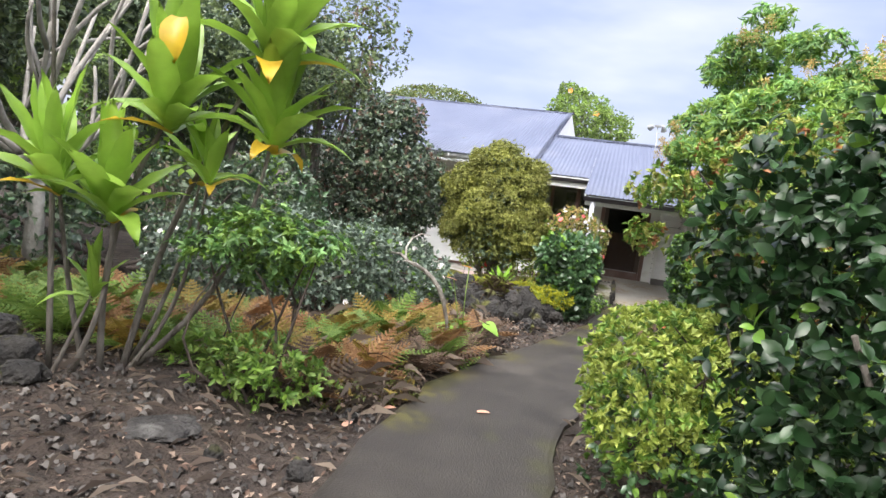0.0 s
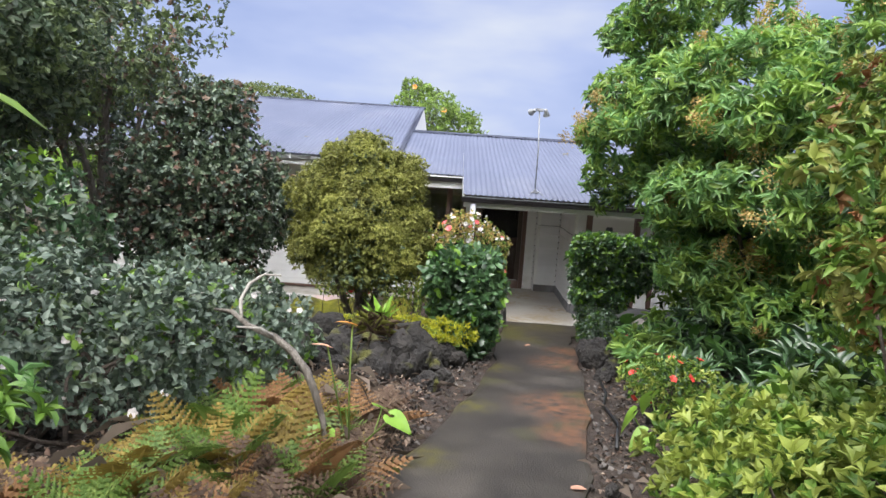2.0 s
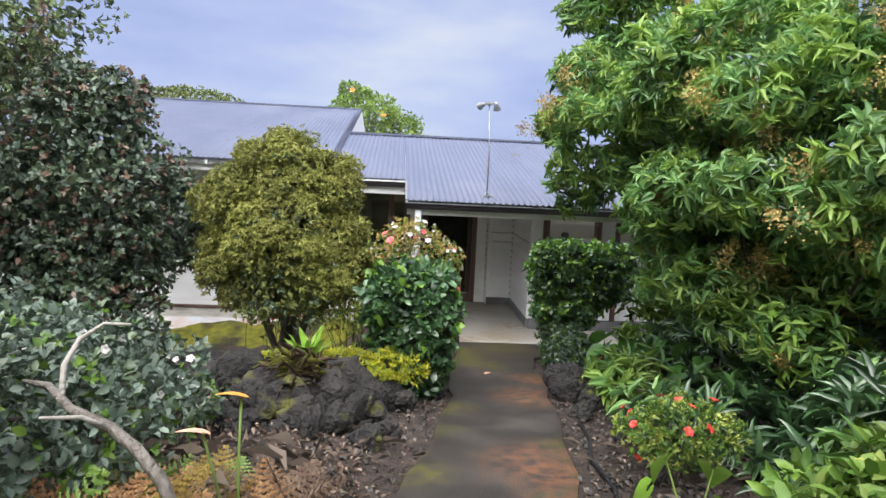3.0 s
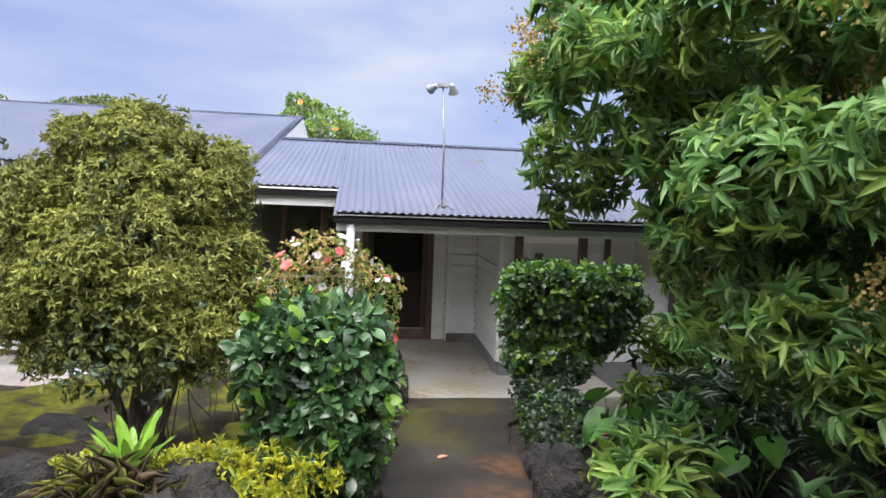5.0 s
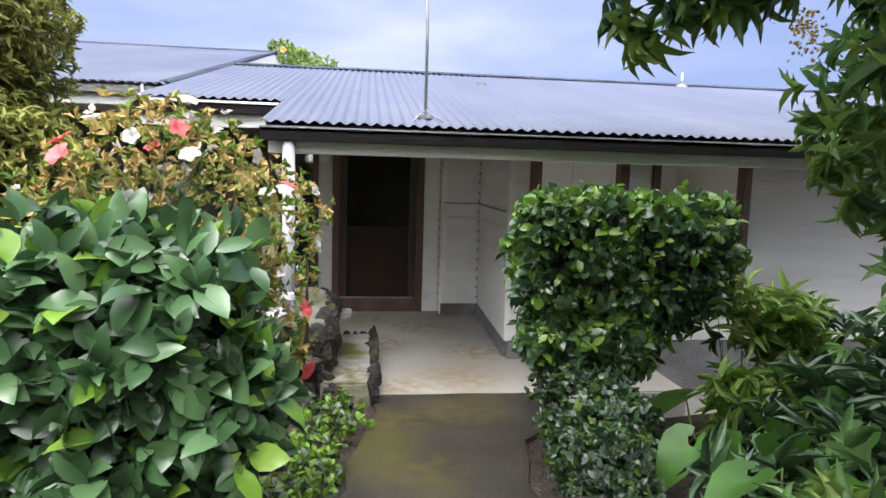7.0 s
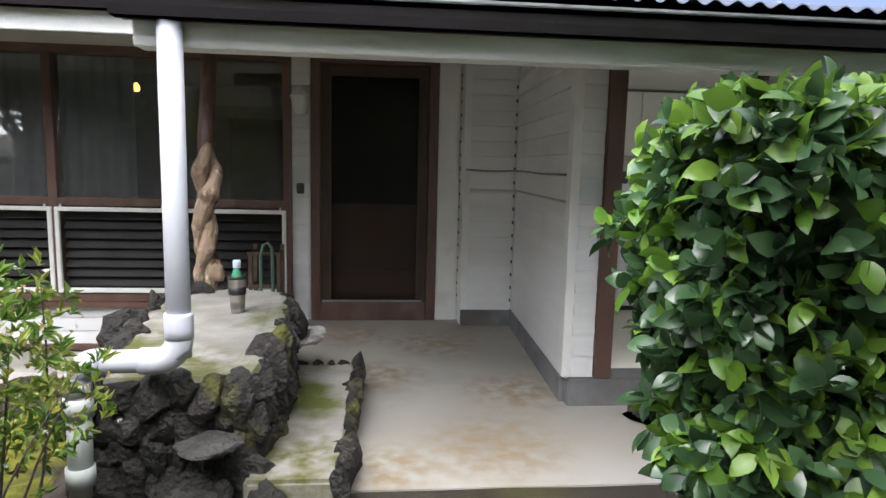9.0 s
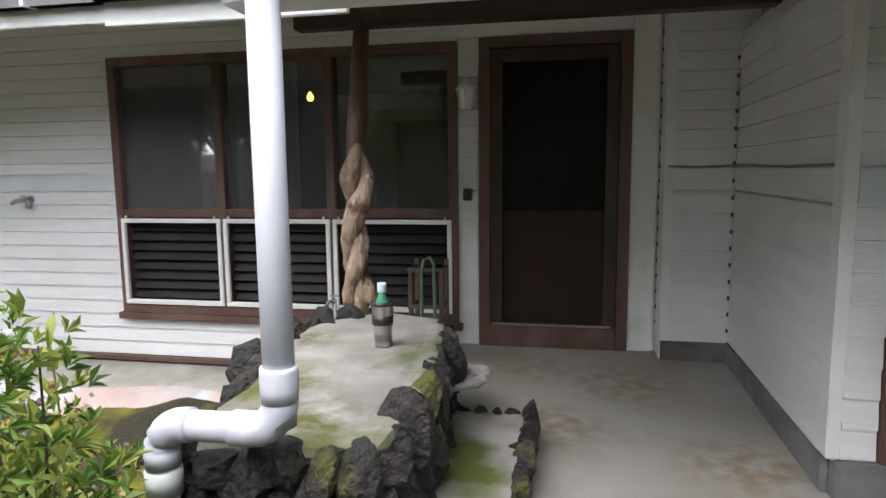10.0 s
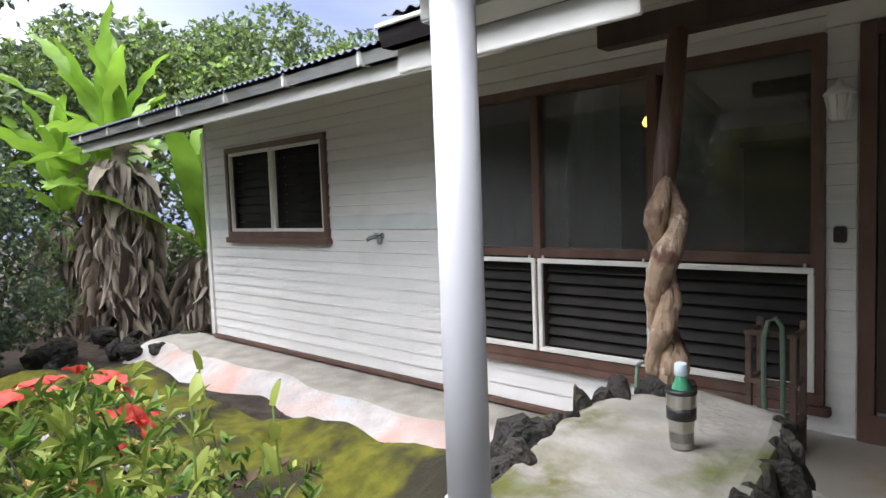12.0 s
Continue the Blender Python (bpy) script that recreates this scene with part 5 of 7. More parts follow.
for p, o in on_skin(lych_puffs, 100, (-0.8, -0.7, 0.45), 0.2):
    n = 150
    up = unit(np.array(o) + np.array((0, 0, 0.9)))
    s = rng.random(n)
    q = np.array(p) + up * (s * 0.21)[:, None] + rng.normal(0, 1, (n, 3)) * (0.06 * (1 - s * 0.75))[:, None]
    part("flower_spray", leaves("spray", q - np.array(at), rng.normal(size=(n, 3)), rng.normal(size=(n, 3)), np.full(n, 0.020), np.full(n, 0.017), DIAMOND, [M["panicle"]], np.zeros(n, int)), None, ob, "tan branching flower spray")["kind"] = "stuff"

# dark trees filling the sides
def big_tree(name, x, y, h, r, label, mats, weights, clumps=2600, leaf=0.09, lw=0.045, trunk=0.12, low=0.35, shape=DIAMOND):
    z = gz(x, y)
    bl = [(x, y, z + h * 0.72, r * 0.8, r * 0.8, h * 0.26)]
    for i in range(6):
        a = i * 1.05 + rng.uniform(0, 0.5)
        bl.append((x + r * 0.55 * math.cos(a), y + r * 0.55 * math.sin(a), z + h * rng.uniform(low + 0.1, 0.82), r * rng.uniform(0.42, 0.6), r * rng.uniform(0.42, 0.6), h * rng.uniform(0.14, 0.2)))
    t = thing(name, (x, y, z), label, "tree")
    tube("trunk", curve_pts((x, y, z - 0.1), (x, y, z + h * 0.7), 7, 0.03), np.linspace(trunk, trunk * 0.4, 7), M["bark"], t, sides=8, wobble=0.1, origin=(x, y, z))
    for b in bl[1:]:
        tube("limb", curve_pts((x, y, z + h * 0.25), b[:3], 6, 0.06), np.linspace(trunk * 0.55, trunk * 0.15, 6), M["bark"], t, sides=6, origin=(x, y, z))
    part("crown", crown("crown", puffs(bl, 9, 0.38), int(clumps * 1.2), 4, shape, leaf, lw, mats, weights, shell=0.4, amp=0.25, origin=(x, y, z), droop=0.3), None, t)
    part("inner_crown", crown("inner_crown", [(b[0], b[1], b[2], b[3] * 0.8, b[4] * 0.8, b[5] * 0.85) for b in bl], int(clumps * 0.45), 4, OVAL, leaf * 1.5, lw * 1.6, mats, weights, shell=0.6, amp=0.2, origin=(x, y, z), droop=0.5), None, t)
    return t


dk, fr = [M["leaf_dark"], M["leaf_far"]], [M["leaf_far"], M["leaf_far_lime"], M["leaf_dark"]]
big_tree("ohia_tree", -5.3, -6.0, 4.0, 1.5, "dark leafy tree behind the garden bed", dk, [0.7, 0.3], 4200, 0.075, 0.04)
big_tree("ohia_tree", -5.0, -3.7, 5.3, 1.3, "tall grey-green tree beside the house", [M["leaf_far"], M["leaf_grey"], M["leaf_dark_red"]], [0.6, 0.30, 0.10], 2600, 0.07, 0.035, low=0.5)
big_tree("ohia_tree", -7.8, -8.5, 5.0, 2.2, "dark leafy tree behind the garden bed", dk, [0.6, 0.4], 4200, 0.10, 0.05)
big_tree("ohia_tree", -6.4, -11.5, 4.2, 1.7, "dark leafy tree behind the garden bed", dk, [0.6, 0.4], 3200, 0.09, 0.045)
big_tree("ohia_tree", 5.4, -8.0, 5.2, 2.3, "dense green tree beside the garden", fr, [0.5, 0.2, 0.3], 4200, 0.11, 0.05)
big_tree("ohia_tree", 4.6, -11.0, 4.6, 1.9, "dense green tree beside the garden", fr, [0.5, 0.2, 0.3], 3200, 0.10, 0.05)
big_tree("ohia_tree", 5.6, -4.6, 4.6, 1.6, "dense green tree beside the house", fr, [0.5, 0.2, 0.3], 3000, 0.10, 0.05)
for x, y, h, r in ((-4.5, -17.5, 5.5, 2.6), (3.5, -18.5, 5.5, 2.6), (-9.5, -15.5, 6.5, 3.0), (7.5, -14.5, 6.0, 2.8), (-0.5, -23.0, 6.5, 3.2), (-7.6, -18.5, 7.5, 3.0), (-13.0, -12.0, 7.0, 3.0), (-6.2, -14.6, 6.5, 2.2)):
    big_tree("ohia_tree", x, y, h, r, "large leafy tree further up the garden", fr, [0.6, 0.15, 0.25], 3000, 0.17, 0.09, 0.18, low=0.0 if x < -4 else 0.35)
under = [(-6.5 + 0.55 * i, -10.2 + 3.2 * math.sin(i * 0.9) * 0.4 - 0.25 * i, 1.3, 0.6, 0.6, 0.65) for i in range(5)] + [(-4.6, -7.4, 1.2, 0.9, 0.7, 0.8), (-5.2, -9.4, 1.3, 0.8, 0.8, 0.8), (-4.2, -6.2, 1.1, 0.8, 0.6, 0.8), (-3.9, -7.0, 1.5, 0.7, 0.6, 0.55)]
shrub("camellia_bush", (-4.9, -8.2), "dark green thicket behind the garden bed", "shrub", under, [
    dict(clumps=3600, k=4, shape=OVAL, length=0.085, width=0.045, mats=[M["leaf_dark"], M["leaf_camellia"], M["leaf_grey"]], weights=[0.5, 0.3, 0.2], shell=0.4, amp=0.2)], stems=10, stem_r=0.03, spread=0.6)
underR = [(2.1, -5.1, 0.34, 0.5, 0.5, 0.26), (2.7, -4.6, 0.3, 0.6, 0.5, 0.38), (2.2, -8.3, 0.9, 0.8, 0.6, 0.45), (3.2, -7.4, 0.9, 0.9, 0.8, 0.6), (3.4, -5.8, 0.7, 0.8, 0.8, 0.6), (3.6, -4.0, 0.35, 0.8, 0.6, 0.5), (1.75, -7.1, 0.62, 0.6, 0.5, 0.3)]
ob, at = shrub("ginger_thicket", (2.5, -6.0), "shaded thicket of long dark leaves with red flowers", "shrub", underR, [
    dict(clumps=2200, k=5, shape=LANCE, length=0.17, width=0.04, mats=[M["leaf_camellia"], M["leaf_tree"]], weights=[0.8, 0.2], shell=0.5, amp=0.25, up=0.8, droop=0.3)], stems=14, stem_r=0.012, spread=0.5)
flowers(ob, at, "petal_red", on_skin(underR, 16, (-0.5, -1, 0.3), 0.2), "small red flower", 0.8)

# far trees behind the roof
far = [(-7.2, 10.5, 4.0, 1.9, 1.6, 0.62), (-8.2, 10.6, 3.7, 1.4, 1.3, 0.6), (-6.2, 10.6, 3.7, 1.3, 1.2, 0.55)]
shrub("umbrella_tree", (-7.2, 10.5), "broad flat-topped tree beyond the roof", "tree", far, [
    dict(clumps=2600, k=4, shape=DIAMOND, length=0.12, width=0.06, mats=[M["leaf_far"], M["leaf_gold_dark"]], weights=[0.6, 0.4], shell=0.3, amp=0.12, freq=7)], stems=5, stem_r=0.12, bark="bark")
far2 = [(-1.4, 13.2, 4.2, 1.4, 1.2, 0.75), (-2.1, 13.3, 4.7, 0.8, 0.8, 0.7), (-0.5, 13.2, 3.8, 1.0, 0.9, 0.55), (-2.3, 13.3, 5.2, 0.35, 0.35, 0.35)]
ob, at = shrub("tulip_tree", (-1.5, 13.2), "bright green tree with orange-red flowers beyond the roof", "tree", far2, [
    dict(clumps=2200, k=4, shape=DIAMOND, length=0.14, width=0.07, mats=[M["leaf_far_lime"], M["leaf_far"]], weights=[0.75, 0.25], shell=0.4, amp=0.3, freq=6)], stems=6, stem_r=0.10, bark="bark")
flowers(ob, at, "petal_orange", [((-2.15, 12.55, 5.15), (0, -1, 0.3)), ((-1.0, 12.2, 4.3), (0, -1, 0.3))], "orange-red blossom", 3.2)


# ---- ti plants: each leaf a piece ----
def strap_leaf(length, width, arch, fold=0.25, n=7, waves=0.0):
    v, t = [], []
    for i in range(n + 1):
        s = i / n
        w = width * 0.5 * (math.sin(math.pi * min(1.0, 0.10 + 0.9 * s ** 0.85)) ** 0.75 if s < 1 else 0.0) + (0.008 if s < 0.12 else 0)
        x, z = length * s * (1 - 0.25 * arch * s), length * (0.28 * s - arch * s * s * 0.55)
        wob = waves * math.sin(s * 19)
        v += [(x, -w, z + fold * w + wob), (x, -w * 0.5, z + fold * w * 0.35), (x, 0, z), (x, w * 0.5, z + fold * w * 0.35), (x, w, z + fold * w - wob)]
    for i in range(n):
        for j in range(4):
            a = i * 5 + j
            t += [(a, a + 1, a + 6), (a, a + 6, a + 5)]
    return np.array(v), np.array(t)


def strap_mesh(name, material, *a, **k):
    v, t = strap_leaf(*a, **k)
    return tri_mesh(name, v, t, [material], smooth=True)


TI = [strap_mesh("leaf", M["ti"], 0.56, 0.118, a, fold=0.4, waves=0.005) for a in (0.12, 0.4, 0.7, 1.0)]
TI_Y = [strap_mesh("leaf", M["ti_yellow"], 0.36, 0.095, a, waves=0.004) for a in (0.6, 1.1)]
ti_at = (-2.42, -11.05, gz(-2.42, -11.05))
ti = thing("ti_plant", ti_at, "tall ti plant with long glossy green leaves and some yellow ones", "plant")
for base, head, size, count, lean, yellow in (
        ((-2.38, -11.12), (-2.02, -11.08, 2.34), 1.2, 17, (0.1, 0.0), 1), ((-2.48, -11.25), (-2.20, -11.26, 1.84), 1.0, 16, (-0.05, 0), 1), ((-2.5, -11.1), (-2.42, -11.38, 1.96), 1.05, 13, (-0.2, 0), 1),
        ((-2.35, -10.95), (-1.60, -10.78, 2.28), 1.12, 20, (0.1, 0), 2), ((-2.35, -11.0), (-1.62, -10.84, 2.72), 1.35, 20, (0.35, 0.1), 2), ((-2.3, -11.05), (-1.86, -10.96, 2.02), 0.7, 10, (0.1, 0), 2),
        ((-2.55, -11.3), (-2.36, -11.2, 1.35), 0.6, 7, (0, 0), 0), ((-2.6, -11.25), (-2.42, -11.42, 3.0), 0.9, 10, (-0.3, 0.0), 0), ((-2.4, -10.9), (-2.1, -10.7, 2.0), 0.75, 9, (0.1, 0.1), 1)):
    zb = gz(*base)
    pts = curve_pts((*base, zb - 0.05), head, 8, 0.05)
    tube("stem", pts - np.array(ti_at), np.linspace(0.026, 0.012, 8) * (0.4 + 0.35 * size), M["bark"], ti, sides=8, wobble=0.06)
    count = int(count * 1.25)
    for i in range(count):
        s = i / count
        az = i * 2.4 + rng.uniform(-0.3, 0.3)
        tilt = 88 - 64 * s + rng.uniform(-10, 10)
        me = (TI_Y[int(rng.integers(2))] if i >= count - yellow else TI[min(3, int(s * 4 + rng.uniform(-0.6, 0.6)) if s > 0.05 else 0)])
        o = part("leaf", me, None, ti)
        k = size * rng.uniform(0.82, 1.08)
        o.matrix_basis = Matrix.Translation(Vector(head) - Vector(ti_at) - Vector((0, 0, 0.10 * s * size))) @ pose(0, 0, 0, lean[1] * 40, lean[0] * 40, 0) @ pose(0, 0, 0, 0, 0, math.degrees(az)) @ pose(0, 0, 0, rng.uniform(-15, 15), -tilt + 12, 0) @ Matrix.Diagonal((k, k, k, 1))

# hanging yellow leaf in front of the tallest head
o = part("leaf", strap_mesh("leaf", M["ti_yellow"], 0.28, 0.13, 0.9, fold=0.4), None, ti, "broad drooping yellow leaf")
o.matrix_basis = Matrix.Translation(Vector((-1.86, -11.25, 2.78)) - Vector(ti_at)) @ pose(0, 0, 0, 0, 62, -70)

# bare-branched plumeria
pl_at = (-4.6, -9.6, gz(-4.6, -9.6))
plum = thing("plumeria_tree", pl_at, "leafless plumeria with smooth pale grey branches", "tree")
tube("trunk", [(0, 0, -0.1), (0.05, 0, 0.6), (0.0, 0.05, 1.2)], [0.09, 0.075, 0.065], M["bark_pale"], plum, sides=9, wobble=0.05)
for i in range(15):
    a = i * 2.4
    end = np.array((0.95 * math.cos(a), 0.95 * math.sin(a), 1.75 + 0.5 * rng.random() + 0.05 * i))
    pts = curve_pts((0, 0.03, 1.1), end, 6, 0.05, -0.25)
    tube("branch", pts, np.linspace(0.035, 0.016, 6), M["bark_pale"], plum, sides=7)
    for k in range(2):
        tube("twig", curve_pts(pts[3 + k], end + rng.normal(0, 0.22, 3), 5, 0.08), np.linspace(0.02, 0.012, 5), M["bark_pale"], plum, sides=6)


# ---- ferns ----
def fern(label, mats, weights, size=0.31, n=17, category="fern"):
    t = thing("fern", (0, 0, -50), label, category, "ferns in the bed")
    one = lambda m: leaves("frond", np.zeros((1, 3)), np.array([[1.0, 0, 0]]), np.array([[0, 0, 1.0]]), np.array([size]), np.array([size * 1.1]), FERN, [m], np.zeros(1, int))
    meshes = [one(m) for m in mats]
    for i in range(n):
        o = part("frond", meshes[int(rng.choice(len(mats), p=weights))], None, t)
        k = rng.uniform(0.6, 1.2)
        o.matrix_basis = pose(*rng.normal(0, 0.02, 2), 0.0, 0, 0, i * 137.5 + rng.uniform(-25, 25)) @ pose(0, 0, 0, rng.uniform(-18, 18), -rng.uniform(18, 62), 0) @ Matrix.Diagonal((k, k, k, 1))
    return t


kinds = [fern("green fern with arching feathery fronds", [M["fern_green"], M["fern_gold"]], [0.85, 0.15]), fern("yellowing fern with golden fronds", [M["fern_gold"], M["fern_green"]], [0.6, 0.4]),
         fern("rust-brown fern drying in the bed", [M["fern_rust"], M["fern_gold"]], [0.75, 0.25]), fern("withered brown fern lying over litter", [M["fern_dead"], M["fern_rust"]], [0.75, 0.25], 0.34)]
spots = []
for i in range(900):
    if i % 3:
        y = rng.uniform(-10.7, -8.0)
        x = edge(LEFT, y) - rng.uniform(0.16, 0.95)
    else:
        x, y = rng.uniform(-4.8, -1.7), rng.uniform(-10.75, -9.7)
    if edge(LEFT, y) - x < 0.42 and y < -10.1 or y > -8.6 and x > edge(LEFT, y) - 0.35:
        continue
    if all((x - a) ** 2 + (y - b) ** 2 > 0.036 for a, b in spots):
        spots.append((x, y))
for x, y in spots[:125]:
    near = edge(LEFT, y) - x
    k = (3 if rng.random() < 0.65 else 2) if near < 0.62 and rng.random() < 0.72 else min(3, max(0, int(1.5 + 3.0 * noise.noise(Vector((x * 1.7, y * 1.7, 4))) + rng.normal(0, 0.6))))
    copy_thing(kinds[k], Matrix.Translation((x, y, gz(x, y) + 0.02)) @ pose(0, 0, 0, 0, 0, rng.uniform(0, 360))).scale = (rng.uniform(0.8, 1.3),) * 3
for k, (x, y) in zip(kinds, ((-2.6, -10.4), (-1.2, -9.9), (-3.2, -10.2), (-1.35, -9.2))):
    k.matrix_basis = Matrix.Translation((x, y, gz(x, y) + 0.02))

for k, x, y, size in ((2, -0.99, -9.06, 1.25), (1, -1.16, -9.0, 1.35), (3, -0.88, -9.18, 1.1), (1, -1.38, -9.05, 1.2)):
    copy_thing(kinds[k], Matrix.Translation((x, y, gz(x, y) + 0.03)) @ pose(0, 0, 0, 0, 0, 70 * k + 200 * x)).scale = (size,) * 3

# bird's-nest fern and yellow ground cover on the rocks
nest_at = (-1.02, -5.95, 0.62)
nest = thing("nest_fern", nest_at, "bright green sword fern with upright strap fronds", "fern")
sword = strap_mesh("frond", M["heart"], 0.36, 0.075, 0.25, waves=0.006)
for i in range(11):
    o = part("frond", sword, None, nest)
    o.matrix_basis = pose(0, 0, 0, 0, 0, i * 137.5) @ pose(0, 0, 0, 0, -62 + 3.5 * i, 0) @ Matrix.Diagonal((*(rng.uniform(0.75, 1.1),) * 3, 1))
yl = [(-0.85 + 0.16 * i, -5.85 + 0.08 * math.sin(i * 2), 0.60 + 0.03 * math.sin(i * 3), 0.17, 0.20, 0.10) for i in range(5)] + [(-1.25, -5.9, 0.6, 0.16, 0.18, 0.1)]
shrub("stonecrop_mat", (-0.8, -5.85), "yellow-green ground cover spilling over the rocks", "plant", yl, [
    dict(clumps=900, k=5, shape=DIAMOND, length=0.045, width=0.016, mats=[M["leaf_yellow"], M["leaf_lime"]], weights=[0.75, 0.25], shell=0.5, amp=0.3, up=0.8)], stems=0)
gr = [(-1.05, -6.2, 0.58, 0.18, 0.15, 0.12)]
shrub("grass_tuft", (-1.05, -6.2), "dry tan grass tuft among the rocks", "grass", gr, [
    dict(clumps=90, k=6, shape=LANCE, length=0.22, width=0.008, mats=[M["fern_dead"], M["leaf_gold"]], weights=[0.6, 0.4], shell=0.8, up=1.5, droop=0.5)], stems=0)


# ---- lava rocks ----
def rock_mesh(seed, flat=0.75):
    bm = bmesh.new()
    bmesh.ops.create_icosphere(bm, subdivisions=3, radius=1)
    for v in bm.verts:
        p = v.co.copy()
        d = 1 + 0.32 * noise.noise(p * 1.3 + Vector((seed * 7.1, 0, 0))) + 0.16 * noise.noise(p * 3.4 + Vector((0, seed * 3.3, 0))) + 0.10 * noise.noise(p * 6 + Vector((0, 0, seed))) - 0.16 * abs(noise.noise(p * 2.3 + Vector((seed, 2.0, 0))))
        v.co = Vector((p.x, p.y, p.z * flat)) * d
    for f in bm.faces:
        f.smooth = False
    me = bpy.data.meshes.new("rock")
    bm.to_mesh(me)
    bm.free()
    return me


ROCKS = [rock_mesh(i, 0.7 + 0.08 * (i % 3)) for i in range(6)]
for r in ROCKS:
    r.materials.append(M["lava_moss"])


def rock(x, y, z, s, label="rough dark lava rock in the garden bed", name="lava_rock"):
    ob = new(name, ROCKS[int(rng.integers(len(ROCKS)))])
    ob.matrix_basis = Matrix.LocRotScale((x, y, z), Euler(rng.uniform(0, 6.28, 3)), (s, s * rng.uniform(0.75, 1.1), s * rng.uniform(0.7, 1.0)))
    return tagged(ob, label, "rock", "lava rocks of the garden bed")


for x, y, s in ((-0.42, -5.95, 0.15), (-0.62, -6.1, 0.19), (-0.85, -6.25, 0.21), (-0.62, -6.35, 0.15), (-1.05, -6.4, 0.18), (-1.3, -6.25, 0.17), (-1.5, -6.0, 0.2), (-1.2, -5.85, 0.22), (-0.8, -5.9, 0.24), (-1.75, -6.1, 0.16), (-1.6, -5.7, 0.2),
                (-0.30, -5.98, 0.11), (-0.95, -6.6, 0.12), (-0.72, -6.55, 0.11), (-1.9, -5.8, 0.18), (-2.1, -6.2, 0.15), (-0.48, -6.28, 0.10), (-1.35, -6.6, 0.13),
                (1.15, -5.6, 0.13), (1.22, -5.3, 0.15), (1.2, -5.0, 0.12), (1.3, -5.8, 0.12), (1.12, -6.1, 0.09), (-2.75, -11.35, 0.13), (-3.1, -11.2, 0.16), (-2.9, -11.75, 0.10), (-3.4, -11.5, 0.14), (-2.5, -11.5, 0.08)):
    rock(x, y, gz(x, y) + s * 0.55, s * 1.22)
for i in range(60):
    x, y = rng.uniform(-2.3, -0.32), rng.uniform(-6.95, -5.75)
    s = rng.uniform(0.045, 0.12)
    rock(x, y, gz(x, y) + s * 0.5 + 0.10 * smooth01((y + 6.9) / 0.8), s)
for i in range(46):
    y = rng.uniform(-12.2, -6.0)
    x = edge(LEFT, y) - rng.uniform(0.1, 2.4) if i % 4 else edge(RIGHT, y) + rng.uniform(0.08, 0.5)
    s = rng.uniform(0.025, 0.07)
    rock(x, y, gz(x, y) + s * 0.3, s, "small dark lava stone on the soil")
slab = part("stepping_stone", rock_mesh(11, 0.16), M["lava"])
slab.matrix_basis = Matrix.LocRotScale((-1.62, -11.55, gz(-1.62, -11.55) + 0.01), Euler((0, 0, 0.4)), (0.17, 0.14, 0.2))
tagged(slab, "flat grey stone set in the soil", "rock")


# ---- litter on the soil ----
def strewn(name, n, xr, yr, size, shape, mat, label, flat=0.25, lift=0.012, left=True, slim=0.5):
    P, k = [], 0
    while len(P) < n and k < n * 6:
        k += 1
        x, y = rng.uniform(*xr), rng.uniform(*yr)
        if edge(LEFT, y) - 0.02 < x < edge(RIGHT, y) + 0.02 and y < -2.8:
            continue
        P.append((x, y, gz(x, y) + lift * rng.random()))
    P = np.array(P)
    n = len(P)
    a = rng.uniform(0, 6.28, n)
    D = np.stack([np.cos(a), np.sin(a), rng.normal(0, flat, n)], 1)
    N = np.array((0, 0, 1.0)) + rng.normal(0, flat, (n, 3))
    L = size * rng.uniform(0.4, 1.3, n)
    return tagged(part(name, leaves(name, P, D, N, L, L * slim, shape, [mat], np.zeros(n, int)), None), label, "debris", kind="stuff")


strewn("leaf_litter", 7000, (-3.6, 1.9), (-13.4, -5.2), 0.042, DIAMOND, M["litter"], "dry brown leaf litter on the soil", lift=0.02)
strewn("dry_twigs", 1500, (-3.0, 1.6), (-12.6, -6.6), 0.13, DIAMOND, M["twig"], "thin dry twigs on the soil", lift=0.05, slim=0.04)
STONE = leaf_shape([(0, 0.25, 0), (0.3, 0.5, 0.35), (0.7, 0.5, 0.38), (1, 0.3, 0.0)])
strewn("dry_stems", 1100, (-2.0, -0.6), (-10.7, -7.4), 0.24, DIAMOND, M["twig"], "tangle of dry brown stems and fern stalks over the bed", flat=0.35, lift=0.14, slim=0.025)
strewn("leaf_litter", 3200, (-2.1, -0.5), (-10.8, -7.0), 0.045, LANCE, M["litter"], "curled brown leaves heaped under the ferns", flat=0.6, lift=0.12)
strewn("lava_gravel", 9000, (-4.2, 1.9), (-13.6, -5.2), 0.034, STONE, M["gravel"], "loose dark lava gravel", flat=0.3, slim=0.8)
leaf_big = strap_mesh("fallen_leaf", M["petal_peach"], 0.10, 0.05, 0.3)
for x, y, rz in ((-0.38, -10.22, 20), (-0.98, -10.9, 80), (-2.75, -11.95, 130), (0.55, -4.75, 30), (-0.9, -10.5, 40), (0.3, -8.8, 0)):
    ob = new("fallen_leaf", leaf_big)
    on = edge(LEFT, y) < x < edge(RIGHT, y)
    ob.matrix_basis = pose(x, y, (path_z(y) if on else gz(x, y) + 0.02) + 0.006, 0, 8, rz) @ Matrix.Diagonal((0.9, 0.9, 0.9, 1))
    tagged(ob, "dry tan leaf fallen on the ground", "leaf", "fallen leaves")


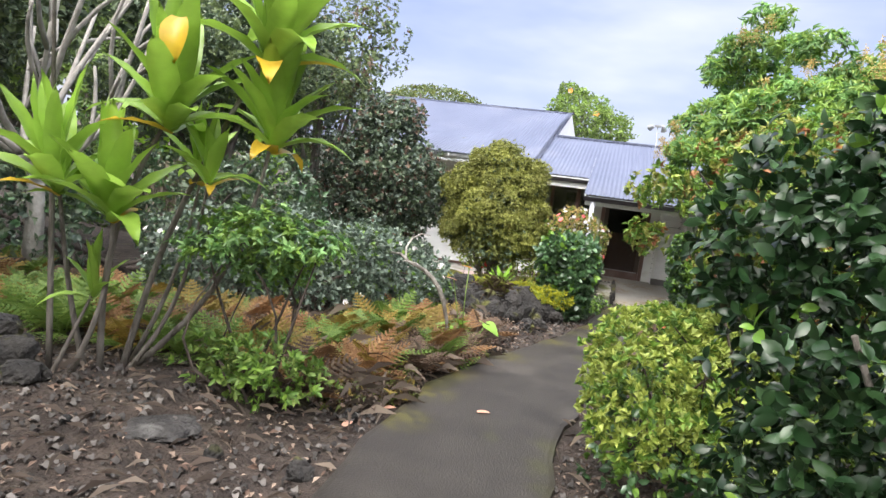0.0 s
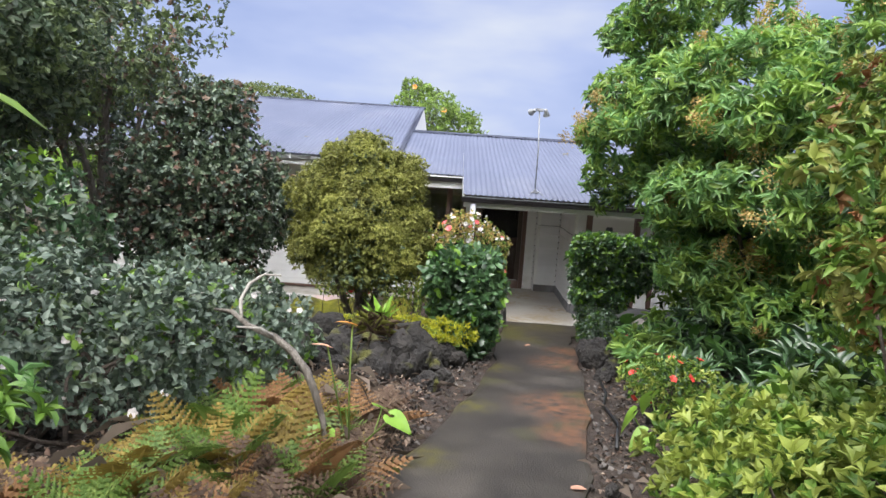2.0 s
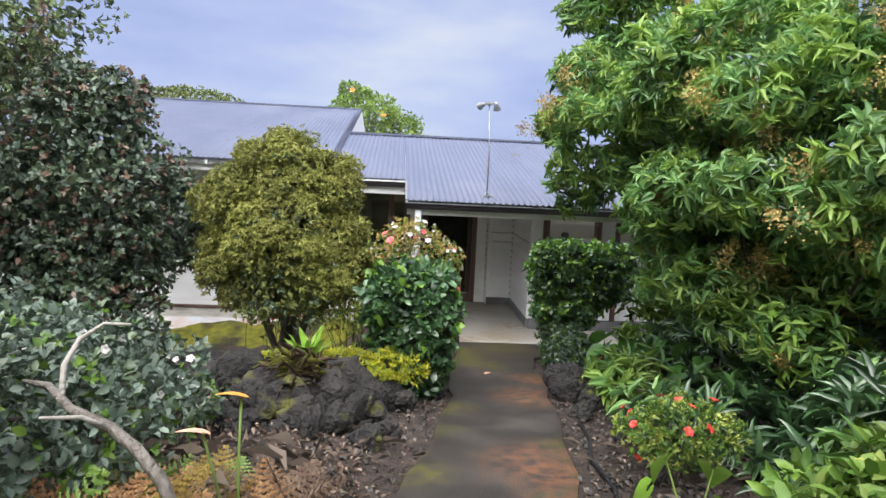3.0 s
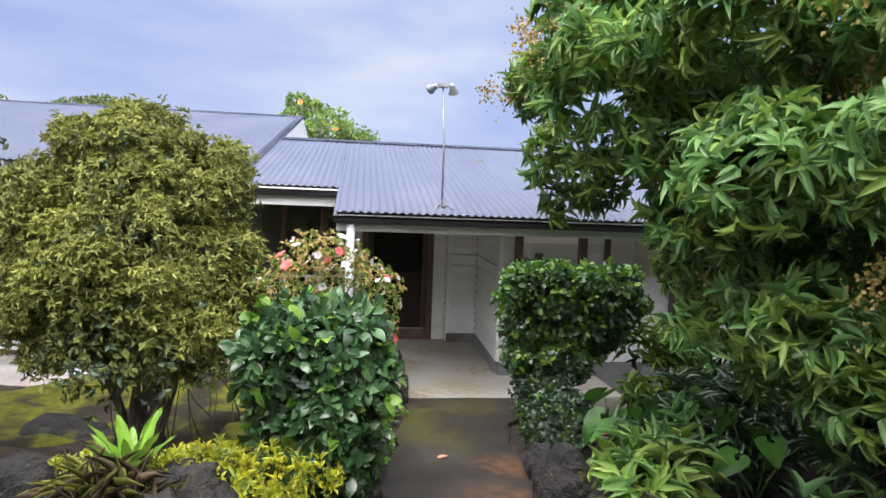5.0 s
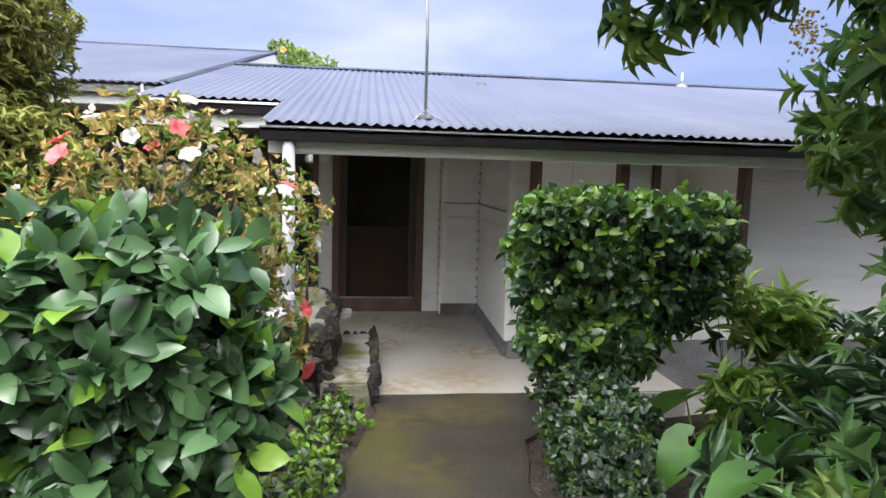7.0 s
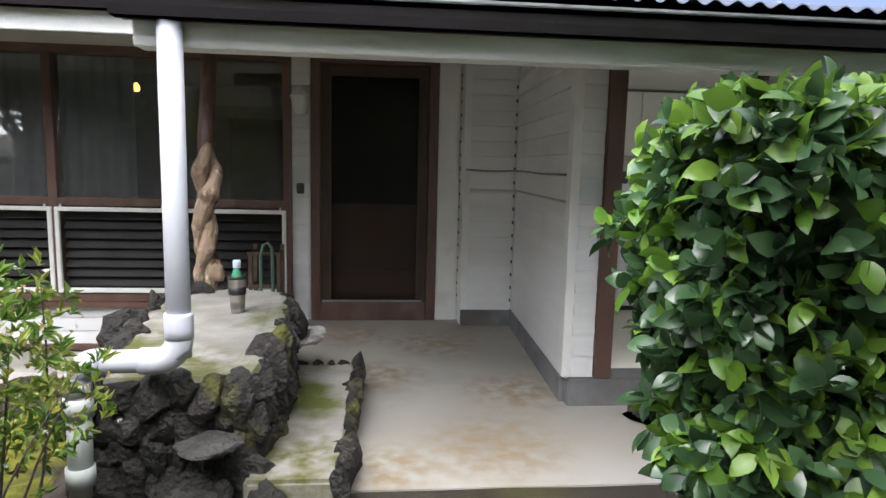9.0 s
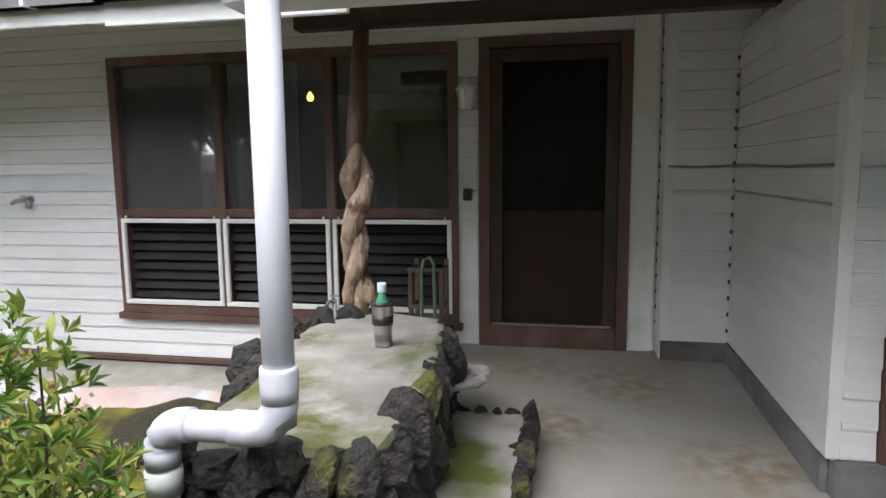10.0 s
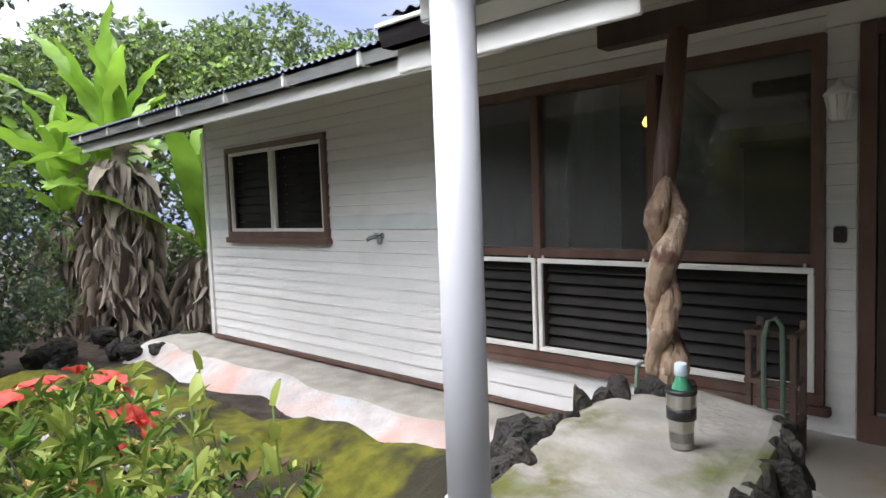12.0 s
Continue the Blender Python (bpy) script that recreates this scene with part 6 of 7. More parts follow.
# ---- heart-leaved plants and anthuriums ----
def heart_leaf(size):
    prof = [(-0.28, 0.16), (-0.20, 0.33), (0.0, 0.42), (0.25, 0.37), (0.5, 0.25), (0.75, 0.11), (0.95, 0.0)]
    v, t = [], []
    for x, w in prof:
        for s in (-1, -0.5, 0, 0.5, 1):
            v.append((max(x, 0.0) if s == 0 and x < 0 else x, s * w, 0.16 * abs(s) * w - 0.22 * max(0, x) ** 2))
    for i in range(len(prof) - 1):
        for j in range(4):
            a = i * 5 + j
            t += [(a, a + 1, a + 6), (a, a + 6, a + 5)]
    return np.array(v) * size, np.array(t)


def heart_plant(x, y, n, size, h, label, key="heart", spathes=()):
    at = (x, y, gz(x, y))
    p = thing("anthurium", at, label, "plant", "heart-leaved plants")
    v, t = heart_leaf(size)
    me = tri_mesh("leaf", v, t, [M[key]], smooth=True)
    for i in range(n):
        a = i * 2.4 + 1.0
        r = h * rng.uniform(0.35, 0.8)
        end = (r * math.cos(a), r * math.sin(a), h * rng.uniform(0.55, 1.05))
        tube("stalk", curve_pts((0, 0, -0.03), end, 5, 0.06), [0.006, 0.006, 0.005, 0.005, 0.004], M["fern_green"], p, sides=5)
        o = part("leaf", me, None, p)
        o.matrix_basis = pose(*end, rng.uniform(-20, 20), rng.uniform(15, 60), math.degrees(a)) @ Matrix.Diagonal((*(rng.uniform(0.7, 1.15),) * 3, 1))
    for dx, dy, dz, key2 in spathes:
        tube("flower_stalk", curve_pts((0, 0, 0), (dx, dy, dz), 5, 0.05), [0.005] * 5, M["fern_green"], p, sides=5)
        o = part("spathe", tri_mesh("spathe", v * 0.5, t, [M[key2]], smooth=True), None, p, "waxy flower spathe")
        o.matrix_basis = pose(dx, dy, dz, 10, -20, 200)
    return p


heart_plant(-0.86, -8.62, 5, 0.20, 0.46, "anthurium with heart leaves and orange spathes", "heart", ((-0.02, -0.02, 0.80, "petal_orange"), (-0.14, -0.05, 0.68, "petal_peach")))
heart_plant(1.0, -8.28, 8, 0.16, 0.34, "large yellow-green heart-leaved plant", "heart")
for x, y, n, s in ((1.95, -4.62, 6, 0.30), (2.5, -4.9, 6, 0.26), (2.75, -4.2, 6, 0.30), (1.7, -5.3, 6, 0.22), (2.3, -5.6, 5, 0.24)):
    heart_plant(x, y, n, s, 0.42, "dark green heart-leaved plant in the shade", "heart_dark")

# striped ginger clump and red azalea under the tree
ging = [(1.52, -5.72, 0.50, 0.26, 0.26, 0.16), (1.75, -5.6, 0.46, 0.26, 0.26, 0.16)]
shrub("ginger_clump", (1.45, -5.7), "clump of pale green lance-leaved ginger", "plant", ging, [
    dict(clumps=80, k=6, shape=LANCE, length=0.17, width=0.042, mats=[M["leaf_tree_new"], M["leaf_tree"]], weights=[0.75, 0.25], shell=0.7, amp=0.2, up=0.7, droop=0.4)], stems=12, stem_r=0.006, bark="fern_green")
tall_g = [(2.60, -3.72, 0.72, 0.30, 0.26, 0.24), (2.95, -3.6, 0.66, 0.28, 0.26, 0.22), (2.35, -4.2, 0.42, 0.26, 0.26, 0.18)]
shrub("ginger_clump", (2.62, -3.75), "tall pale green ginger stand before the white wall", "plant", tall_g, [
    dict(clumps=130, k=6, shape=LANCE, length=0.15, width=0.038, mats=[M["leaf_tree_new"], M["leaf_azalea"]], weights=[0.6, 0.4], shell=0.8, amp=0.25, up=0.7, droop=0.5)], stems=16, stem_r=0.007, bark="fern_green", spread=0.14)
azC = [(1.08, -7.62, 0.80, 0.24, 0.26, 0.16), (1.32, -7.5, 0.78, 0.26, 0.28, 0.16)]
ob, at = shrub("azalea_bush", (1.2, -7.55), "low pale azalea with salmon blooms beside the path", "shrub", azC, [
    dict(clumps=520, k=5, shape=DIAMOND, length=0.036, width=0.017, mats=[M["leaf_azalea"], M["leaf_lime"]], weights=[0.6, 0.4], shell=0.5, amp=0.2, up=0.6)], stems=8, stem_r=0.008)
flowers(ob, at, "petal_red", on_skin(azC, 10, (-0.4, -1, 0.6), 0.15), "salmon red blossom", 0.8)
limeR = [(1.45, -8.9, 1.0, 0.5, 0.45, 0.26), (1.0, -9.35, 1.02, 0.42, 0.4, 0.25), (1.95, -8.6, 1.0, 0.55, 0.45, 0.3), (2.4, -9.2, 1.2, 0.5, 0.5, 0.3)]
shrub("hydrangea_bush", (1.5, -8.9), "broad low bush with fresh mid-green leaves", "shrub", limeR, [
    dict(clumps=1500, k=5, shape=OVAL, length=0.085, width=0.042, mats=[M["leaf_azalea"], M["leaf_lime"], M["fern_green"]], weights=[0.6, 0.05, 0.35], shell=0.6, amp=0.2, up=0.7)], stems=9, stem_r=0.012, spread=0.3)

creep = [(edge(LEFT, y) - 0.16 - 0.05 * math.sin(y * 9), y, path_z(y) + 0.05, 0.14, 0.14, 0.08) for y in (-5.0, -4.75, -4.5, -4.25, -4.0, -3.75, -3.5, -3.3)]
shrub("creeping_groundcover", (0.0, -4.2), "low creeping plant with small fresh leaves beside the path", "plant", creep, [
    dict(clumps=420, k=4, shape=ROUND, length=0.045, width=0.032, mats=[M["heart"], M["leaf_azalea"], M["leaf_dark"]], weights=[0.3, 0.4, 0.3], shell=0.6, amp=0.3, up=0.9)], stems=0)
for y in (-9.9, -9.55, -9.2, -8.85, -10.25, -10.55, -8.5):
    x = edge(LEFT, y) - 0.22 - 0.12 * math.sin(y * 13)
    tuft = [(x, y, gz(x, y) + 0.06, 0.17, 0.17, 0.09), (x - 0.14, y + 0.1, gz(x, y) + 0.05, 0.13, 0.13, 0.08)]
    shrub("browned_groundcover", (x, y), "low tan and olive groundcover drying at the path edge", "plant", tuft, [
        dict(clumps=230, k=5, shape=LANCE, length=0.050, width=0.016, mats=[M["fern_dead"], M["leaf_gold_dark"], M["fern_gold"]], weights=[0.45, 0.37, 0.18], shell=0.8, amp=0.3, up=0.8, droop=0.4)], stems=0, group="browned groundcover tufts")

# black irrigation hose along the path
tube("garden_hose", [(x, y, gz(x, y) + 0.03) for x, y in ((0.72, -8.1), (0.86, -7.6), (0.88, -7.1), (1.0, -6.7), (1.05, -6.3))], [0.012] * 5, M["black"], None, sides=7)
tagged(bpy.data.objects["garden_hose"], "black irrigation hose lying on the soil", "hose")
dead = thing("dead_branch", (-1.3, -8.5, gz(-1.3, -8.5)), "pale bleached forked branch lying in the bed", "branch")
dead_o = np.array((-1.3, -8.5, gz(-1.3, -8.5)))
tube("limb", np.array([(-0.90, -8.92, gz(-0.90, -8.92) - 0.02), (-0.96, -8.91, 0.90), (-1.01, -8.90, 1.05), (-1.06, -8.88, 1.14), (-1.14, -8.85, 1.22), (-1.24, -8.80, 1.27), (-1.40, -8.72, 1.30), (-1.52, -8.62, 1.34), (-1.64, -8.55, 1.33)]) - dead_o, [0.012, 0.014, 0.018, 0.020, 0.019, 0.017, 0.015, 0.012, 0.007], M["bark"], dead, "weathered brown limb", sides=9, wobble=0.25)
tube("fork", np.array([(-1.45, -8.68, 1.31), (-1.49, -8.58, 1.40), (-1.46, -8.53, 1.48), (-1.39, -8.5, 1.53), (-1.30, -8.5, 1.53)]) - dead_o, [0.010, 0.010, 0.009, 0.007, 0.004], M["bark_pale"], dead, sides=7, wobble=0.25)
tube("fork", np.array([(-1.24, -8.80, 1.27), (-1.30, -8.86, 1.33), (-1.40, -8.90, 1.34)]) - dead_o, [0.010, 0.008, 0.004], M["bark_pale"], dead, sides=6, wobble=0.25)

# ---- stone wall, step and the things of the porch ----
def chip_mesh(seed):
    """An angular broken stone: a ball cut flat by several planes, with a rough skin."""
    r = random.Random(seed)
    bm = bmesh.new()
    bmesh.ops.create_icosphere(bm, subdivisions=3, radius=1)
    cuts = [(Vector((r.gauss(0, 1), r.gauss(0, 1), r.gauss(0, 1))).normalized(), r.uniform(0.45, 0.8)) for _ in range(11)]
    for v in bm.verts:
        p = v.co.copy()
        for d, h in cuts:
            over = p.dot(d) - h
            if over > 0:
                p -= d * over
        p *= 1 + 0.10 * noise.noise(v.co * 3.1 + Vector((seed, 0, 0))) + 0.07 * noise.noise(v.co * 7.5 + Vector((0, seed, 0)))
        v.co = p * 1.25
    me = bpy.data.meshes.new("chip")
    bm.to_mesh(me)
    bm.free()
    me.materials.append(M["lava_moss"])
    return me


CHIPS = [chip_mesh(i + 1) for i in range(8)]


def stone_wall():
    """Dry lava-stone retaining wall with a concrete cap."""
    t = thing("stone_wall", (-0.2, -2.0, 0.0), "low lava-stone wall with a mossy concrete cap beside the porch", "wall")
    o = Vector((-0.2, -2.0, 0.0))
    outline = [(-0.50, -2.88), (0.10, -2.84), (0.13, -2.3), (0.06, -1.62), (0.0, -1.33), (-0.35, -1.22), (-0.62, -1.5), (-0.62, -1.85), (-0.50, -2.4)]
    bm = bmesh.new()
    top = [bm.verts.new((x - o.x, y - o.y, 0.475)) for x, y in outline]
    bot = [bm.verts.new((x - o.x, y - o.y, -0.4)) for x, y in outline]
    bm.faces.new(top)
    for i in range(len(outline)):
        k = (i + 1) % len(outline)
        bm.faces.new((bot[i], bot[k], top[k], top[i]))
    part("core", bm, M["lava"], t)
    bm = bmesh.new()
    rings = []
    for inset, z in ((0.0, 0.476), (0.03, 0.497), (0.12, 0.505), (0.26, 0.50)):
        cx, cy = -0.25, -2.05
        rings.append([bm.verts.new((cx + (x - cx) * (1 - inset) - o.x, cy + (y - cy) * (1 - inset * 0.6) - o.y, z + 0.006 * math.sin(9 * x + 7 * y))) for x, y in outline])
    for p, q in zip(rings, rings[1:]):
        for i in range(len(outline)):
            k = (i + 1) % len(outline)
            bm.faces.new((p[i], p[k], q[k], q[i]))
    bm.faces.new(rings[-1])
    part("cap", bm, M["slab_top"], t, "pale worn concrete cap with moss")
    for i in range(len(outline)):
        a, b = Vector((*outline[i], 0)), Vector((*outline[(i + 1) % len(outline)], 0))
        if b.y > -1.4 and a.y > -1.65 and a.x < 0.03:
            continue
        n = max(2, int((b - a).length / 0.10))
        for k in range(n):
            for zi in range(5):
                p = a.lerp(b, (k + 0.5 + 0.5 * (zi % 2)) / n)
                s = rng.uniform(0.055, 0.105)
                st = part("stone", CHIPS[int(rng.integers(len(CHIPS)))], None, t)
                z = -0.02 + zi * 0.113 + rng.uniform(-0.02, 0.02)
                st.matrix_basis = Matrix.LocRotScale(Vector((p.x, p.y, z)) - o, Euler((rng.uniform(-0.4, 0.4), rng.uniform(-0.4, 0.4), rng.uniform(0, 6.28))), (s * rng.uniform(0.6, 1.0), s * 0.75, s * rng.uniform(0.8, 1.35)))
    return t


stone_wall()
for x, y, s in ((-0.63, -1.85, 0.09), (-0.60, -1.62, 0.07), (-0.5, -1.42, 0.06), (-0.40, -1.26, 0.05), (-0.15, -1.26, 0.05), (-0.66, -2.05, 0.12), (-0.58, -2.3, 0.09)):
    rock(x, y, 0.44, s, "dark lava stone set round the wall cap")
for x, y, z, s in ((-0.72, -3.0, -0.1, 0.16), (-0.62, -3.25, -0.05, 0.12), (-0.05, -3.02, 0.08, 0.12), (0.18, -2.98, 0.06, 0.10), (0.02, -3.15, 0.06, 0.09), (0.25, -3.12, 0.05, 0.06)):
    rock(x, y, z, s, "mossy lava stone at the foot of the wall")
ledge = part("stone_shelf", rock_mesh(21, 0.22), M["lava"])
ledge.matrix_basis = Matrix.LocRotScale((-0.02, -2.99, 0.30), Euler((0.05, 0, 0.1)), (0.11, 0.09, 0.12))
tagged(ledge, "flat grey stone jutting from the wall", "rock")
shell = part("pale_stone", rock_mesh(5, 0.45), M["shell"])
shell.matrix_basis = Matrix.LocRotScale((0.14, -1.72, 0.33), Euler((0.15, -0.15, 0.1)), (0.15, 0.08, 0.11))
tagged(shell, "pale rough stone jutting from the wall", "rock")

step = thing("porch_step", (0.27, -2.25, 0.0), "low concrete step edged with lava stone", "step")
part("tread", boxed(-0.18, 0.16, -0.72, 0.62, -0.08, 0.15, bevel=0.015), M["slab_top"], step)
for i in range(17):
    s = rng.uniform(0.035, 0.055)
    e = part("edge_stone", CHIPS[i % 8], None, step)
    e.matrix_basis = Matrix.LocRotScale((0.17, -0.72 + i * 0.082, 0.10 + rng.uniform(0, 0.02)), Euler((rng.uniform(-0.3, 0.3), 0, rng.uniform(0, 6))), (s * 0.7, s, s * 1.7))
for i in range(5):
    e = part("edge_stone", CHIPS[i % 8], None, step)
    e.matrix_basis = Matrix.LocRotScale((-0.13 + i * 0.075, 0.62, 0.13), Euler((0, 0, i)), (0.035, 0.03, 0.035))

# painted concrete ledge and mossy ground under the house wall
bm = bmesh.new()
cols = 60
prev = None
for i in range(cols + 1):
    x = -7.6 + (7.2) * i / cols
    w = 0.05 * math.sin(x * 2.3) + 0.04 * math.sin(x * 5.1)
    ring = [bm.verts.new(c) for c in ((x, 0.05, -0.262), (x, -0.28 + w * 0.3, -0.268), (x, -0.52 + w, -0.285), (x, -0.62 + w, -0.315), (x, -0.80 + w * 1.5, -0.44), (x, -1.06 + w * 2, -0.62), (x, -1.34 + w * 2, -0.80))]
    if prev:
        for k in range(6):
            f = bm.faces.new((prev[k], prev[k + 1], ring[k + 1], ring[k]))
            f.smooth = True
            f.material_index = 0 if k < 2 else 1
    prev = ring
lg = setting("ledge", bm, [M["ledge_top"], M["ledge"]], "rough concrete ledge with worn pink and blue paint")


def mound(name, x, y, z, sx, sy, sz, seed, label, material):
    me = rock_mesh(seed, 0.6)
    for p in me.polygons:
        p.use_smooth = True
    ob = part(name, me, material)
    ob.matrix_basis = Matrix.LocRotScale((x, y, z), Euler((0, 0, seed)), (sx, sy, sz))
    return tagged(ob, label, "mound", "moss mounds")


def moss_bank():
    xs, ys = np.linspace(-7.6, -0.72, 110), np.linspace(-3.25, -0.94, 42)
    v, t = [], []
    for y in ys:
        for x in xs:
            h = 0.26 * noise.noise(Vector((x * 0.9, y * 1.3, 2))) + 0.07 * noise.noise(Vector((x * 2.6, y * 2.6, 5))) + 0.02 * noise.noise(Vector((x * 9, y * 9, 0)))
            rim = min(1.0, (x + 7.6) / 0.6, (-0.72 - x) / 0.35, (y + 3.25) / 0.5, (-0.94 - y) / 0.14)
            v.append((x, y, -0.82 + 0.45 * smooth01(rim) + h * smooth01(rim) + 0.14 * smooth01((x + 2.4) / 1.0)))
    n = len(xs)
    for j in range(len(ys) - 1):
        for i in range(n - 1):
            a = j * n + i
            t += [(a, a + 1, a + n + 1), (a, a + n + 1, a + n)]
    return tri_mesh("moss_bank", v, t, [M["moss"]], smooth=True)


tagged(part("moss_bank", moss_bank(), None), "uneven ground bank covered in bright green moss", "ground", kind="structure")
mound("moss_mound", -0.85, -3.35, -0.22, 0.40, 0.40, 0.30, 12, "low mound covered in bright green moss", M["moss"])
mound("lava_mound", -2.9, -2.4, -0.55, 0.6, 0.4, 0.4, 6, "dark lava mound with patchy moss", M["lava_moss"])
mound("lava_mound", -4.6, -1.35, -0.66, 0.6, 0.3, 0.3, 2, "dark lava mound with patchy moss", M["lava_moss"])
for i in range(16):
    rock(-7.2 - rng.uniform(0, 1.8), -1.0 + rng.uniform(-0.9, 1.2), -0.38, rng.uniform(0.08, 0.2), "dark lava rock of the boundary heap")

# PVC downpipe with elbows
pvc = thing("downpipe", (-0.115, -2.95, 0.505), "thick white PVC downpipe with an elbow resting on the wall", "pipe")
tube("upright", [(0, 0, 0.10), (0, 0, 0.6), (0, 0, 1.208)], [0.040] * 3, M["pvc"], pvc, sides=24)
part("collar", spun([(0.0405, 0.165), (0.047, 0.165), (0.048, 0.20), (0.048, 0.245), (0.046, 0.255), (0.0405, 0.255)], 24), M["pvc"], pvc)
arc = [(-0.08 + 0.08 * math.cos(a), 0, 0.165 - 0.08 * math.sin(a)) for a in np.linspace(0, math.pi / 2, 7)]
tube("elbow", [(0, 0, 0.19)] + arc + [(-0.13, 0, 0.085)], [0.046] * 9, M["pvc"], pvc, sides=22)
tube("cross_run", [(-0.10, 0, 0.085), (-0.28, 0.0, 0.083)], [0.040] * 2, M["pvc"], pvc, sides=22)
arc = [(-0.27 - 0.07 * math.sin(a), 0, 0.013 + 0.07 * math.cos(a)) for a in np.linspace(0, math.pi / 2, 7)]
tube("elbow", [(-0.25, 0, 0.084)] + arc + [(-0.34, 0, -0.03)], [0.046] * 9, M["pvc"], pvc, sides=22)
tube("drop", [(-0.34, 0, -0.02), (-0.345, 0, -0.40)], [0.040] * 2, M["pvc_grey"], pvc, "weathered grey-white drop pipe", sides=22)
part("collar", spun([(0.0405, 0), (0.048, 0.0), (0.048, 0.07), (0.0405, 0.07)], 22), M["pvc_grey"], pvc).matrix_basis = pose(-0.345, 0, -0.36)
part("collar", spun([(0.0405, 0), (0.048, 0.0), (0.048, 0.07), (0.0405, 0.07)], 22), M["pvc_grey"], pvc).matrix_basis = pose(-0.34, 0, -0.11)
tube("side_pipe", [(-0.24, 0.16, -0.1), (-0.25, 0.16, -0.24), (-0.31, 0.13, -0.40)], [0.037] * 3, M["pvc"], pvc, sides=18)

# twisted post: two stems wound round each other under a straight brown top
tp_at = (-0.47, -1.28, 0.49)
tp = thing("twisted_post", tp_at, "twisted bleached tree trunk post with a brown stained top", "post")
for ph, mat, rr in ((0.0, M["drift"], 0.052), (math.pi, M["drift"], 0.044)):
    pts, rad = [], []
    for i in range(34):
        s = i / 33
        z = 0.06 + s * 0.92
        a = ph + s * 9.5
        w = 0.034 * (1 - 0.75 * smooth01((s - 0.7) / 0.3)) * (1 + 0.3 * math.sin(s * 11 + ph * 2))
        pts.append((w * math.cos(a) - 0.014 * math.sin(s * 6.5), w * math.sin(a), z))
        rad.append(rr * (1 + 0.20 * math.sin(s * 15 + ph) + 0.10 * math.sin(s * 37 + 2 * ph)) * (1.0 - 0.18 * s) * (1 - 0.72 * smooth01((s - 0.8) / 0.2)))
    tube("winding_stem", pts, rad, mat, tp, "smooth bleached winding stem", sides=14, wobble=0.09)
tube("foot", [(0.01, 0, -0.03), (0.005, 0, 0.08), (0, 0, 0.2)], [0.056, 0.050, 0.045], M["drift"], tp, "split pale timber foot", sides=9, wobble=0.16)
for k in range(5):
    a = k * 1.3
    part("splinter", boxed(-0.008, 0.008, -0.006, 0.006, 0.0, 0.16 + 0.04 * (k % 2), bevel=0.002), M["drift"], tp).matrix_basis = pose(0.05 * math.cos(a), 0.05 * math.sin(a), -0.02, 4 * math.sin(a), -4 * math.cos(a), 0)
tube("top", [(0, 0, 0.70), (0, 0, 0.84), (0.005, 0.02, 0.95), (0.01, 0.06, 1.15), (0.0, 0.17, 1.50)], [0.025, 0.042, 0.05, 0.046, 0.04], M["post_brown"], tp, "brown stained upper trunk", sides=12, wobble=0.04)

# steel tumbler with a small green bottle in it
tum = thing("tumbler", (-0.165, -1.87, 0.506), "stainless steel tumbler holding a small green bottle on the wall cap", "cup")
part("body", spun([(0.030, 0.0), (0.032, 0.004), (0.036, 0.07), (0.040, 0.11), (0.042, 0.165), (0.043, 0.172), (0.040, 0.172), (0.038, 0.16), (0.034, 0.02)], 28), M["steel"], tum)
part("grip_band", spun([(0.0385, 0.088), (0.0412, 0.089), (0.0425, 0.125), (0.0395, 0.126)], 28), M["black"], tum, "black rubber grip band")
part("rim", spun([(0.0415, 0.164), (0.0445, 0.166), (0.0445, 0.178), (0.040, 0.178)], 28), M["black"], tum)
bottle = part("bottle", spun([(0.026, 0.03), (0.030, 0.05), (0.030, 0.18), (0.026, 0.21), (0.016, 0.235), (0.013, 0.25)], 20), M["bottle"], tum, "green plastic bottle")
part("bottle_cap", spun([(0.0165, 0.245), (0.018, 0.247), (0.018, 0.278), (0.016, 0.282)], 20), M["cap_blue"], bottle, "pale blue screw cap")

bottle.location.z = -0.028
tum.scale = (1.08, 1.08, 1.06)

# rack with hose and garden tap behind the post
rack = thing("hose_rack", (-0.28, -0.42, 0.0), "small brown timber rack with a green hose hung on it", "rack")
for x, y in ((-0.1, -0.08), (0.1, -0.08), (-0.1, 0.10), (0.1, 0.10)):
    part("leg", boxed(x - 0.014, x + 0.014, y - 0.014, y + 0.014, 0, 0.66 if y > 0 else 0.60, bevel=0.003), M["rust_metal"], rack)
for z, r in ((0.60, 8), (0.36, 0), (0.14, 0)):
    part("rail", boxed(-0.12, 0.12, -0.10, -0.075, z, z + 0.025, bevel=0.003), M["rust_metal"], rack)
    part("rail", boxed(-0.112, -0.09, -0.09, 0.11, z, z + 0.022, bevel=0.003), M["rust_metal"], rack)
    part("rail", boxed(0.09, 0.112, -0.09, 0.11, z, z + 0.022, bevel=0.003), M["rust_metal"], rack)
part("shelf", boxed(-0.12, 0.12, -0.09, 0.10, 0.163, 0.178, bevel=0.003), M["rust_metal"], rack)
tube("hose", [(0.0, -0.12, 0.02), (-0.02, -0.12, 0.3), (-0.02, -0.12, 0.6), (0.0, -0.12, 0.68), (0.03, -0.12, 0.7), (0.06, -0.12, 0.66), (0.065, -0.12, 0.4), (0.06, -0.12, 0.01)], [0.012] * 8, M["hose"], rack, "looped green hose", sides=9)
tap = thing("garden_tap", (-0.85, -0.62, -0.27), "garden tap on a standpipe with a green hose", "tap")
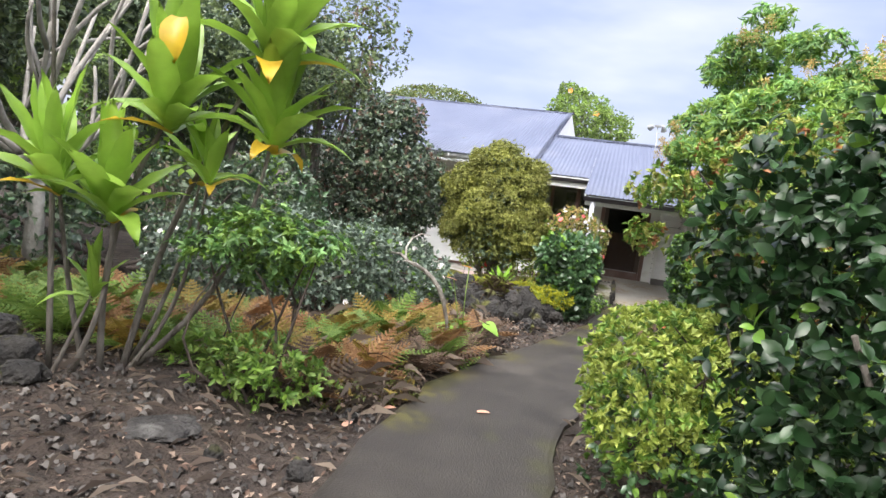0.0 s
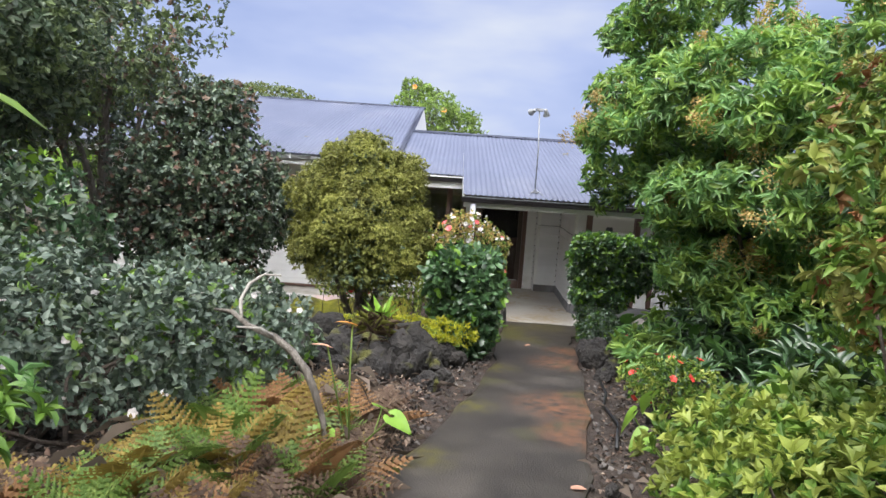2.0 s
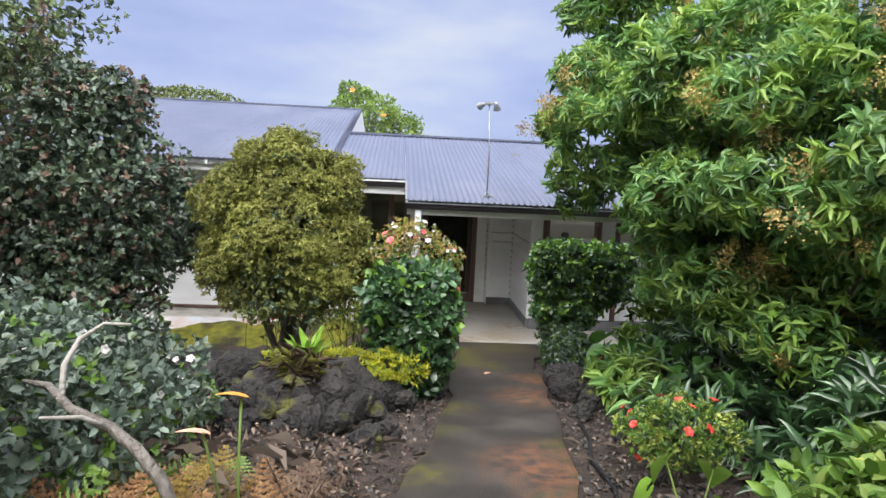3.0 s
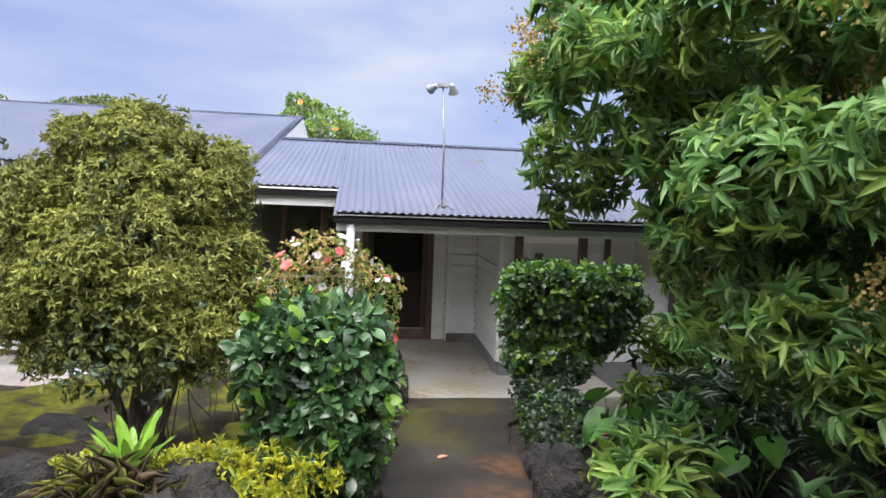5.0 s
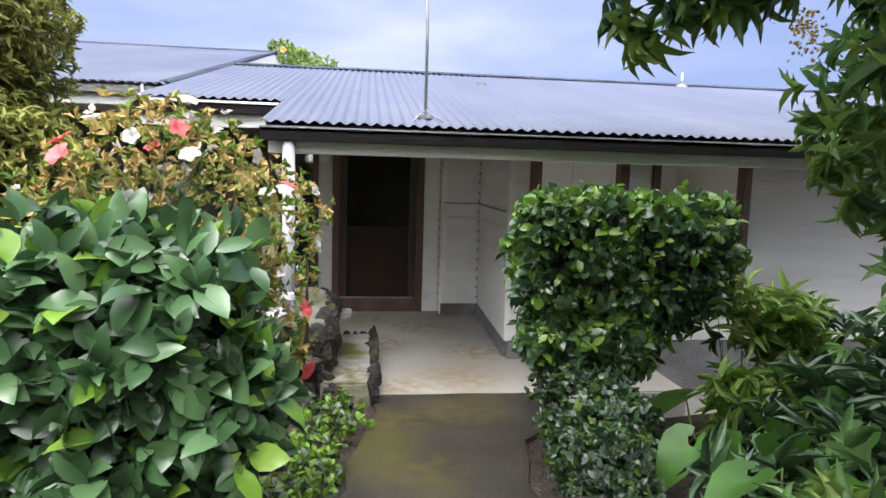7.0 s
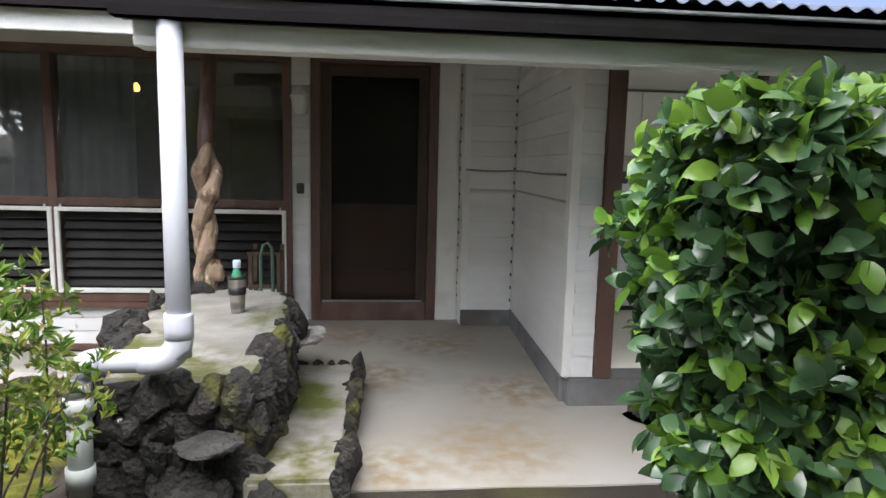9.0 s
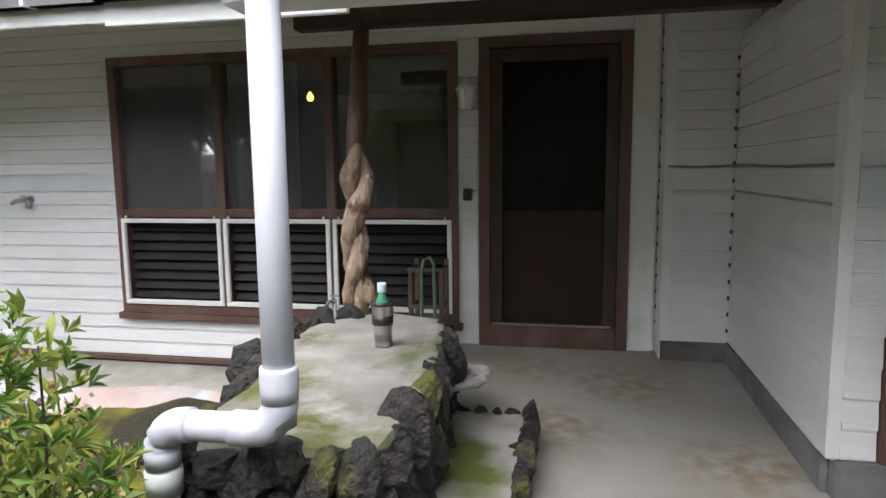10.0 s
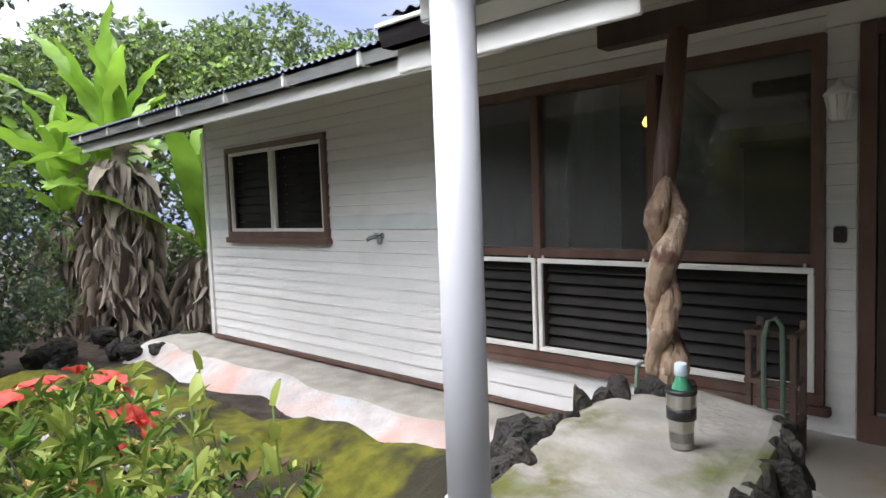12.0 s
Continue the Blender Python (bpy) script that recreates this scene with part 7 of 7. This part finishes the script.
tube("standpipe", [(0, 0, 0), (0, 0, 0.7)], [0.012, 0.012], M["galv"], tap, sides=10)
tube("spout", [(0, 0, 0.68), (-0.03, -0.02, 0.69), (-0.05, -0.03, 0.66)], [0.012] * 3, M["galv"], tap, sides=9)
part("handle", boxed(-0.03, 0.03, -0.006, 0.006, 0.715, 0.727, bevel=0.003), M["galv"], tap)
tube("hose", [(-0.05, -0.03, 0.66), (-0.06, -0.03, 0.5), (-0.09, -0.05, 0.3), (-0.10, -0.06, 0.02)], [0.011] * 4, M["hose"], tap, sides=8)
wt = thing("wall_tap", (-3.64, 0.0, 1.04), "small grey wall tap on the white siding", "tap")
part("plate", spun([(0.03, 0), (0.032, 0.004), (0.02, 0.012)], 16), M["galv"], wt).matrix_basis = pose(0, 0.0, 0, 90)
tube("spout", [(0, 0, 0), (-0.01, -0.07, 0.0), (-0.05, -0.10, -0.01), (-0.085, -0.11, -0.03)], [0.018, 0.018, 0.017, 0.014], M["galv"], wt, sides=10)
part("handle", boxed(-0.03, 0.03, -0.08, -0.065, 0.022, 0.034, bevel=0.004), M["galv"], wt)
part("drip_body", spun([(0.015, -0.07), (0.026, -0.05), (0.024, -0.01), (0.01, 0.0)], 12), M["galv"], wt).matrix_basis = pose(0.02, -0.05, 0)

# coach lantern and switch by the door
lan = thing("wall_lantern", (-0.078, 0.0, 1.74), "white coach lantern with ribbed shade beside the door", "lamp")
part("back_plate", boxed(-0.04, 0.04, -0.012, 0.0, -0.05, 0.09), M["white"], lan)
shade = part("shade", spun([(0.030, -0.09), (0.040, -0.08), (0.062, 0.03), (0.066, 0.035)], 8), M["white"], lan)
shade.matrix_basis = pose(0, -0.075, 0)
part("lid", spun([(0.074, 0.036), (0.074, 0.045), (0.05, 0.07), (0.02, 0.09), (0.01, 0.115), (0.004, 0.12)], 8), M["white"], lan).matrix_basis = pose(0, -0.075, 0)
for i in range(8):
    a = i * math.pi / 4
    tube("rib", [(0.041 * math.cos(a), 0.041 * math.sin(a), -0.08), (0.065 * math.cos(a), 0.065 * math.sin(a), 0.032)], [0.004, 0.004], M["white"], shade, sides=5)
swt = thing("door_bell_box", (-0.083, 0.0, 1.07), "small black box switch on the door trim", "switch")
part("box", boxed(-0.03, 0.03, -0.022, 0.0, -0.042, 0.042, bevel=0.006), M["black"], swt)
part("button", spun([(0.010, 0), (0.010, 0.006), (0.007, 0.009)], 12), M["dark_wood"], swt).matrix_basis = pose(0, -0.022, 0.01, 90)
for pts, nm in (([(1.19, -0.005, 1.245), (1.22, -0.207, 1.25), (1.40, -0.21, 1.245), (1.595, -0.21, 1.25), (1.588, -0.6, 1.25), (1.570, -1.2, 1.24), (1.548, -1.8, 1.245)], "wall_cable"),):
    tube(nm, pts, [0.006] * len(pts), M["galv"], None, sides=6)
    tagged(bpy.data.objects[nm], "grey cable run along the siding band", "cable")

# laundry
dry = thing("clothes_dryer", (2.80, 0.05, 0.14), "white front-loading clothes dryer in the laundry", "appliance")
part("body", boxed(-0.34, 0.34, -0.32, 0.36, 0.04, 0.90, bevel=0.015), M["enamel"], dry)
part("console", boxed(-0.34, 0.34, 0.12, 0.36, 0.90, 1.02, bevel=0.02), M["enamel"], dry)
part("door", boxed(-0.24, 0.24, -0.345, -0.32, 0.24, 0.74, bevel=0.02), M["enamel"], dry)
part("door_recess", boxed(-0.20, 0.20, -0.352, -0.344, 0.66, 0.71, bevel=0.006), M["galv"], dry, "grey finger recess")
part("kick_base", boxed(-0.32, 0.32, -0.30, 0.34, 0.0, 0.04), M["black"], dry)
wsh = copy_thing(dry, pose(3.52, 0.05, 0.14))
wsh.name = "clothes_washer"
tagged(wsh, "white washing machine beside the dryer", "appliance")
cup = thing("wall_cupboard", (2.9, 0.5, 1.40), "cream wall cupboard over the dryer", "cabinet")
part("body", boxed(-0.6, 0.9, -0.18, 0.15, 0.0, 0.56), M["room_light"], cup)
for x0, x1 in ((-0.59, -0.09), (-0.08, 0.40), (0.41, 0.89)):
    part("door", boxed(x0, x1, -0.20, -0.181, 0.01, 0.55), M["room_light"], cup)
jar = thing("detergent_box", (2.62, 0.2, 1.16), "small dark box standing on the dryer", "box")
part("body", boxed(-0.06, 0.06, -0.04, 0.04, 0.0, 0.09, bevel=0.01), M["black"], jar)
part("lid", boxed(-0.05, 0.05, -0.035, 0.035, 0.09, 0.105, bevel=0.004), M["dark_wood"], jar)

# room behind the picture window
bm = bmesh.new()
ring = None
for i in range(61):
    x = -2.72 + 1.32 * i / 60
    cur = [bm.verts.new((x, 0.17 + 0.03 * math.sin(i * 1.3), z)) for z in (0.06, 2.25)]
    if ring:
        bm.faces.new((ring[0], cur[0], cur[1], ring[1])).smooth = True
    ring = cur
bmesh.ops.solidify(bm, geom=bm.faces[:], thickness=0.006)
tagged(part("curtain", bm, M["curtain"]), "grey pleated curtain drawn behind the window", "curtain")
pen = thing("pendant_lamp", (-2.05, 2.0, 2.32), "small glowing bulb hung from the room ceiling", "lamp")
tube("cord", [(0, 0, 0), (0, 0, -0.24)], [0.004, 0.004], M["black"], pen, sides=6)
part("bulb", spun([(0.012, -0.25), (0.022, -0.27), (0.034, -0.29), (0.036, -0.31), (0.028, -0.335), (0.01, -0.345)], 16), M["bulb"], pen)
cab = thing("tall_cabinet", (-0.55, 1.2, 0.0), "tall dark cabinet inside the room", "cabinet")
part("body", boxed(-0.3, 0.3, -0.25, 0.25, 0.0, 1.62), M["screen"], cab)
part("top", boxed(-0.32, 0.32, -0.27, 0.27, 1.62, 1.66), M["dark_wood"], cab)

# ---- shrubs and trees beside the house ----
nan = [(-0.42, -3.52, 0.66, 0.24, 0.22, 0.26), (-0.52, -3.45, 0.86, 0.22, 0.2, 0.2), (-0.30, -3.58, 0.90, 0.16, 0.14, 0.16), (-0.22, -3.55, 0.72, 0.14, 0.14, 0.16)]
shrub("nandina_bush", (-0.42, -3.5), "airy nandina with pale flower clusters and fresh shoots", "shrub", nan, [
    dict(clumps=300, k=5, shape=DIAMOND, length=0.042, width=0.013, mats=[M["leaf_azalea"], M["leaf_lime"]], weights=[0.5, 0.5], shell=0.9, amp=0.3, up=0.7),
    dict(name="blossom", clumps=150, k=6, shape=DIAMOND, length=0.010, width=0.008, mats=[M["petal_white"], M["panicle"]], weights=[0.4, 0.6], shell=0.8, amp=0.3, label="tiny pale flowers")], stems=9, stem_r=0.006, bark="bark_dark", spread=0.03)
nan2 = [(-1.02, -3.02, 0.42, 0.34, 0.30, 0.24), (-0.75, -3.0, 0.36, 0.25, 0.25, 0.2), (-1.35, -3.1, 0.4, 0.3, 0.3, 0.22)]
shrub("nandina_bush", (-1.02, -3.02), "loose low shrub with fresh pale green leaves", "shrub", nan2, [
    dict(clumps=420, k=6, shape=OVAL, length=0.042, width=0.018, mats=[M["leaf_azalea"], M["leaf_lime"], M["fern_dead"]], weights=[0.5, 0.32, 0.18], shell=0.9, amp=0.3, up=0.7)], stems=12, stem_r=0.006, spread=0.15)
sh = thing("ginger_shoots", (-1.0, -3.05, gz(-1.0, -3.05)), "upright shoots with broad fresh green leaves", "plant")
shoot_leaf = strap_mesh("leaf", M["leaf_lime"], 0.10, 0.036, 0.3)
for i in range(15):
    bx, by = rng.uniform(-0.5, 0.55), rng.uniform(-0.25, 0.25)
    hh = rng.uniform(0.75, 1.12)
    top = (bx + rng.uniform(-0.06, 0.06), by, hh)
    tube("shoot", curve_pts((bx, by, -0.05), top, 5, 0.03), np.linspace(0.005, 0.003, 5), M["fern_green"], sh, sides=5)
    for k in range(7):
        s = 0.5 + 0.5 * k / 6
        lf = part("leaf", shoot_leaf, None, sh)
        lf.matrix_basis = pose(bx + (top[0] - bx) * s, by, hh * s, 0, -50 + rng.uniform(-15, 15), k * 137 + i * 40) @ Matrix.Diagonal((*(rng.uniform(0.7, 1.1),) * 3, 1))
azD = [(-1.75, -3.2, 0.52, 0.32, 0.3, 0.2), (-2.0, -3.05, 0.46, 0.3, 0.3, 0.2)]
ob, at = shrub("azalea_bush", (-1.8, -3.15), "low azalea covered in bright red flowers", "shrub", azD, [
    dict(clumps=460, k=5, shape=DIAMOND, length=0.04, width=0.02, mats=[M["leaf_azalea"], M["leaf_lime"]], weights=[0.55, 0.45], shell=0.6, amp=0.2, up=0.6)], stems=10, stem_r=0.008)
flowers(ob, at, "petal_red", on_skin(azD, 34, (0.8, -0.4, 0.5), 0.2), "bright red blossom", 1.35)


# banana clump: each blade a piece
def banana_blade(length, width, arch):
    v, t = strap_leaf(length, width, arch, fold=0.35, n=14, waves=0.0)
    v = v.copy()
    for i in range(15):
        for j, k in ((0, 1.0), (1, 0.5), (3, 0.5), (4, 1.0)):
            if i % 3 == 1:
                v[i * 5 + j, 0] += 0.05 * k
                v[i * 5 + j, 2] -= 0.06 * k
    return v, t


ban_at = (-9.5, -0.05, gz(-9.5, -0.05))
ban = thing("banana_clump", ban_at, "banana clump with torn green blades and a skirt of dry leaves", "tree")
v, t = banana_blade(2.5, 0.40, 0.42)
BAN = tri_mesh("blade", v, t, [M["banana"]], smooth=True)
v, t = banana_blade(1.5, 0.40, 1.1)
BAN_DRY = tri_mesh("dry_blade", v, t, [M["banana_dry"]], smooth=True)
for bx, by, hh, nb in ((0.0, 0.0, 3.0, 13), (-0.7, 0.1, 2.3, 11), (0.55, 1.1, 1.3, 9), (-1.5, -0.3, 2.0, 10)):
    tube("stem", [(bx, by, -0.1), (bx + 0.04, by, hh * 0.5), (bx, by, hh)], [0.17, 0.14, 0.09], M["banana_dry"], ban, sides=10, wobble=0.08)
    for i in range(nb):
        o = part("blade", BAN, None, ban)
        k = rng.uniform(0.75, 1.2)
        o.matrix_basis = pose(bx, by, hh - 0.1, 0, 0, i * 137.5 + 20) @ pose(0, 0, 0, rng.uniform(-25, 25), -84 + 8.5 * i, 0) @ Matrix.Diagonal((k, k, k, 1))
    n = 520
    zz = rng.uniform(0.1, hh * 0.92, n)
    aa = rng.uniform(0, 6.28, n)
    rr = 0.17 + rng.uniform(0, 0.12, n) + 0.20 * (1 - zz / hh)
    P = np.stack([bx + rr * np.cos(aa), by + rr * np.sin(aa), zz], 1)
    D = np.stack([0.35 * np.cos(aa), 0.35 * np.sin(aa), np.full(n, -1.0)], 1) + rng.normal(0, 0.2, (n, 3))
    N = np.stack([np.cos(aa), np.sin(aa), np.zeros(n)], 1) + rng.normal(0, 0.5, (n, 3))
    L = rng.uniform(0.25, 0.7, n)
    o = part("dry_skirt", leaves("dry_skirt", P, D, N, L, L * 0.17, LANCE, [M["banana_dry"]], np.zeros(n, int)), None, ban, "hanging dry brown leaves")
    o["kind"] = "stuff"
for i in range(11):
    o = part("dry_blade", BAN_DRY, None, ban, "dry tan hanging blade")
    o.matrix_basis = pose(0, 0, 2.75 - 0.05 * i, 0, 0, i * 75 + 10) @ pose(0, 0, 0, 0, -20 + 5 * i, 0) @ Matrix.Diagonal((0.7, 0.7, 0.7, 1))

bushL = [(-7.9, -2.2, 0.7, 0.75, 0.7, 0.9), (-7.6, -2.4, 1.6, 0.65, 0.65, 0.7), (-8.2, -2.0, 0.3, 0.7, 0.7, 0.6)]
shrub("camellia_bush", (-7.8, -2.2), "dense dark green bush near the house corner", "shrub", bushL, [
    dict(blobs=bushL + puffs(bushL, 6, 0.35), clumps=2600, k=4, shape=OVAL, length=0.075, width=0.04, mats=[M["leaf_far"], M["leaf_camellia"], M["leaf_grey"]], weights=[0.35, 0.15, 0.5], shell=0.5, amp=0.2)], stems=8, stem_r=0.03)
fen = thing("wire_fence", (-10.0, 2.5, -0.4), "galvanised wire mesh fence beyond the house", "fence")
for i in range(6):
    tube("post", [(-1 + i * 1.2, 0.4 * i * 0.3, 0), (-1 + i * 1.2, 0.4 * i * 0.3, 1.3)], [0.025, 0.025], M["galv"], fen, sides=8)
tube("top_rail", [(-1, 0, 1.28), (5, 0.6, 1.28)], [0.018, 0.018], M["galv"], fen, sides=7)
for k in range(5):
    tube("wire", [(-1, 0, 0.2 + 0.22 * k), (5, 0.6, 0.2 + 0.22 * k)], [0.004, 0.004], M["galv"], fen, sides=4)
big_tree("ohia_tree", -12.5, 4.5, 6.5, 2.6, "tall leafy tree behind the house", fr, [0.45, 0.35, 0.2], 4200, 0.13, 0.065, 0.16)
big_tree("ohia_tree", -9.8, 5.0, 5.6, 2.0, "tall leafy tree behind the house", fr, [0.45, 0.35, 0.2], 3600, 0.11, 0.055, 0.14)
big_tree("ohia_tree", -16.5, 3.0, 7.5, 3.4, "tall leafy tree behind the banana clump", fr, [0.5, 0.3, 0.2], 4200, 0.16, 0.08, 0.18, low=0.15)
big_tree("ohia_tree", -14.5, -1.5, 6.0, 2.6, "tall leafy tree beyond the banana clump", fr, [0.5, 0.25, 0.25], 3200, 0.13, 0.065, 0.16)
big_tree("ohia_tree", -11.0, -5.5, 5.0, 2.2, "dense leafy tree at the garden boundary", fr, [0.5, 0.2, 0.3], 3000, 0.12, 0.06, 0.14)

thick = [(-11.6 + 0.5 * math.sin(i * 2.1), -3.4 + i * 0.85, 0.35 + 0.35 * math.sin(i * 1.7), 0.8, 0.8, 1.0) for i in range(9)] + [(-9.6 + 0.9 * i, 4.0 + 0.2 * i, 0.5, 0.8, 0.6, 1.0) for i in range(4)] + [(-12.2, -1.0 + 1.3 * i, 1.9, 0.9, 0.9, 0.8) for i in range(4)]
shrub("boundary_thicket", (-11.4, 0.0), "dense mixed green thicket along the boundary", "shrub", thick, [
    dict(blobs=puffs(thick, 8, 0.42), clumps=6500, k=5, shape=OVAL, length=0.11, width=0.05, mats=[M["leaf_far"], M["leaf_far_lime"], M["leaf_tree"]], weights=[0.35, 0.35, 0.3], shell=0.5, amp=0.25, droop=0.3),
    dict(name="inner_foliage", blobs=thick, clumps=2600, k=4, shape=OVAL, length=0.14, width=0.07, mats=[M["leaf_dark"], M["leaf_far"]], weights=[0.7, 0.3], shell=0.7, amp=0.2)], stems=16, stem_r=0.03, spread=1.2)

pit = thing("stone_hollow", (2.1, -2.12, 0.0), "dark earth hollow with flat stones in the porch concrete", "hollow")
bm = bmesh.new()
ring = [bm.verts.new((0.25 * math.cos(a) * (1 + 0.15 * math.sin(3 * a)), 0.17 * math.sin(a), 0.004)) for a in np.linspace(0, 2 * math.pi, 16, endpoint=False)]
bm.faces.new(ring)
bmesh.ops.solidify(bm, geom=bm.faces[:], thickness=-0.003)
part("earth", bm, M["soil"], pit)
for dx, dy, s in ((-0.15, 0.05, 0.08), (-0.02, 0.06, 0.09), (0.12, 0.04, 0.07), (-0.08, -0.07, 0.07), (0.06, -0.06, 0.085)):
    part("stone", CHIPS[int(rng.integers(8))], None, pit).matrix_basis = Matrix.LocRotScale((dx, dy, 0.012), Euler((0, 0, dx * 30)), (s, s * 0.8, s * 0.3))
